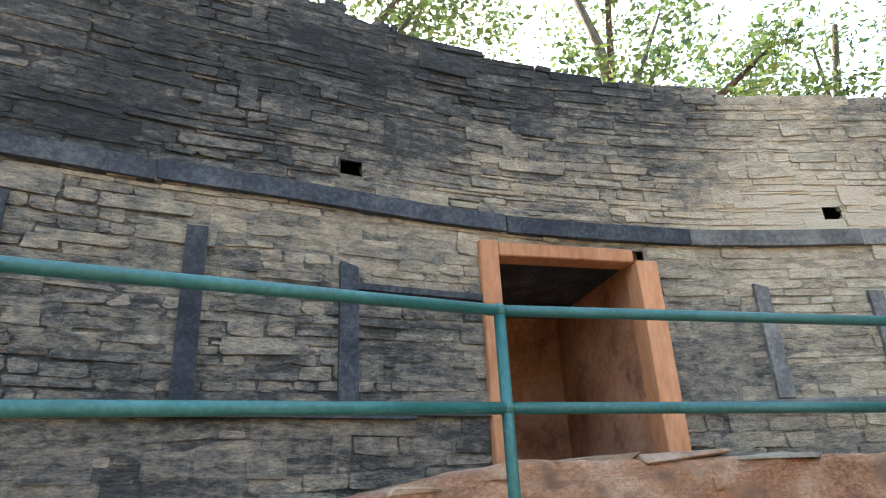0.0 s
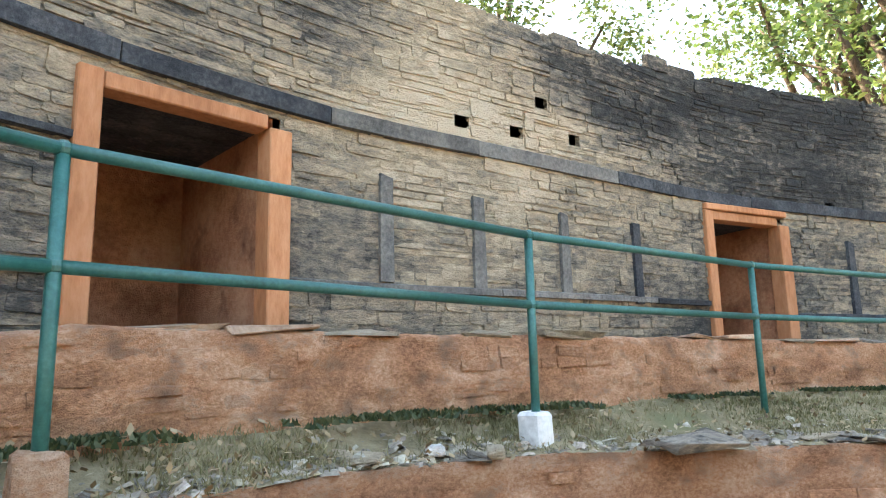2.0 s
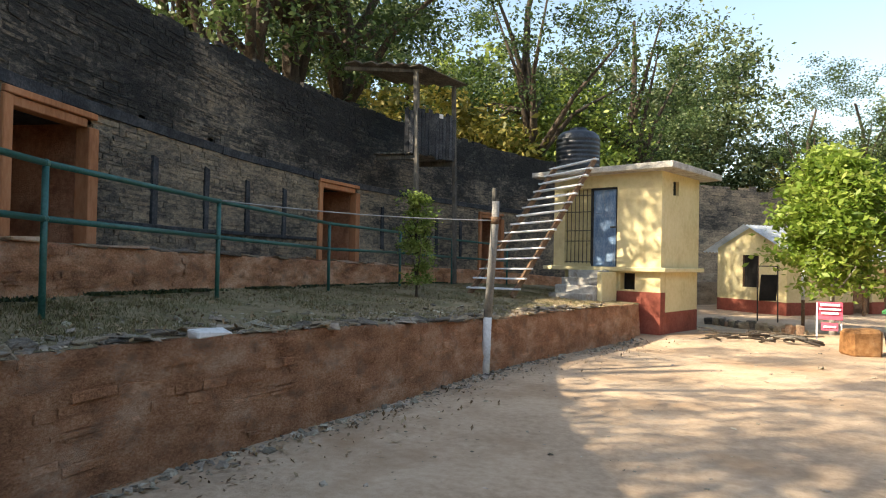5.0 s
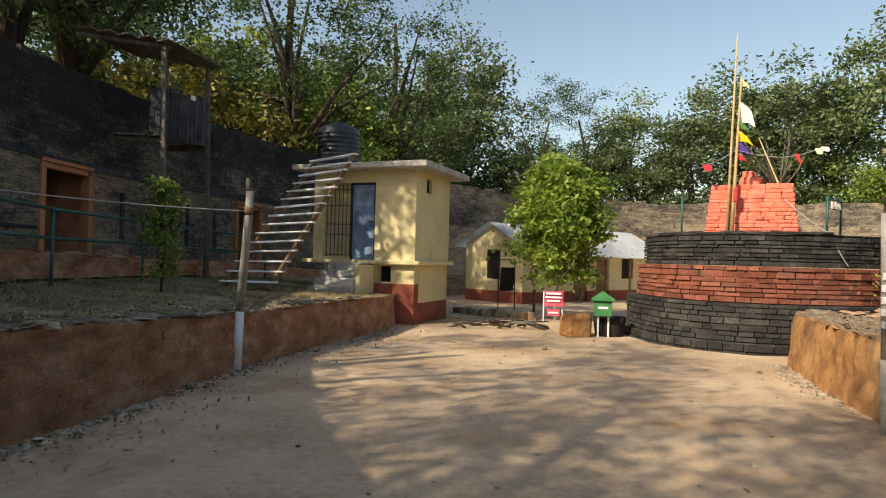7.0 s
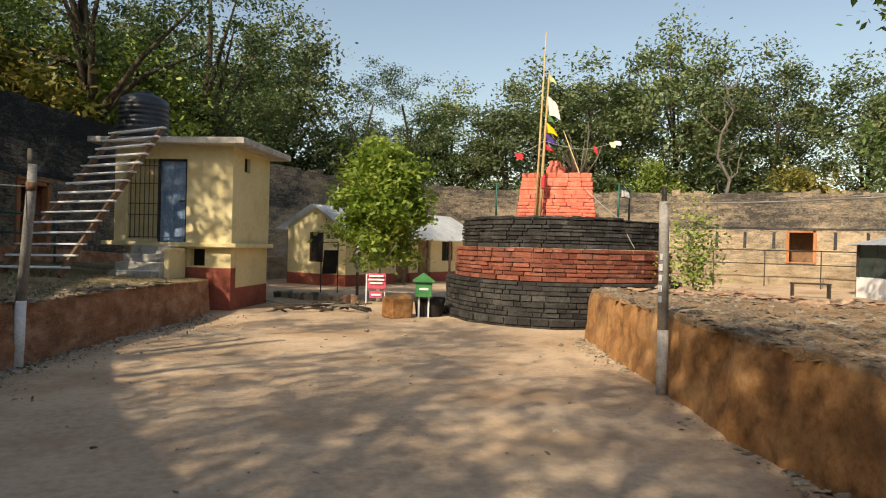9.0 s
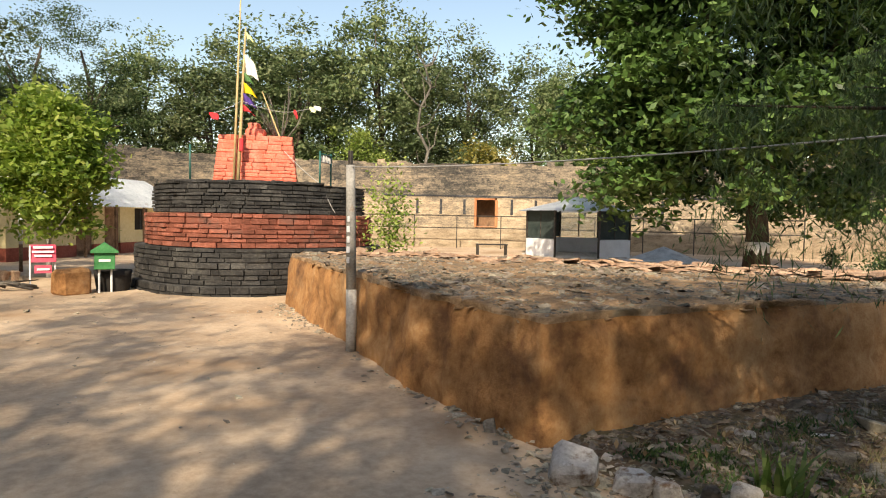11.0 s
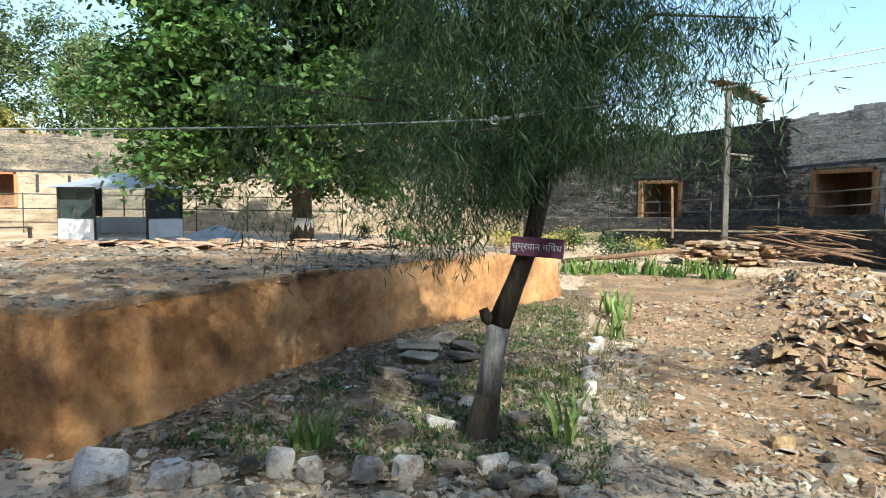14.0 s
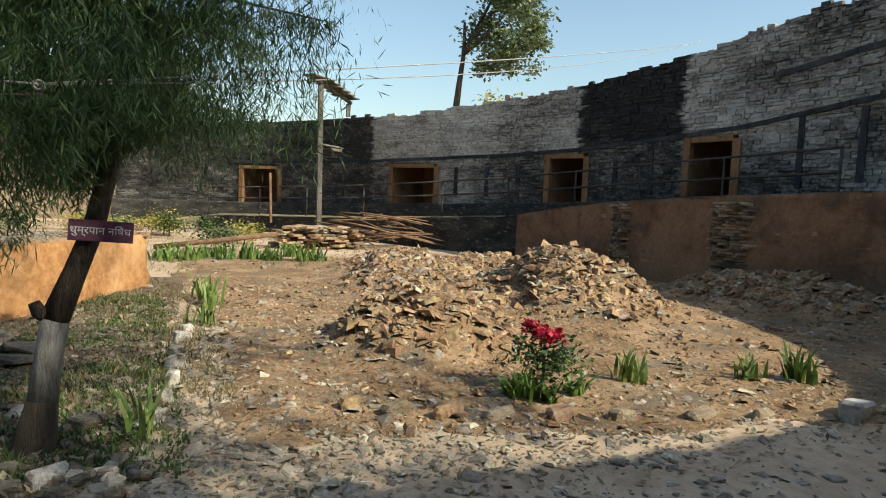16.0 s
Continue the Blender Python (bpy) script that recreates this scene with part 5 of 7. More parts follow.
block = thing("shrine_block", (7.15, 13.2, 2.2), "vermilion-painted stone block with a stepped top", "shrine", rz=-31)
rg = random.Random(8)
z = 0.0
while z < 1.0:
    h = rg.uniform(0.06, 0.12)
    s = 1.7 - 0.25 * z / 1.1
    x = -s / 2
    while x < s / 2 - 0.02:
        ln = min(rg.uniform(0.18, 0.42), s / 2 - x)
        for y in (-s / 2 + 0.11, s / 2 - 0.11):
            part("stone", box(ln, 0.24, h, pose(x + ln / 2, y + rg.uniform(-0.012, 0.012), z), 0.014, worn=0.008), MON_BRIGHT, block, local=True)
        x += ln
    y = -s / 2 + 0.22
    while y < s / 2 - 0.24:
        ln = min(rg.uniform(0.18, 0.42), s / 2 - 0.22 - y)
        if ln < 0.03:
            break
        for x in (-s / 2 + 0.12, s / 2 - 0.12):
            part("stone", box(0.24, ln, h, pose(x + rg.uniform(-0.012, 0.012), y + ln / 2, z), 0.014, worn=0.008), MON_BRIGHT, block, local=True)
        y += ln
    z += h
part("core", box(1.35, 1.35, z - 0.01), MON_BRIGHT, block, local=True)
part("crest", box(0.42, 0.5, 0.2, pose(-0.05, 0, z), 0.03, worn=0.03), MON_BRIGHT, block, local=True)
part("crest", box(0.26, 0.3, 0.14, pose(-0.08, 0, z + 0.19), 0.03, worn=0.03), MON_BRIGHT, block, local=True)

flagpole = thing("flag_pole", (6.3, 12.4, 2.2), "leaning bamboo pole with faded prayer flags", "flag pole")
fa, fb = Vector((6.32, 12.45, 2.2)), Vector((6.62, 12.75, 5.45))
part("pole", tube([fa, fa.lerp(fb, 0.3), fa.lerp(fb, 0.7), fb], [0.04, 0.034, 0.026, 0.016], 8), BAMBOO, flagpole)
fl = [("lime", 0.95, 0.2, 0.14), ("white", 0.76, 0.34, 0.4), ("green", 0.68, 0.26, 0.16), ("yellow", 0.61, 0.34, 0.2), ("purple", 0.54, 0.36, 0.2), ("red", 0.48, 0.36, 0.12)]
for c, f, w, h in fl:
    bm = bmesh.new()
    o = fa.lerp(fb, f)
    g = {}
    for i in range(7):
        for j in range(5):
            a, b = i / 6, j / 4
            g[i, j] = bm.verts.new(o + Vector((0.79, -0.4, 0)) * (w * a) * (1 - 0.25 * b) + Vector((0, 0, h * (b - 0.5) - 0.55 * w * a * a * (0.6 + 0.5 * b)))
                                   + Vector((0.4, 0.79, 0)) * 0.06 * math.sin(9 * a + 3 * b))
    for i in range(6):
        for j in range(4):
            bm.faces.new((g[i, j], g[i + 1, j], g[i + 1, j + 1], g[i, j + 1]))
    part("flag", bm, CLOTH[c], flagpole, c + " flag cloth", smooth=True)
part("ribbon", tube([fa.lerp(fb, 0.2) + Vector((0.02, -0.04, 0.02 * k)) for k in range(14)], 0.05, 6), CLOTH["red"], flagpole, "red and yellow cloth binding")
bam = thing("bamboo_pole", (6.3, 12.5, 2.2), "long thin bamboo pole standing by the red block", "pole")
part("cane", tube([(6.3, 12.6, 2.2), (6.42, 12.7, 4.2), (6.52, 12.75, 6.3)], [0.03, 0.024, 0.012], 7), BAMBOO, bam)
bam2 = thing("bamboo_pole", (7.6, 12.3, 2.2), "short bamboo cane leaning on the red block", "pole")
part("cane", tube([(7.62, 12.25, 2.2), (7.3, 12.5, 3.2), (7.0, 12.75, 4.2)], [0.022, 0.018, 0.01], 7), BAMBOO, bam2)
dry = thing("dry_shrub", (7.7, 13.1, 3.2), "leafless grey shrub behind the red block", "shrub")
rg = random.Random(4)
for k in range(16):
    a = Vector((7.65, 13.1, 3.1))
    d = Vector((rg.uniform(-0.9, 1.0), rg.uniform(-0.4, 0.4), rg.uniform(0.5, 1.4)))
    m_ = a + d * 0.5 + Vector((rg.uniform(-0.1, 0.1), 0, rg.uniform(-0.1, 0.1)))
    part("branch", tube([a, m_, a + d], [0.022, 0.014, 0.005], 5), TIMBER_GREY, dry)
bells = thing("bell_frame", (8.5, 12.9, 2.2), "green post frame with small brass bells beside the block", "bell frame")
for x, y in ((5.72, 13.4), (8.2, 12.35), (8.75, 12.75)):
    part("post", tube([(x, y, 2.15), (x, y, 3.0)], 0.022, 7), PAINT_GREEN, bells)
part("rail", tube([(8.2, 12.35, 2.95), (8.75, 12.75, 2.95)], 0.018, 7), PAINT_GREEN, bells)
for k in range(3):
    p = Vector((8.2, 12.35, 0)).lerp(Vector((8.75, 12.75, 0)), 0.25 + 0.25 * k)
    part("bell", lathe([(0.075, -0.16), (0.06, -0.1), (0.05, -0.04), (0.02, 0.0)], 10, (p.x, p.y, 2.92)), CONCRETE, bells, "pale metal bell")
wire("garland", [(7.2, 12.15, 2.9), (7.75, 11.55, 2.2), (7.95, 11.35, 1.62)], 0.008, 0.04, "pale string hanging down the mound")

line_ = [Vector((5.92, 12.7, 3.6)), Vector((6.46, 12.6, 3.9)), Vector((7.22, 12.25, 3.72)), Vector((7.87, 11.95, 3.9))]
wire("garland", [tuple(p) for p in line_], 0.006, 0.03, "thin string of cloths tied over the red block")
rg = random.Random(19)
for p, c, w, h in ((line_[0], "red", 0.2, 0.14), (line_[2].lerp(line_[3], 0.35), "red", 0.08, 0.2), (line_[2].lerp(line_[3], 0.85), "lime", 0.14, 0.12), (line_[3], "white", 0.16, 0.1)):
    t = thing("cloth", tuple(p), "faded %s cloth tied to the string" % c, "cloth", "cloths over the shrine")
    bm = bmesh.new()
    g = {(i, j): bm.verts.new((w * (i / 4 - 0.5) * (1 - 0.3 * j / 3), 0.03 * math.sin(5 * i + 2 * j) - 0.02 * j, -h * j / 3 + 0.015 * math.sin(3 * i))) for i in range(5) for j in range(4)}
    for i in range(4):
        for j in range(3):
            bm.faces.new((g[i, j], g[i + 1, j], g[i + 1, j + 1], g[i, j + 1]))
    bm.transform(Matrix.Rotation(rg.uniform(-0.9, 0.3), 4, "Z"))
    part("cloth_body", bm, CLOTH[c], t, local=True, smooth=True)


# ---- yellow shed behind the round tree ----
def shed():
    s = thing("shed", (4.04, 23.1, 0), "low cream-walled shed with a corrugated tin roof", "shed", rz=38.5)
    P = lambda n, bm, m, p=s, l="": part(n, bm, m, p, l, local=True)
    B = lambda x0, x1, y0, y1, z0, z1, bev=0.006: box(x1 - x0, y1 - y0, z1 - z0, Matrix.Translation(((x0 + x1) / 2, (y0 + y1) / 2, z0)), bev)
    L_, D = 9.0, 2.95
    for y0, y1, z0, z1 in ((0, 1.1, 0.4, 2.2), (1.1, 1.8, 0.4, 0.85), (1.1, 1.8, 1.95, 2.2), (1.8, D, 0.4, 2.2)):
        P("wall", B(0, 0.15, y0, y1, z0, z1, 0.002), CREAM)
    bm = bmesh.new()
    vs = [bm.verts.new(v) for x in (0, 0.15) for v in ((x, 0.002, 2.203), (x, D, 2.203), (x, D * 0.5, 2.9))]
    for f in ((0, 1, 2), (3, 5, 4), (0, 3, 4, 1), (1, 4, 5, 2), (2, 5, 3, 0)):
        bm.faces.new([vs[i] for i in f])
    P("gable", bm, CREAM)
    # near-black panel fills the opening in place of the shaded room
    P("window", B(0.06, 0.1, 1.1, 1.8, 0.85, 1.95, 0), DARK, l="dark window opening")
    for y in (1.1, 1.76):
        P("window_frame", B(0.0, 0.08, y, y + 0.04, 0.85, 1.95), TIMBER_BROWN)
    for x0, x1, z0, z1 in ((0.154, 3.0, 0.4, 2.0), (3.9, 4.5, 0.4, 2.0), (5.4, 6.3, 0.4, 2.0), (6.3, 7.2, 0.4, 0.9), (6.3, 7.2, 1.75, 2.0), (7.2, L_, 0.4, 2.0)):
        P("wall", B(x0, x1, 0, 0.15, z0, z1, 0.002), CREAM)
    for x in (3.0, 4.5):
        d = P("door", B(x, x + 0.9, 0.08, 0.12, 0.05, 1.98), TIMBER_BROWN, l="dark brown wooden door")
        for k in range(2):
            P("panel", B(x + 0.12, x + 0.78, 0.065, 0.082, 0.2 + 0.9 * k, 0.95 + 0.9 * k, 0.01), TIMBER_BROWN, d)
    # same near-black panel for the shade inside the long side's window
    P("window", B(6.3, 7.2, 0.06, 0.1, 0.9, 1.75, 0), DARK, l="dark window opening")
    P("mullion", B(6.73, 6.77, 0.03, 0.07, 0.9, 1.75), TIMBER)
    P("skirting", B(-0.02, 0.16, -0.02, D, -0.3, 0.42), OXIDE)
    for x0, x1 in ((0.163, 3.0), (3.9, 4.5), (5.4, L_)):
        P("skirting", B(x0, x1, -0.02, 0.14, -0.3, 0.42), OXIDE)
    P("wall", B(0.16, L_, D - 0.12, D - 0.003, -0.3, 2.2, 0.002), CREAM)
    # corrugated sheets
    for y0, z0, y1, z1 in ((-0.75, 1.78, D / 2, 2.98), (D / 2 + 0.004, 2.98, D + 0.4, 2.05)):
        bm = bmesh.new()
        n = 120
        rows = []
        for k in range(n + 1):
            x = -0.3 + (L_ + 0.5) * k / n
            w = 0.018 * math.cos(k * math.pi / 1.0)
            rows.append((bm.verts.new((x, y0, z0 + w)), bm.verts.new((x, y1, z1 + w))))
        for a, b in zip(rows, rows[1:]):
            bm.faces.new((a[0], b[0], b[1], a[1]))
        bmesh.ops.solidify(bm, geom=bm.faces[:], thickness=0.012)
        P("roof", bm, TIN, l="grey corrugated tin roof")
    for x in (2.6, 4.2, 5.9, 8.2):
        P("veranda_post", B(x, x + 0.08, -0.68, -0.6, -0.1, 1.78), TIMBER_BROWN)


shed()

board = thing("notice_board", (3.05, 20.3, 0), "dark notice board on a black stand", "notice board")
part("panel", box(0.5, 0.03, 0.75, pose(3.05, 20.3, 0.6, 8, 0, 20), 0.01), DARK, board)
for x in (-0.26, 0.26):
    part("leg", beam((3.05 + x, 20.25, 0), (3.05 + x, 20.33, 1.6), 0.035, 0.035), IRON, board)
part("rail", beam((2.79, 20.3, 1.58), (3.31, 20.3, 1.58), 0.03, 0.03), IRON, board)
wp = thing("marker_post", (3.75, 19.3, 0), "slim post painted white above", "post")
part("post", tube([(3.75, 19.3, -0.1), (3.75, 19.3, 0.7)], 0.045, 8), TIMBER_BROWN, wp)
part("post", tube([(3.75, 19.3, 0.702), (3.75, 19.3, 1.5)], 0.046, 8), WHITE_PAINT, wp)
ps = thing("pink_sign", (3.35, 14.9, 0), "pink sign on white legs before the round tree", "sign")
part("panel", box(0.46, 0.02, 0.36, pose(3.35, 14.9, 0.52, -6, 0, -10), 0.004), PINK, ps)
part("panel", box(0.3, 0.02, 0.16, pose(3.35, 14.9, 0.3, -6, 0, -10), 0.004), PINK, ps)
for x in (-0.22, 0.22):
    part("leg", beam((3.35 + x, 14.95, -0.05), (3.35 + x, 14.93, 0.86), 0.03, 0.03), WHITE_PAINT, ps)
for k, (w, z, h) in enumerate(((0.34, 0.8, 0.045), (0.38, 0.715, 0.04), (0.3, 0.63, 0.045), (0.22, 0.36, 0.04))):
    part("letter_bar", box(w, 0.006, h, pose(3.348, 14.876 + 0.0, z, -6, 0, -10), 0.001), WHITE_PAINT, ps, "white painted line")
gb = thing("donation_box", (4.1, 13.5, 0), "green metal collection box with a pitched lid on a post", "box")
part("body", box(0.36, 0.25, 0.32, pose(4.1, 13.5, 0.45, 0, 0, -15), 0.01), GREEN_BOX, gb)
bm = bmesh.new()
vs = [bm.verts.new(v) for y in (-0.18, 0.18) for v in ((-0.24, y, 0.0), (0.24, y, 0.0), (0.24, y, 0.03), (0, y, 0.2), (-0.24, y, 0.03))]
for f in ((0, 1, 2, 3, 4), (9, 8, 7, 6, 5), (0, 5, 6, 1), (1, 6, 7, 2), (2, 7, 8, 3), (3, 8, 9, 4), (4, 9, 5, 0)):
    bm.faces.new([vs[i] for i in f])
bm.transform(pose(4.1, 13.5, 0.772, 0, 0, -15))
part("lid", bm, GREEN_BOX, gb)
for x in (-0.1, 0.12):
    part("leg", beam((4.1 + x, 13.5, -0.05), (4.1 + x, 13.5, 0.45), 0.035, 0.035), WHITE_PAINT, gb)
part("letter_bar", box(0.2, 0.006, 0.05, pose(4.065, 13.37, 0.6, 0, 0, -15), 0.001), WHITE_PAINT, gb, "white painted mark")
eb = thing("earth_block", (3.55, 13.6, 0), "low ochre mud-brick block", "block")
part("body", box(0.6, 0.5, 0.5, pose(3.55, 13.6, -0.05, 0, 0, 12), 0.06, worn=0.04), MUD_OCHRE, eb)
db = thing("fire_bin", (4.35, 13.75, 0), "dark soot-black tub of ashes", "tub")
part("tub", lathe([(0.3, 0.0), (0.34, 0.3), (0.36, 0.42), (0.3, 0.42), (0.28, 0.36)], 14, (4.35, 13.85, -0.02)), DARK, db)

# ---- glazed pavilion ----
pv = thing("pavilion", (25.0, 17.2, 0), "octagonal pavilion with white parapet, dark netting and tin roof", "pavilion")
n = 8
ring8 = lambda r, z: [Vector((25.0 + r * math.cos(a), 17.2 + r * math.sin(a), z)) for a in np.linspace(0, 2 * math.pi, n, endpoint=False) + 0.2]
lo, hi = ring8(2.4, 0), ring8(2.4, 2.05)
for k in range(n):
    a, b = lo[k], lo[(k + 1) % n]
    open_ = k == 4
    if not open_:
        part("parapet", beam(a + Vector((0, 0, 0.35)), b + Vector((0, 0, 0.35)), 0.12, 0.85, 0.01), WHITE_PAINT, pv)
        part("net", beam(a.lerp(b, 0.03) + Vector((0, 0, 1.4)), b.lerp(a, 0.03) + Vector((0, 0, 1.4)), 0.01, 1.2, 0), NET if k % 2 else BLUEGLASS, pv, "dark netting")
        part("mullion", beam(a.lerp(b, 0.5) + Vector((0, 0, 0.8)), a.lerp(b, 0.5) + Vector((0, 0, 2.05)), 0.05, 0.05), IRON, pv)
    part("post", beam(a, hi[k], 0.09, 0.09), IRON, pv)
    bm = bmesh.new()
    e = ring8(2.85, 2.0)
    vs = [bm.verts.new(v) for v in (e[k], e[(k + 1) % n], Vector((25.0, 17.2, 2.68)))]
    bm.faces.new(vs)
    bmesh.ops.solidify(bm, geom=bm.faces[:], thickness=0.03)
    part("roof_panel", bm, TIN, pv)
part("floor_slab", lathe([(2.5, -0.1), (2.5, 0.06), (0.01, 0.06)], 8, (25.0, 17.2, 0)), CONCRETE, pv)
tb = thing("bench_frame", (20.3, 18.2, 0), "dark metal bench frame by the pavilion", "bench")
part("seat", box(1.3, 0.4, 0.05, pose(20.3, 18.2, 0.5, 0, 0, -35)), IRON, tb)
for x in (-0.6, 0.6):
    part("leg", box(0.06, 0.35, 0.5, pose(20.3 + x * 0.82, 18.2 - x * 0.57, 0, 0, 0, -35)), IRON, tb)

# ---- trees ----
bigt = make_tree("shade_tree", 12.0, 5.0, "deep", 115000, 0.26, 21, "broad dark-green shade tree with a red and white painted trunk", 0.34, 0.15, 230, 0.52, place=(19.7, 7.3, 0), lean=(-0.3, 0.2), dome=0.3, limbs=14)
part("trunk_band", tube([(0, 0, 0.0), (0, 0, 0.5)], [0.4, 0.345], 14), OXIDE, bigt, "red painted foot", local=True)
part("trunk_band", tube([(0, 0, 0.503), (0, 0, 1.05)], [0.342, 0.33], 14), WHITEWASH, bigt, "white painted band", local=True)
make_tree("round_tree", 4.5, 1.15, "lime", 13000, 0.17, 22, "small bright-green leafy tree with pale forked stems", 0.07, 0.17, 110, 0.23, bark=BARK_WHITE, place=(3.95, 17.2, 0))
make_tree("sapling", 1.85, 0.22, "bright", 4200, 0.07, 23, "small bushy green sapling on the terrace", 0.025, 0.05, 30, 0.1, place=(-4.1, 10.9, 0.95))


def weeping_tree():
    t = thing("weeping_tree", (4.52, 0.2, 0), "leaning weeping tree with limewashed trunk and hanging narrow leaves", "tree")
    pts = [Vector(p) for p in ((4.52, 0.23, -0.15), (4.55, 0.2, 0.03), (4.57, 0.16, 0.3), (4.57, 0.13, 0.55), (4.58, 0.1, 0.76), (4.58, 0.0, 1.03), (4.61, -0.09, 1.28), (4.68, -0.18, 1.7), (4.75, -0.28, 2.4), (4.8, -0.3, 3.2), (4.85, -0.35, 4.2))]
    part("trunk", tube(pts[:3], [0.165, 0.115, 0.08], 12), BARK, t)
    part("trunk", tube([pts[2] + Vector((0, 0, 0.002)), pts[3], pts[4]], [0.08, 0.072, 0.076], 12), BARK_WHITE, t, "limewashed trunk")
    part("trunk", tube(pts[4:], [0.077, 0.062, 0.058, 0.052, 0.045, 0.034, 0.02], 12), BARK, t)
    part("stub", tube([pts[4] - Vector((0, 0.02, 0.02)), pts[4] + Vector((-0.02, 0.08, 0.05)), pts[4] + Vector((-0.02, 0.1, 0.1))], [0.05, 0.042, 0.03], 8), BARK, t, "broken branch stub")
    rs, rg = np.random.RandomState(31), random.Random(31)
    C, Dn = [], []
    for k in range(60):
        a = pts[rg.randrange(7, 11)]
        ang_, rr = rg.uniform(0, 6.28), rg.uniform(0.2, 1.8)
        tip = a + Vector((rr * math.cos(ang_), rr * math.sin(ang_) * 0.95 + 0.28, rg.uniform(0.0, 0.8)))
        mid = a.lerp(tip, 0.5) + Vector((0, 0, 0.18))
        part("limb", tube([a, mid, tip], [0.016, 0.011, 0.005], 5), BARK, t)
        for s in range(78):
            o = a.lerp(mid, rg.uniform(0.3, 1)) if s % 3 == 0 else mid.lerp(tip, rg.uniform(0, 1.1))
            ln = rg.uniform(0.6, 2.3)
            hd = Vector((rg.uniform(-0.5, 0.5), rg.uniform(-0.5, 0.5), 0))
            for q in np.linspace(0, 1, int(ln * 28)):
                p = o + hd * (q ** 0.6) * 0.55 + Vector((0, 0, 0.12 * q - ln * q * q))
                if p.z > 1.5 + 0.5 * fnoise(p.x * 2.2, p.y * 2.2, 5) - 0.28 * max(-1.0, min(1.0, (p.y - 0.05) / 0.4)):
                    C.append(p)
    C = np.array([tuple(p) for p in C]) + rs.normal(size=(len(C), 3)) * 0.022
    link = quads_mesh("crown", leaves(C, 0.078, rs, 1.6, 0.095, 0.08) - np.array((4.52, 0.2, 0)))
    link_mesh("crown", link, LEAF["needle"], t, "hanging narrow grey-green leaves", "stuff")
    b = part("sign_board", box(0.33, 0.015, 0.12, pose(4.512, -0.13, 1.205, 0, 3, -92), 0.003), PURPLE, t, "purple board with pale Devanagari letters")
    cu = bpy.data.curves.new("letters", "FONT")
    cu.body, cu.size, cu.extrude, cu.align_x, cu.align_y = "धुम्रपान निषेध", 0.058, 0.001, "CENTER", "CENTER"
    tx = new("letters", cu)
    tx.matrix_basis = pose(4.501, -0.13, 1.265, 90, 0, -92) @ pose(0, 0, 0, 0, 0, -3)
    dg = bpy.context.evaluated_depsgraph_get()
    me = bpy.data.meshes.new_from_object(tx.evaluated_get(dg))
    m_ = tx.matrix_basis.copy()
    bpy.data.objects.remove(tx)
    me.transform(WM[t].inverted() @ m_)
    me.materials.clear()
    me.materials.append(WHITE_PAINT)
    ob = new("letters", me)
    ob.parent = b


weeping_tree()

# wood round the fort: a few kinds of tree, repeated with turn and size
WOOD = "wood round the fort"
KIND_TREES = [
    make_tree("forest_tree", 15.0, 4.4, "dusty", 16000, 0.3, 41, "tall grey-green broadleaf tree outside the fort wall", 0.28, 0.2, 120, 0.62, place=(-25, 20, -0.5), group=WOOD),
    make_tree("forest_tree", 16.0, 4.2, "dusty", 17000, 0.3, 42, "tall dusty-green broadleaf tree outside the fort wall", 0.26, 0.16, 120, 0.62, place=(3, 41, -0.5), group=WOOD),
    make_tree("forest_tree", 10.0, 3.6, "bright", 14000, 0.26, 43, "bright yellow-green tree outside the fort wall", 0.18, 0.12, 100, 0.55, place=(-3.6, 29, -0.5), group=WOOD),
    make_tree("forest_tree", 17.0, 4.4, "oak", 7000, 0.24, 44, "tall sparse oak with bare lower limbs outside the wall", 0.34, 0.4, 85, 0.6, place=(-12.5, 15, -0.5), group=WOOD),
    make_tree("forest_tree", 7.5, 3.2, "yellow", 11000, 0.28, 45, "yellowing bushy tree outside the fort wall", 0.14, 0.06, 80, 0.5, place=(-9.8, 20, -0.5), group=WOOD),
    make_tree("forest_tree", 16.0, 4.2, "oak", 9000, 0.16, 46, "tall open-crowned oak with long bare limbs outside the wall", 0.4, 0.34, 44, 0.5, place=(-21, 6.5, -0.5), group=WOOD, limbs=11, lowest=3),
    # added on the sun side, hidden by the wall, to shade the bed
    make_tree("forest_tree", 16.0, 4.2, "oak", 11500, 0.17, 47, "tall full-crowned oak added close outside the wall for shade", 0.36, 0.36, 55, 0.6, place=(-7.7, -8.2, -0.5), group=WOOD, limbs=14),
    make_tree("forest_tree", 18.0, 4.6, "oak", 12000, 0.18, 48, "tall dark oak with a thick forked trunk behind the wall", 0.38, 0.3, 75, 0.5, place=(-8.7, 16.8, -0.5), group=WOOD, limbs=9, lowest=3),
]
rg = random.Random(77)
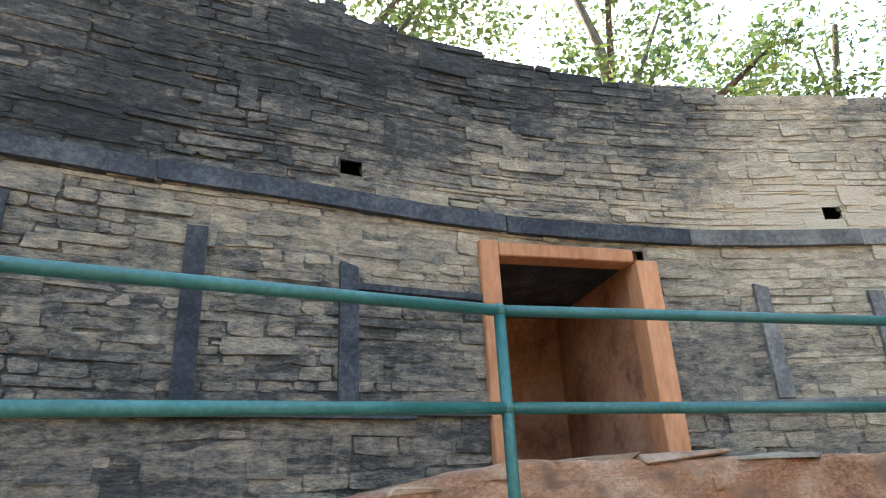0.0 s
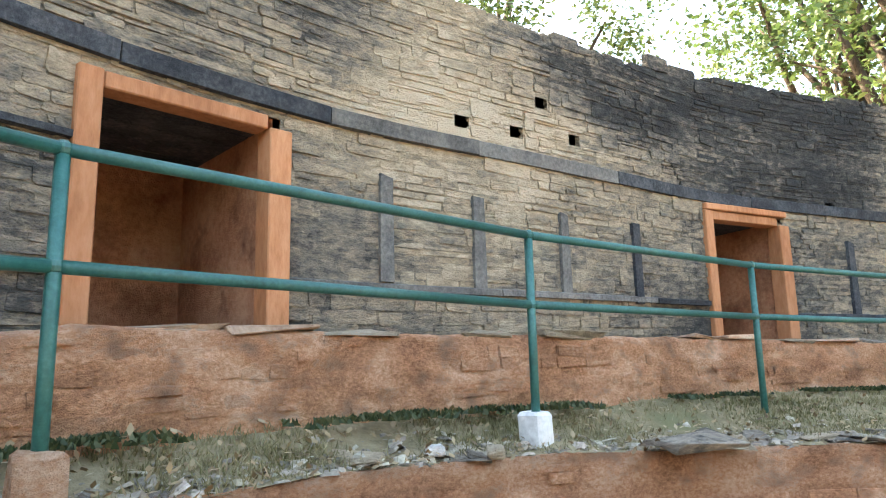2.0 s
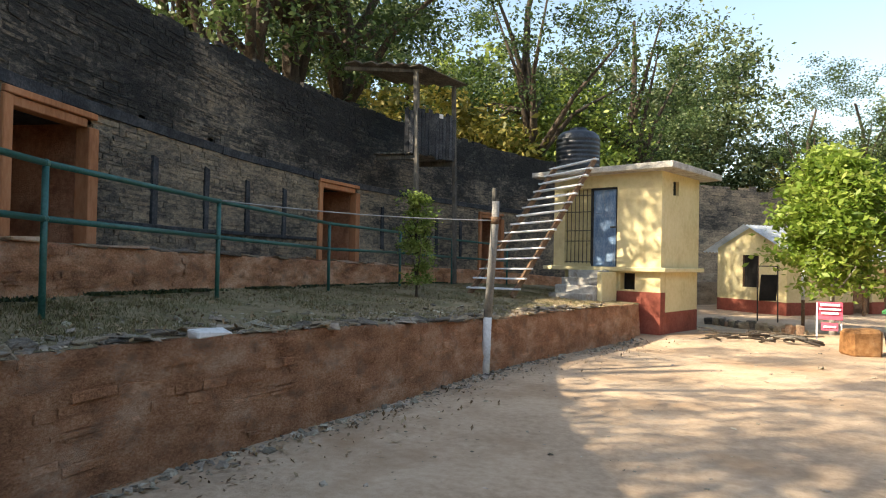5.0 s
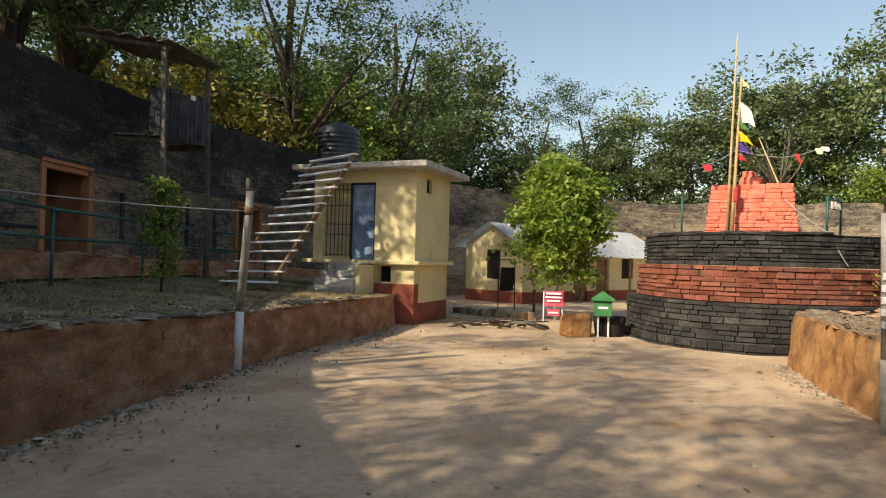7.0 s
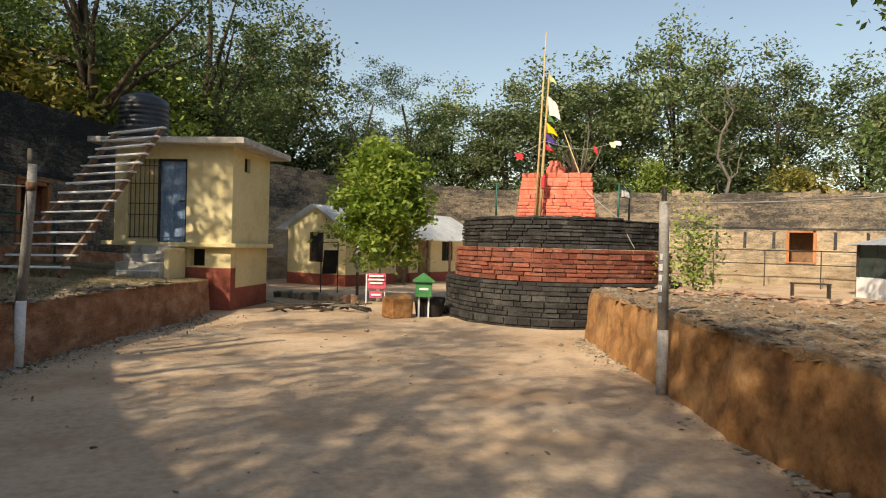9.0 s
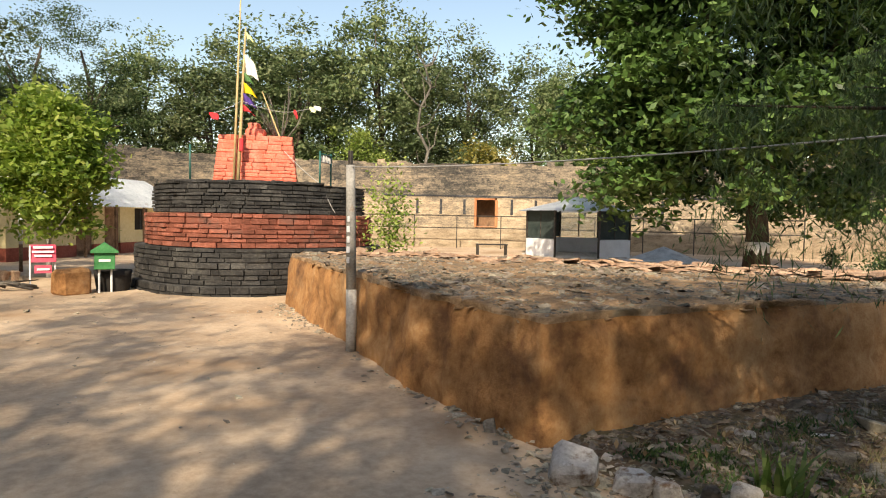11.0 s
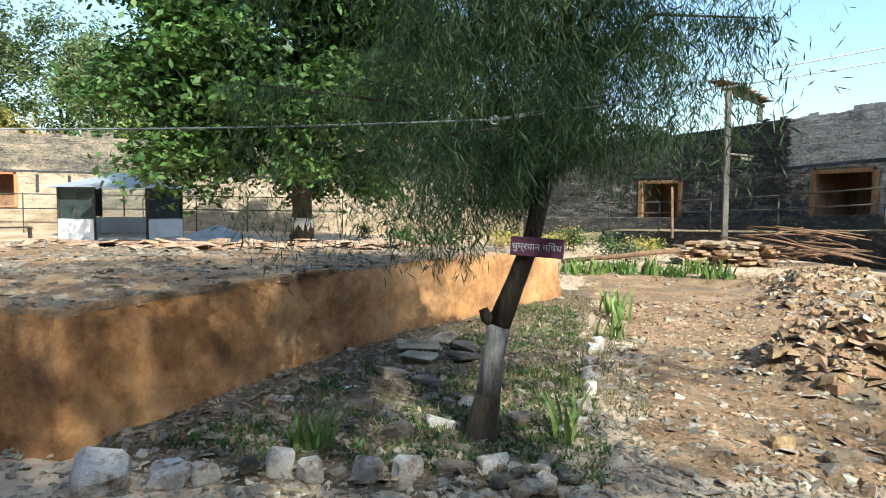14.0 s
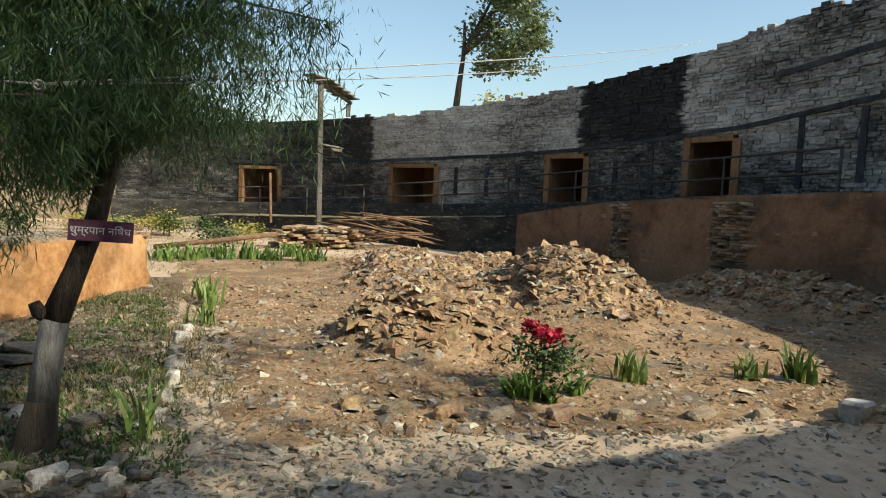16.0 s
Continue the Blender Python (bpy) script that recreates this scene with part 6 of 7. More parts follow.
for u, off, k, s in ((5.6, 14, 5, 0.7), (13.6, 12, 5, 0.75), (16.6, 10, 4, 0.6),
                     (20.5, 7, 4, 0.75), (22.4, 11, 5, 1.0), (24, 7, 4, 0.8), (27, 8, 5, 1.0), (28.5, 11, 0, 1.05), (29.5, 5, 4, 1.1), (31.5, 8, 2, 1.15), (33.0, 5, 2, 0.95),
                     (34.5, 11, 0, 1.0), (36.5, 6, 2, 0.9), (38.5, 10, 0, 0.95), (40.5, 6, 0, 0.75), (42, 10, 1, 0.78), (44, 6, 4, 0.9), (46, 9, 1, 0.7), (48.0, 6, 0, 0.62), (50, 9, 1, 0.85), (52, 6, 1, 0.8), (53.5, 10, 1, 1.0),
                     (55.5, 7, 1, 0.95), (57, 11, 0, 1.05), (58.5, 5, 2, 0.8), (60, 9, 1, 1.05), (62, 7, 0, 0.9), (64, 10, 1, 0.95), (65.5, 5, 4, 1.0), (67.5, 9, 1, 0.85), (69.5, 6, 1, 0.7), (71, 10, 0, 0.8), (73, 6, 2, 0.85),
                     (75, 9, 1, 0.85), (77.5, 6, 0, 0.8), (80, 9, 1, 0.9), (82.5, 6, 4, 1.0), (85, 9, 0, 0.85), (88, 7, 4, 1.0), (91, 8, 1, 0.7),
                     # these four are added towards the sun to dapple the yard
                     (2.4, 10, 6, 0.95), (3.9, 6.5, 6, 1.0), (5.2, 11, 6, 1.05), (127.5, 13.0, 3, 0.6)):
    x, y, nx, ny = on(u, -off - 1.5)
    m = pose(float(x), float(y), -0.6 + rg.uniform(-0.3, 0.2), 0, 0, rg.uniform(0, 360))
    c = copy_thing(KIND_TREES[k], m)
    c.scale = (s * rg.uniform(0.92, 1.1),) * 2 + (s * rg.uniform(0.95, 1.1),)
for x, y, s, r in ((-4.9, 26.2, 1.0, 40), (-1.0, 30.0, 0.9, 130), (-8.7, 14.3, 0.95, 220), (-12.5, 0.5, 0.95, 300), (-15.5, 6.5, 0.9, 75), (7.9, 38.5, 0.72, 10), (10.6, 40.0, 0.76, 200)):
    c = copy_thing(KIND_TREES[7], pose(x, y, -0.6, 0, 0, r))
    c.scale = (s, s, s)
# one more oak, added to keep the sun off the shed
c = copy_thing(KIND_TREES[6], pose(-8.6, 12.1, -0.6, 0, 0, 160))
c.scale = (0.95, 0.95, 0.95)
lone = make_tree("lone_tree", 17.5, 2.5, "dusty", 7000, 0.34, 51, "lone tall tree with a thick bare trunk beyond the wall", 0.45, 0.6, 50, 0.55, place=(39.6, -19.2, -0.9), lean=(-1.4, -3.0), bend=(-0.2, -0.4), limbs=4, lowest=6)
make_tree("forest_tree", 9.3, 2.6, "yellow", 4000, 0.3, 52, "bushy tree showing just over the wall's top", 0.15, 0.5, 40, 0.5, place=(36.5, -21.5, -0.9), group=WOOD)

bare = thing("bare_tree", (26.4, 29.6, -0.5), "pale leafless tree with twisted limbs beyond the wall", "tree")
rg = random.Random(23)
spine = [Vector((0.35 * math.sin(1.7 * k) * k / 5, 0.2 * math.sin(2.3 * k), 11.5 * k / 9 - 0.2)) for k in range(10)]
part("trunk", tube(spine, [0.17 - 0.014 * k for k in range(10)], 8), TIMBER_GREY, bare, local=True)
for k in range(14):
    a = spine[rg.randrange(4, 10)]
    d = Vector((rg.uniform(-1.6, 1.6), rg.uniform(-0.8, 0.8), rg.uniform(0.4, 2.0)))
    part("limb", tube([a, a + d * 0.4 + Vector((0.2, 0, -0.15)), a + d * 0.75, a + d + Vector((rg.uniform(-0.4, 0.4), 0, 0.3))], [0.06, 0.045, 0.03, 0.012], 6), TIMBER_GREY, bare, local=True)

# ---- loose stones, rubble, plants, litter ----
def scatter_mesh(name, spots, sizes, mat, parent, flat=0.45, seed=0, label="", tilt=0.25):
    """Many small angular stones, each of eight corners, in one mesh."""
    rs = np.random.RandomState(seed)
    n = len(spots)
    base = np.array([(-1, -1, 0), (1, -1, 0), (1, 1, 0), (-1, 1, 0), (-0.7, -0.7, 1), (0.7, -0.7, 1), (0.7, 0.7, 1), (-0.7, 0.7, 1)], float) * 0.5
    V = base[None] * (1 + rs.uniform(-0.35, 0.35, (n, 8, 3)))
    sx = np.asarray(sizes)[:, None] * np.stack([rs.uniform(0.7, 1.5, n), rs.uniform(0.6, 1.1, n), flat * rs.uniform(0.4, 1.4, n)], 1)
    V = V * sx[:, None, :]
    a, b, c = rs.uniform(0, 6.28, n), rs.normal(0, tilt, n), rs.normal(0, tilt, n)
    ca, sa = np.cos(a), np.sin(a)
    x, y, z = V[..., 0], V[..., 1], V[..., 2]
    z2 = z + x * np.sin(b)[:, None] + y * np.sin(c)[:, None]
    V = np.stack([x * ca[:, None] - y * sa[:, None], x * sa[:, None] + y * ca[:, None], z2], -1) + np.asarray(spots)[:, None, :]
    q = np.array([(4, 5, 6, 7), (0, 1, 5, 4), (1, 2, 6, 5), (2, 3, 7, 6), (3, 0, 4, 7)])
    F = (np.arange(n)[:, None, None] * 8 + q[None]).reshape(-1, 4)
    return raw(name, V.reshape(-1, 3), F.tolist(), mat, parent, label, "stuff")


def heap_z(x, y):
    """Height of the spoil: two heaps and a low spread of rubble."""
    g = lambda cx, cy, rx, ry, h: h * math.exp(-(((x - cx) / rx) ** 2 + ((y - cy) / ry) ** 2) ** 1.4)
    z = (g(8.3, -6.45, 1.15, 0.95, 0.72) + g(9.0, -5.6, 1.2, 0.8, 0.36) + g(7.3, -5.5, 0.9, 0.7, 0.18) + g(6.5, -2.75, 0.75, 0.65, 0.44) + g(6.5, -3.5, 0.7, 0.6, 0.28) + g(7.9, -4.0, 1.1, 0.7, 0.26)
         + g(8.0, -9.6, 1.6, 0.75, 0.4) + g(5.8, -9.7, 1.8, 0.75, 0.4) + g(12.3, -5.1, 1.7, 1.0, 0.44) + g(10.3, -4.2, 1.3, 0.8, 0.28) + g(12.8, -7.5, 2.0, 1.2, 0.3))
    rough = min(1.0, max(0.0, z * 4))
    return ground_z(x, y) + z + rough * (0.12 * fnoise(x, y, 0, 2.2) + 0.07 * fnoise(x, y, 1, 5.5))


hx, hy = np.arange(3.0, 16.0, 0.1), np.arange(-10.6, -0.6, 0.1)
bedge = lambda x, y: min(x - 3.3 - 0.28 * (y + 5.0), 15.5 - x, y + 10.5, -1.0 - y) + 0.35 * fnoise(x, y, 6, 0.9) + 0.25 * fnoise(x, y, 2, 3.0)
V = [(x, y, heap_z(x, y) + max(-0.12, min(0.012, 0.1 * bedge(x, y)))) for y in hy for x in hx]
F = [(j * len(hx) + i, j * len(hx) + i + 1, (j + 1) * len(hx) + i + 1, (j + 1) * len(hx) + i) for j in range(len(hy) - 1) for i in range(len(hx) - 1)]
spoil = thing("spoil_heap", (8, -5, 0), "heaps of dug-out earth and broken stone", "rubble", kind="stuff")
raw("heap_body", V, F, RUBBLE_EARTH, spoil, kind="stuff", smooth=True)
rs = np.random.RandomState(5)
sp, sz = [], []
while len(sp) < 30000:
    x, y = rs.uniform(4.2, 15.5), rs.uniform(-10.2, -1.0)
    h = heap_z(x, y) - ground_z(x, y)
    if rs.uniform() < 0.08 + 1.7 * h:
        sp.append((x, y, heap_z(x, y) - 0.01))
        sz.append(min(0.17, 0.02 + rs.exponential(0.034)) if h > 0.1 else min(0.14, 0.014 + rs.exponential(0.022)))
for k, (mat, lab) in enumerate(((RUBBLE_STONE, "broken brown stones"), (RUBBLE_STONE, "broken brown stones"), (CHIP, "broken grey slates"))):
    scatter_mesh("rubble", sp[k::3], sz[k::3], mat, spoil, (0.8, 0.65, 0.45)[k], 6 + k, lab, tilt=0.28)

sp, sz = [], []
for _ in range(30000):
    x, y = rs.uniform(3.2, 11), rs.uniform(-9.0, -0.9)
    if bedge(x, y) > 0.02 and fnoise(x, y, 4, 0.8) + rs.uniform(-0.5, 0.7) > 0:
        sp.append((x, y, heap_z(x, y) + 0.004))
        sz.append(min(0.1, 0.01 + rs.exponential(0.016)))
scatter_mesh("rubble", sp, sz, RUBBLE_STONE, spoil, 0.5, 16, "small brown stones strewn round the heaps", tilt=0.3)
def bed_top(x, y):
    d = min(y + 0.32 + 0.09 * (x - 4.5), 0.8 * (x - 3.72 - 0.12 * (1.0 - y) * (y < 1.0)), 12.4 - x) + 0.12 * fnoise(x, y, 6, 1.6)
    return ground_z(x, y) + max(-0.15, min(0.035, 0.12 * d)) + 0.012 * fnoise(x, y, 9, 4)


# chips over the beds and the path to the wall
sp, sz = [], []
while len(sp) < 32000:
    x, y = rs.uniform(2.4, 12), rs.uniform(-8.5, 2.6)
    if x < 3.4 + 0.5 * fnoise(y, 0, 0, 0.8) and rs.uniform() < 0.75:
        continue
    d = math.hypot(x - 3.5, y)
    if rs.uniform() < math.exp(-d / 4.5):
        sp.append((x, y, heap_z(x, y) + 0.002 if y < -0.7 else max(ground_z(x, y), bed_top(x, y)) + 0.002))
        sz.append(min(0.13, 0.01 + rs.exponential(0.017)))
chips = thing("stone_chips", (5, -1, 0), "grey slate chips strewn over the earth", "gravel", kind="stuff")
in_bed = [q[1] > -0.3 - 0.09 * (q[0] - 4.5) and q[0] > 3.95 for q in sp]
scatter_mesh("chips", [q for q, k in zip(sp, in_bed) if not k], [q for q, k in zip(sz, in_bed) if not k], CHIP, chips, 0.35, 7)
# chips inside the bed take the darker slate
scatter_mesh("chips", [q for q, k in zip(sp, in_bed) if k], [q for q, k in zip(sz, in_bed) if k], SLATE_DIM, chips, 0.35, 27)
bed = thing("planting_bed", (6, 0.8, 0), "dark weedy soil of the planting bed beside the plot", "planting bed", kind="structure")
bx, by = np.arange(3.5, 12.6, 0.1), np.arange(-1.3, 3.0, 0.1)
raw("bed_soil", [(x, y, bed_top(x, y)) for y in by for x in bx], [(j * len(bx) + i, j * len(bx) + i + 1, (j + 1) * len(bx) + i + 1, (j + 1) * len(bx) + i) for j in range(len(by) - 1) for i in range(len(bx) - 1)], BED_SOIL, bed, smooth=True)
# pebbles and twigs on the yard, at the foot of the tier and on the terrace
sp, sz = [], []
for _ in range(900):
    x, y = rs.uniform(-3.5, 6), rs.uniform(0.5, 16)
    sp.append((x, y, ground_z(x, y)))
    sz.append(0.008 + rs.exponential(0.01))
for _ in range(1500):
    u = rs.uniform(0.5, 20)
    x, y, z = edge_at(EDGE, u)
    o = abs(rs.normal(0, 0.16))
    w = at(u, 0.45, 0)
    d = Vector((x - w.x, y - w.y, 0)).normalized()
    sp.append((x + d.x * (o + 0.05), y + d.y * (o + 0.05), ground_z(x, y)))
    sz.append(0.015 + rs.exponential(0.018))
for k in range(900):
    t_ = rs.uniform(0, 1)
    a, b = Vector((3.88, 2.68, 0)), Vector((6.1, 10.1, 0))
    p = a.lerp(b, t_)
    sp.append((p.x - abs(rs.normal(0, 0.2)) - 0.05, p.y, 0.0))
    sz.append(0.012 + rs.exponential(0.014))
scatter_mesh("pebbles", sp, sz, CHIP, chips, 0.5, 8)
# rubble skin on the raised plot
sp, sz = [], []
while len(sp) < 17000:
    k, f = rs.randint(len(PO)), rs.uniform(0, 1) ** 0.5 * 0.955
    q = PC + (PO[k] - PC) * f
    if rs.uniform() < 0.25 + 0.75 * max(0, fnoise(q[0], q[1], 8, 0.7) + 0.3):
        sp.append((q[0], q[1], plot_z(*q) - 0.005))
        sz.append(min(0.11, 0.014 + rs.exponential(0.018)))
# tree shade over the plot is painted in through this darker slate
scatter_mesh("rubble", sp, sz, SLATE_DIM, plot, 0.4, 9, "flat slate rubble", tilt=0.25)
sp, sz = [], []
for _ in range(1500):
    k, f = rs.randint(len(PO)), 1 - abs(rs.normal(0, 0.022))
    q = PC + (PO[k] - PC) * (f - 0.03)
    sp.append((q[0], q[1], 0.84 - 0.014 * max(0.0, q[0] - 5.0) - max(0.0, f - 0.985) * 1.5 + rs.uniform(-0.02, 0.02)))
    sz.append(min(0.09, 0.02 + rs.exponential(0.02)))
scatter_mesh("clods", sp, sz, RUBBLE_EARTH, plot, 0.45, 19, "crumbling earth clods along the rim", tilt=0.3)
sp, sz = [], []
for _ in range(650):
    a = rs.uniform(0, 1)
    p = Vector((7.6, 10.2)).lerp(Vector((11.3, 2.0)), a)
    sp.append((p.x + rs.normal(0, 0.35), p.y + rs.normal(0, 0.25), 0.8 + abs(rs.normal(0, 0.04))))
    sz.append(rs.uniform(0.06, 0.28))
scatter_mesh("rubble", sp, sz, STONE_RED, plot, 0.22, 10, "tumbled flat brown stones at the back edge", tilt=0.12)

sp, sz = [], []
sec0 = terrace_section(EDGE)
for _ in range(2600):
    u, k = rs.uniform(2.5, 18), min(0.95, abs(rs.normal(0, 0.22)))
    s_ = sec0(u)
    p = s_[min(8, int(k * 8))].lerp(s_[min(8, int(k * 8) + 1)], k * 8 - int(k * 8))
    sp.append((p.x, p.y, p.z))
    sz.append(min(0.12, 0.012 + rs.exponential(0.02)))
scatter_mesh("pebbles", sp, sz, CHIP, chips, 0.4, 18)

# flat slabs along the terrace edge and on the bench
rg = random.Random(12)


def slab(name, p, size, mat, label, rz, tilt=4.0, group=""):
    t = thing(name, p, label, "stone", group, rz=rz)
    b = box(size[0], size[1], size[2], pose(0, 0, 0, rg.uniform(-tilt, tilt), rg.uniform(-tilt, tilt), 0), min(0.012, size[2] / 3), worn=0.18 * min(size[1], 0.2))
    part("stone_body", b, mat, t, local=True)
    return t


for k in range(90):
    u = rg.uniform(5.0, 14) if k % 3 else rg.uniform(9, 20)
    x, y, z = edge_at(EDGE, u)
    w = at(u, 0.45, z)
    d = Vector((w.x - x, w.y - y, 0)).normalized()
    o = rg.uniform(0.02, 0.3)
    slab("edge_slab", (x + d.x * o, y + d.y * o, z + 0.005 + 0.03 * o), (rg.uniform(0.12, 0.36), rg.uniform(0.1, 0.24), rg.uniform(0.015, 0.035)), rg.choice([CHIP, STONE_GREY, STONE_GREY, STONE_TAN]),
         "thin grey slate slab lying on the terrace edge", rg.uniform(0, 360), 5, "slabs on the terrace edge")
u = -1.0
while u < 20:
    ln = rg.uniform(0.25, 0.7)
    if rg.random() < 0.75:
        x, y, nx, ny = on(u + ln / 2, 0.36)
        slab("bench_slab", (float(x), float(y), float(BENCH(u)) + 0.022), (ln * 0.95, rg.uniform(0.22, 0.36), 0.03), rg.choice([STONE_GREY, STONE_TAN, STONE_RED]),
             "flat capping slab on the mud bench", math.degrees(math.atan2(float(-nx), float(ny))), 2, "slabs on the bench")
    u += ln
slab("edge_slab", (-3.2, 4.06, 1.0), (0.28, 0.15, 0.03), WHITEWASH, "white flat slab lying on the terrace edge", 70, 3, "slabs on the terrace edge")
slab("edge_slab", (-3.5, 2.36, 1.03), (0.5, 0.3, 0.03), STONE_GREY, "broad grey slate slab lying on the terrace edge", 95, 1, "slabs on the terrace edge")
for p, s, m in (((-3.35, 1.05, 1.06), (0.13, 0.09, 0.06), STONE_TAN), ((-3.6, 2.25, 1.0), (0.12, 0.09, 0.05), STONE_TAN), ((-3.45, 0.75, 1.08), (0.1, 0.07, 0.05), STONE_PALE)):
    slab("loose_stone", p, s, m, "pale loose stone on the terrace", rg.uniform(0, 360), 10)

# stones that edge the planting bed
for i, (x, y, sx, sy, h) in enumerate(((3.5, 2.12, 0.42, 0.3, 0.27), (3.62, 1.82, 0.3, 0.22, 0.2), (3.68, 1.62, 0.2, 0.16, 0.16), (3.8, 1.44, 0.16, 0.14, 0.17), (3.84, 1.28, 0.22, 0.16, 0.18), (3.8, 1.06, 0.18, 0.16, 0.2),
                                       (3.84, 0.92, 0.16, 0.14, 0.12), (3.86, 0.76, 0.24, 0.16, 0.2), (3.95, 0.55, 0.26, 0.16, 0.19), (4.05, 0.3, 0.34, 0.16, 0.1), (4.1, 0.08, 0.28, 0.16, 0.14), (4.05, -0.18, 0.14, 0.12, 0.12),
                                       (4.5, 0.72, 0.24, 0.2, 0.22), (4.7, 0.5, 0.24, 0.18, 0.14), (5.05, 1.75, 0.22, 0.16, 0.13), (5.4, 1.35, 0.26, 0.16, 0.1), (5.35, 1.1, 0.26, 0.16, 0.08), (6.9, 1.0, 0.5, 0.3, 0.12), (6.6, 0.75, 0.42, 0.2, 0.12),
                                       (4.9, -0.45, 0.16, 0.12, 0.14), (5.3, -0.5, 0.18, 0.12, 0.16), (5.75, -0.55, 0.16, 0.12, 0.18), (6.2, -0.6, 0.2, 0.14, 0.2), (6.8, -0.65, 0.18, 0.14, 0.14), (7.3, -0.72, 0.2, 0.14, 0.16), (7.8, -0.8, 0.2, 0.14, 0.12))):
    t = thing("edging_stone", (x, y, 0), "rough whitish stone edging the planting bed" if i % 3 else "rough reddish-white stone edging the planting bed", "stone", "edging stones", rz=rg.uniform(-20, 20) - 60)
    sx, sy, h = 0.66 * sx, 0.7 * sy, 0.66 * h
    part("stone_body", box(sx, sy, h * 1.15, pose(0, 0, -0.03, rg.uniform(-9, 9), rg.uniform(-9, 9), 0), 0.2 * min(sx, sy, h), worn=0.3 * min(sx, sy, h)), ROCK_WHITE if i not in (9, 12, 16, 18, 3, 6) else STONE_GREY, t, local=True)
for x, y, ln, c in ((4.82, -1.72, 0.2, 0), (4.6, -2.0, 0.24, 1), (4.45, -2.35, 0.3, 0), (4.3, -2.7, 0.34, 1), (4.15, -3.1, 0.3, 2), (4.0, -3.5, 0.3, 1), (3.8, -4.1, 0.3, 3), (3.65, -4.55, 0.32, 3), (3.42, -5.25, 0.46, 4)):
    t = thing("edging_block", (x, y, 0), "squared weathered block edging the rubble bed" if c != 4 else "large pale concrete block edging the bed", "block", "edging blocks", rz=-70 + rg.uniform(-10, 10))
    part("block_body", box(ln * rg.uniform(0.75, 1.1), rg.uniform(0.11, 0.16), 0.17 if c != 4 else 0.26, pose(0, 0, -0.1, rg.uniform(-9, 9), rg.uniform(-9, 9), 0), 0.03, worn=0.035), (RUBBLE_STONE, STONE_TAN, STONE_RED, STONE_TAN, CONCRETE)[c], t, local=True)

# stacked stone pile, mud-wall stone piers, sticks
pile = thing("stone_stack", (18.8, -4.9, 0), "stack of flat reddish building stones", "stone stack")
for k in range(150):
    z = 0.07 * (k // 17)
    part("stone", box(rg.uniform(0.2, 0.45), rg.uniform(0.2, 0.35), 0.065, pose(18.4 + rg.uniform(-0.4, 0.4), -4.9 + rg.uniform(-1.2, 1.2) * (1 - 0.25 * z), z, rg.uniform(-4, 4), rg.uniform(-4, 4), rg.uniform(0, 180)), 0.008, worn=0.012), rg.choice([RUBBLE_STONE, STONE_RED, STONE_TAN]), pile)
pile2 = thing("stone_stack", (19.5, 0.3, 0), "low heap of flat building stones by the plot", "stone stack")
for k in range(60):
    part("stone", box(rg.uniform(0.2, 0.45), rg.uniform(0.2, 0.35), 0.07, pose(19.5 + rg.uniform(-0.4, 0.4), 0.3 + rg.uniform(-0.7, 0.7), 0.07 * (k // 11), rg.uniform(-4, 4), rg.uniform(-4, 4), rg.uniform(0, 180)), 0.008, worn=0.012), RUBBLE_STONE, pile2)
sticks = thing("brushwood", (18.5, -7.2, 0.3), "pile of dry sticks and poles", "brushwood")
for k in range(34):
    a = Vector((18.5 + rg.uniform(-0.8, 0.8), -7.0 + rg.uniform(-1.2, 1.2), 0.25 + rg.uniform(0, 0.7)))
    d = Vector((rg.uniform(-0.5, 0.5), rg.uniform(-1.2, -0.4), rg.uniform(-0.25, 0.25)))
    part("stick", tube([a - d, a + Vector((0, 0, 0.04)), a + d], [0.03, 0.024, 0.012], 5), TIMBER_BROWN, sticks)
logs = thing("log", (16.5, -1.8, 0.0), "long pole lying on the earth", "log")
part("pole_body", tube([(17.0, -0.6, 0.12), (16.8, -2.0, 0.3), (16.6, -3.4, 0.5)], 0.06, 8), TIMBER_BROWN, logs)
for u0, u1 in ((114.5, 115.0), (117.6, 118.4)):
    t = thing("stone_pier", (*edge_at(EDGE2, u0)[:2], 0), "exposed flat-stone pier in the mud-faced wall", "wall pier", kind="structure")
    for k in range(28):
        z = 0.1 + k * 0.058
        u = u0 + rg.uniform(-0.08, 0.08)
        while u < u1 + rg.uniform(-0.1, 0.1):
            ln = rg.uniform(0.14, 0.34)
            x, y, zt = edge_at(EDGE2, u + ln / 2)
            if z + 0.05 < zt:
                w = at(u, 0.45, 0)
                d = Vector((x - w.x, y - w.y, 0)).normalized()
                part("stone", box(ln, 0.16, 0.052, pose(x + d.x * 0.03, y + d.y * 0.03, z, rg.uniform(-3, 3), rg.uniform(-3, 3), math.degrees(math.atan2(d.y, d.x)) + 90 + rg.uniform(-8, 8)), 0.008, worn=0.01), rg.choice([STONE_TAN, STONE_GREY, STONE_RED]), t)
            u += ln
gh = thing("gravel_heap", (24.3, 12.6, 0), "small heap of pale gravel", "gravel heap", kind="stuff")
V = [(24.3 + r * math.cos(a), 12.6 + r * math.sin(a), 0.62 * (1 - r / 1.7) ** 1.1 + 0.03 * fnoise(r * 3, a * 2)) for r in np.linspace(0.02, 1.7, 9) for a in np.linspace(0, 6.2832, 28, endpoint=False)]
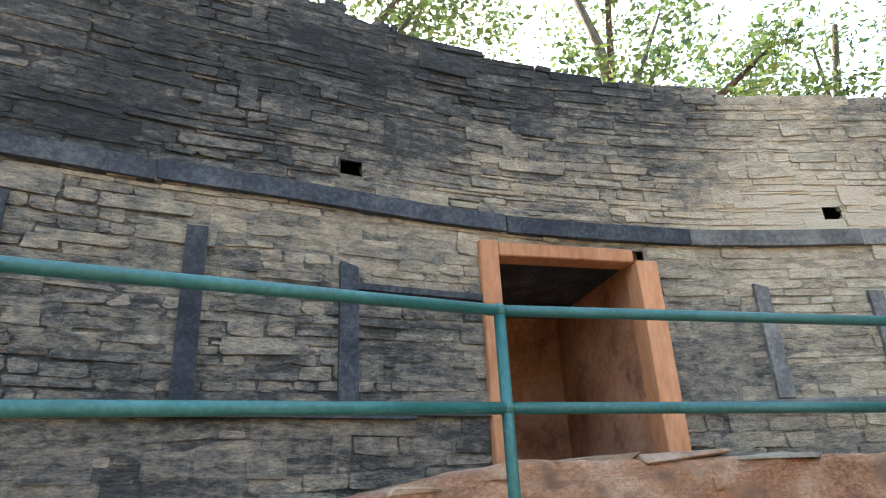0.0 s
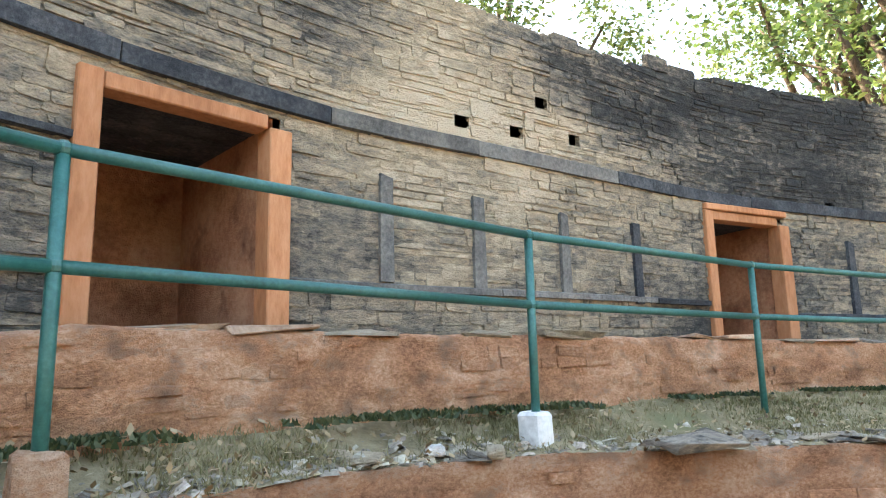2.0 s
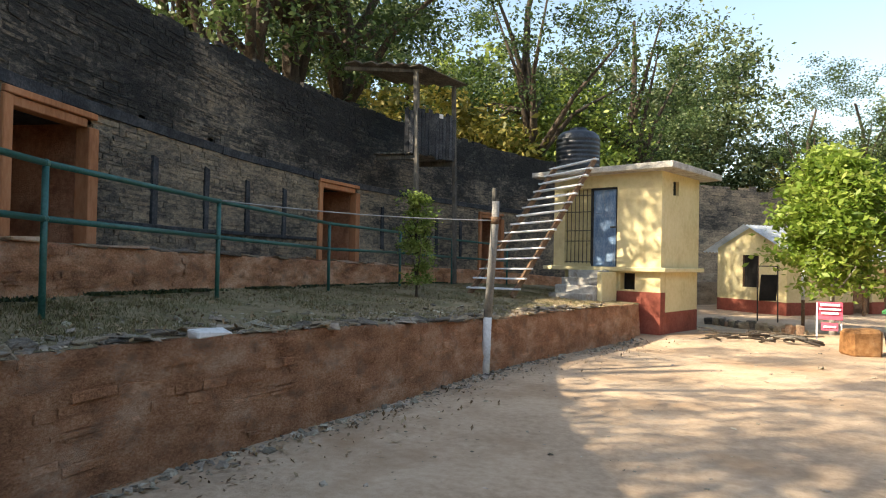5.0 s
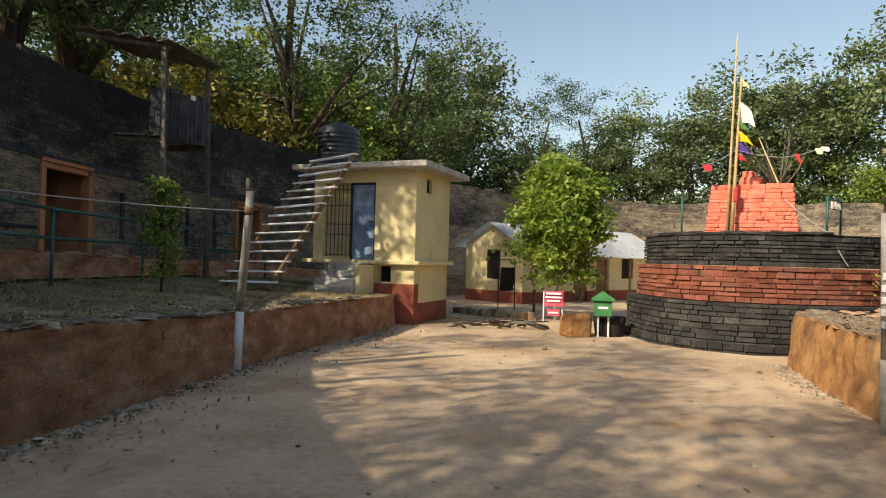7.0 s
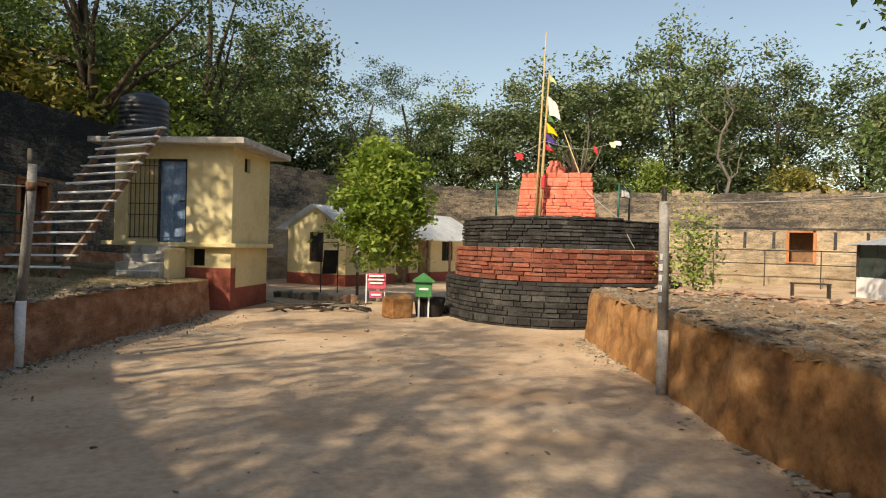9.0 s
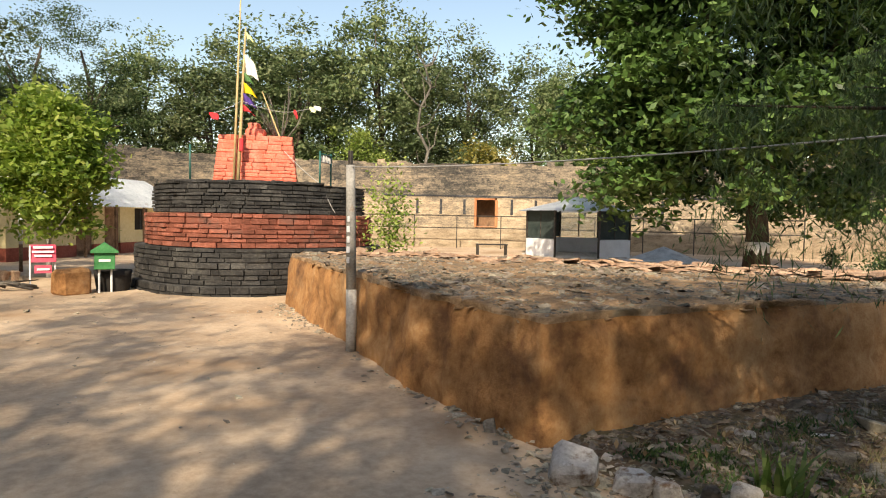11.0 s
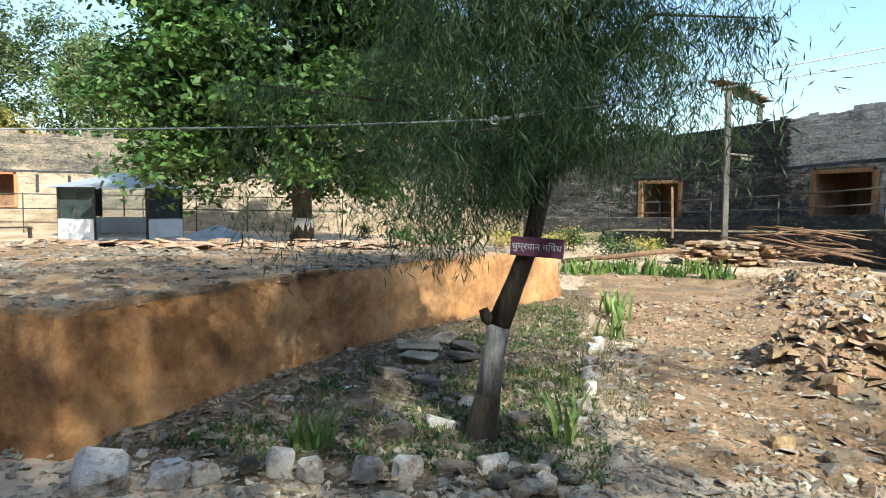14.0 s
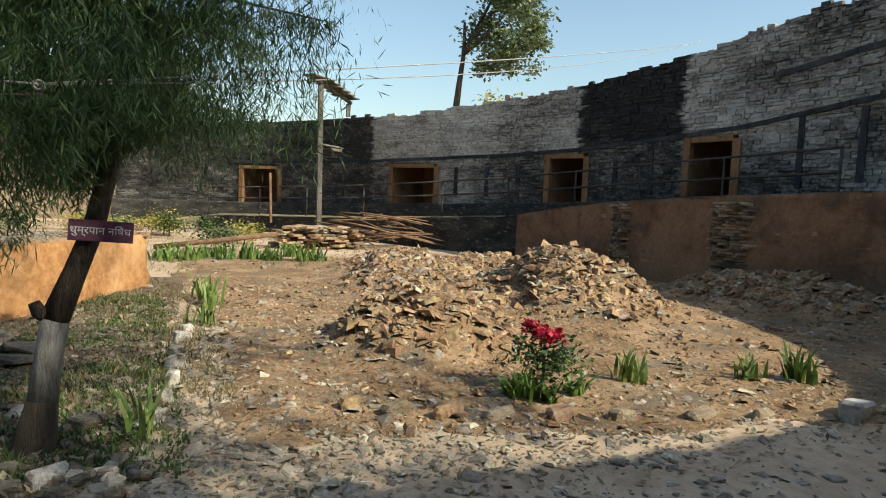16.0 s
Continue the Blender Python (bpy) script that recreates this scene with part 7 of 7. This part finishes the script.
raw("heap_body", V, [(i * 28 + k, (i + 1) * 28 + k, (i + 1) * 28 + (k + 1) % 28, i * 28 + (k + 1) % 28) for i in range(8) for k in range(28)], STONE_PALE, gh, kind="stuff", smooth=True)


# small cairn of grey stones, and cut branches by the house
rg2 = random.Random(71)
for k in range(34):
    r, a = 0.24 * rg2.random() ** 0.5, rg2.uniform(0, 6.28)
    x, y = 3.98 + r * math.cos(a), -0.09 + 1.3 * r * math.sin(a)
    t = thing("cobble", (x, y, 0.0), "small grey stone in a heap beside the bed", "stone", "heaped stones", rz=rg2.uniform(0, 360))
    w = rg2.uniform(0.04, 0.08)
    part("stone_body", box(w * 1.25, w, w * 0.75, pose(0, 0, -0.01 + max(0.0, 0.1 - 0.45 * r) * rg2.random(), rg2.uniform(-14, 14), rg2.uniform(-14, 14), 0), w * 0.16, worn=w * 0.16), rg2.choice((CHIP, CHIP, STONE_GREY, STONE_TAN)), t, local=True)
cut = thing("cut_branches", (1.5, 15.2, 0), "dark cut branches and broken planks lying on the yard", "branches")
for k in range(26):
    a = Vector((1.0 + rg2.uniform(0, 1.9), 15.7 - rg2.uniform(0, 1.2), 0.03 + rg2.uniform(0, 0.12)))
    d = Vector((rg2.uniform(-0.5, 0.5), rg2.uniform(-0.25, 0.25), rg2.uniform(-0.03, 0.08)))
    part("stick", tube([a - d, a + Vector((0, 0, 0.04)), a + d], [0.03, 0.022, 0.01], 5), BARK if k % 3 else TIMBER_GREY, cut)
for k in range(24):
    x, y = 1.4 + 2.0 * k / 24, 19.0 - 2.2 * k / 24 + rg2.uniform(-0.12, 0.12)
    t = thing("kerb_stone", (x, y, 0), "rough brown stone edging the bed before the shed", "stone", "kerb stones", rz=rg2.uniform(0, 180))
    part("stone_body", box(rg2.uniform(0.16, 0.3), 0.16, rg2.uniform(0.12, 0.24), pose(0, 0, -0.03, rg2.uniform(-8, 8), rg2.uniform(-8, 8), 0), 0.025, worn=0.03), rg2.choice((STONE_TAN, STONE_RED, STONE_GREY)), t, local=True)


# ---- plants ----
def blades(name, place, n, h, w, leaf, seed, label, category="plant", group="", spread=0.05, arch=0.6):
    """A tuft of strap leaves, each bent in three pieces."""
    rs = np.random.RandomState(seed)
    t = thing(name, place, label, category, group)
    Q = []
    for _ in range(n):
        a, hh = rs.uniform(0, 6.28), h * rs.uniform(0.55, 1.1)
        out = arch * rs.uniform(0.2, 1.0) * hh
        o = np.array((rs.normal(0, spread), rs.normal(0, spread), -0.01))
        d, s = np.array((math.cos(a), math.sin(a), 0)), np.array((-math.sin(a), math.cos(a), 0))
        P_ = [o + d * out * f ** 1.8 + np.array((0, 0, hh * (f - 0.25 * f * f * arch))) for f in (0, 0.35, 0.7, 1.0)]
        W_ = [w, w * 1.1, w * 0.8, w * 0.08]
        for k in range(3):
            Q.append([P_[k] - s * W_[k] / 2, P_[k] + s * W_[k] / 2, P_[k + 1] + s * W_[k + 1] / 2, P_[k + 1] - s * W_[k + 1] / 2])
    link_mesh("foliage", quads_mesh("foliage", np.array(Q)), LEAF[leaf], t)
    return t


for i, (x, y, h, n) in enumerate(((4.15, 1.2, 0.36, 22), (4.72, -0.35, 0.36, 18), (4.75, -4.25, 0.36, 26), (4.25, -5.75, 0.42, 34), (4.45, -5.4, 0.3, 20), (9.2, -1.15, 0.5, 18), (8.0, -1.0, 0.45, 16), (9.6, -1.1, 0.5, 16), (4.62, -3.05, 0.3, 30))):
    blades("strap_plant", (x, y, ground_z(x, y)), n, h, 0.03, "iris", 200 + i, "clump of green strap-shaped leaves in the bed", group="strap-leaved plants", spread=0.06)
for i in range(17):
    x, y = 15.3 + rg.uniform(-0.6, 0.6), -0.6 - i * 0.22 + rg.uniform(-0.15, 0.15)
    blades("strap_plant", (x, y, 0), rg.randrange(14, 34), 0.5 * rg.uniform(0.45, 1.2), 0.05, "iris", 240 + i, "bushy green leaves in the far hedge row", group="strap-leaved plants", spread=0.12)
fb_ = thing("flower_bush", (4.72, -3.32, 0), "green bush with crimson blossoms", "flower bush")
rs = np.random.RandomState(61)
pts = rs.normal(size=(900, 3)) * np.array((0.15, 0.15, 0.11)) + np.array((0, 0, 0.28))
link_mesh("foliage", quads_mesh("foliage", leaves(pts, 0.06, rs, 0.1, 0.45)), LEAF["deep"], fb_)
for k in range(6):
    a = rs.uniform(-0.15, 0.15, 2)
    pts = rs.normal(size=(60, 3)) * 0.025 + np.array((a[0], a[1], 0.5 + rs.uniform(-0.06, 0.06)))
    link_mesh("blossom", quads_mesh("blossom", leaves(pts, 0.045, rs, -0.2, 0.8)), LEAF["flower"], fb_, "crimson blossom")
part("stem", tube([(4.72, -3.32, -0.05), (4.72, -3.32, 0.4)], 0.012, 6), BARK, fb_)
for x, y, z, r, n, lf, lab in ((3.6, -6.7, 0.3, 0.26, 900, "deep", "low dark-green shrub at the bed's end"), (8.8, 10.6, 1.4, 0.5, 1500, "bright", "leafy shrub growing beside the mound"), (23, -1, 0.4, 0.6, 800, "yellow", "dry yellow-green scrub by the far path")):
    t = thing("shrub", (x, y, 0), lab, "shrub")
    pts = rs.normal(size=(n, 3)) * np.array((r * 0.5, r * 0.5, z * 0.4)) + np.array((0, 0, z))
    link_mesh("foliage", quads_mesh("foliage", leaves(pts, 0.1, rs, 0.1)), LEAF[lf], t)
    part("stem", tube([(x, y, -0.05), (x, y, z)], 0.02, 6), BARK, t)

for i, (dx, dy) in enumerate(((0.05, 0.3), (-0.1, -0.25), (-0.2, 0.1))):
    blades("strap_plant", (4.66 + dx, -3.3 + dy, 0), 22, 0.24, 0.035, "iris", 270 + i, "low rosette of pointed green leaves by the flower bush", group="strap-leaved plants", spread=0.04, arch=1.1)
for i, (x, y, s_) in enumerate(((7.0, 0.62, 0.34), (6.75, 1.05, 0.4), (6.35, 0.95, 0.3), (6.5, 0.55, 0.36), (7.25, 0.85, 0.28), (5.9, 1.1, 0.28), (5.6, 0.75, 0.24), (5.0, 1.15, 0.22), (5.2, 0.3, 0.24), (4.9, -0.05, 0.2))):
    slab("flat_stone", (x, y, ground_z(x, y) + (0.06 if i < 5 else 0.025)), (s_, s_ * 0.65, 0.06), (STONE_GREY, STONE_TAN, CHIP)[i % 3], "flat slate stone lying in the planting bed", rg.uniform(0, 180), 12, "flat stones in the bed")

# grass and litter
def tufts(name, spots, h, leaf, seed, label, per=7, w=0.012):
    rs = np.random.RandomState(seed)
    P_ = np.repeat(np.asarray(spots), per, 0)
    n = len(P_)
    P_ = P_ + np.stack([rs.normal(0, 0.03, n), rs.normal(0, 0.03, n), np.full(n, -0.005)], 1)
    a = rs.uniform(0, 6.28, n)
    s = np.stack([np.cos(a), np.sin(a), np.zeros(n)], 1) * w / 2
    up = np.stack([rs.normal(0, 0.45, n), rs.normal(0, 0.45, n), np.ones(n)], 1) * (h * rs.uniform(0.4, 1.2, n))[:, None]
    Q = np.stack([P_ - s, P_ + s, P_ + up * 0.6 + s * 0.8, P_ + up], 1)
    me = quads_mesh(name, Q)
    me.materials.append(LEAF[leaf])
    return tagged(new(name, me), label, "grass", kind="stuff")


sec = terrace_section(EDGE)
sp = []
rs = np.random.RandomState(91)
while len(sp) < 6500:
    u, k = rs.uniform(4.0, 24), rs.uniform(0.06, 0.95)
    s_ = sec(u)
    p = s_[min(8, int(k * 8))].lerp(s_[min(8, int(k * 8) + 1)], k * 8 - int(k * 8))
    if fnoise(p.x, p.y, 0, 1.1) + rs.uniform(-0.4, 0.5) > 0:
        sp.append((p.x, p.y, p.z))
tufts("grass", sp, 0.045, "grass", 1, "short dry grass on the terrace", 6, 0.008)
sp = []
for _ in range(1400):
    u = rs.uniform(1.5, 21)
    if fnoise(u, 0, 4, 1.6) < 0.0 or rs.uniform() < 0.35:
        continue
    x, y, _, _ = on(u, 0.6 + abs(rs.normal(0, 0.14)))
    sp.append((float(x), float(y), float(TERR(u)) - 0.01))
tufts("weeds", sp, 0.035, "weed", 2, "low weeds along the bench's foot", 8, 0.035)
sp = []
while len(sp) < 1100:
    x, y = rs.uniform(4.2, 13), rs.uniform(-1.0, 2.4)
    if fnoise(x, y, 3, 0.9) + rs.uniform(-0.3, 0.5) > 0.1 and y < 2.2 - 0.33 * (x - 4.5) - 0.1:
        sp.append((x, y, max(ground_z(x, y), bed_top(x, y))))
for _ in range(3500):
    x, y = rs.uniform(13, 30), rs.uniform(-7, 8)
    sp.append((x, y, ground_z(x, y)))
tufts("grass", sp, 0.07, "grass", 3, "dry grass and weeds in the beds", 6, 0.01)
sp = []
while len(sp) < 1500:
    x, y = rs.uniform(4.0, 10), rs.uniform(-0.6, 2.2)
    if fnoise(x, y, 13, 1.2) + rs.uniform(-0.25, 0.35) > 0.1 and y < 2.1 - 0.33 * (x - 4.5) - 0.1:
        sp.append((x, y, max(ground_z(x, y), bed_top(x, y))))
tufts("weeds", sp, 0.045, "oak", 14, "low dark weeds in the planting bed", 7, 0.02)
for i in range(16):
    x, y = rg.uniform(17, 27), rg.uniform(-4.5, 7.5)
    r, z = rg.uniform(0.25, 0.6), rg.uniform(0.2, 0.45)
    t = thing("scrub", (x, y, 0), "low dry scrub in the far part of the yard", "shrub", "scrub in the yard")
    pts = rs.normal(size=(420, 3)) * np.array((r * 0.6, r * 0.6, z * 0.4)) + np.array((0, 0, z))
    link_mesh("foliage", quads_mesh("foliage", leaves(pts, 0.11, rs, 0.1)), LEAF[("yellow", "oak", "dusty", "oak")[i % 4]], t)
    part("stem", tube([(x, y, -0.05), (x, y, z)], 0.015, 5), BARK, t)
C = []
for _ in range(13500):
    r_ = rs.uniform()
    if r_ < 0.62:
        x, y = rs.uniform(3.0, 10), rs.uniform(-6, 2.3)
        C.append((x, y, (heap_z(x, y) if y < -0.7 else max(ground_z(x, y), bed_top(x, y))) + 0.012))
    elif r_ < 0.84:
        u, k = rs.uniform(3, 20), rs.uniform(0, 1)
        s_ = sec(u)
        p = s_[min(8, int(k * 8))]
        C.append((p.x + rs.normal(0, 0.1), p.y + rs.normal(0, 0.1), p.z + 0.03))
    else:
        u = rs.uniform(1, 20)
        x, y, z = edge_at(EDGE, u)
        C.append((x + abs(rs.normal(0, 0.5)) + 0.1, y + rs.normal(0, 0.2), ground_z(x, y) + 0.012))
me = quads_mesh("leaf_litter", leaves(np.array(C), 0.055, rs, 0.0, 0.5, 0.97))
me.materials.append(LEAF["litter"])
tagged(new("leaf_litter", me), "fallen dry brown leaves", "leaf litter", kind="stuff")

# ---- single stones of the wall nearest the path ----
for q in singles:
    wall_stones("stone", [q], WALL_NEAR)
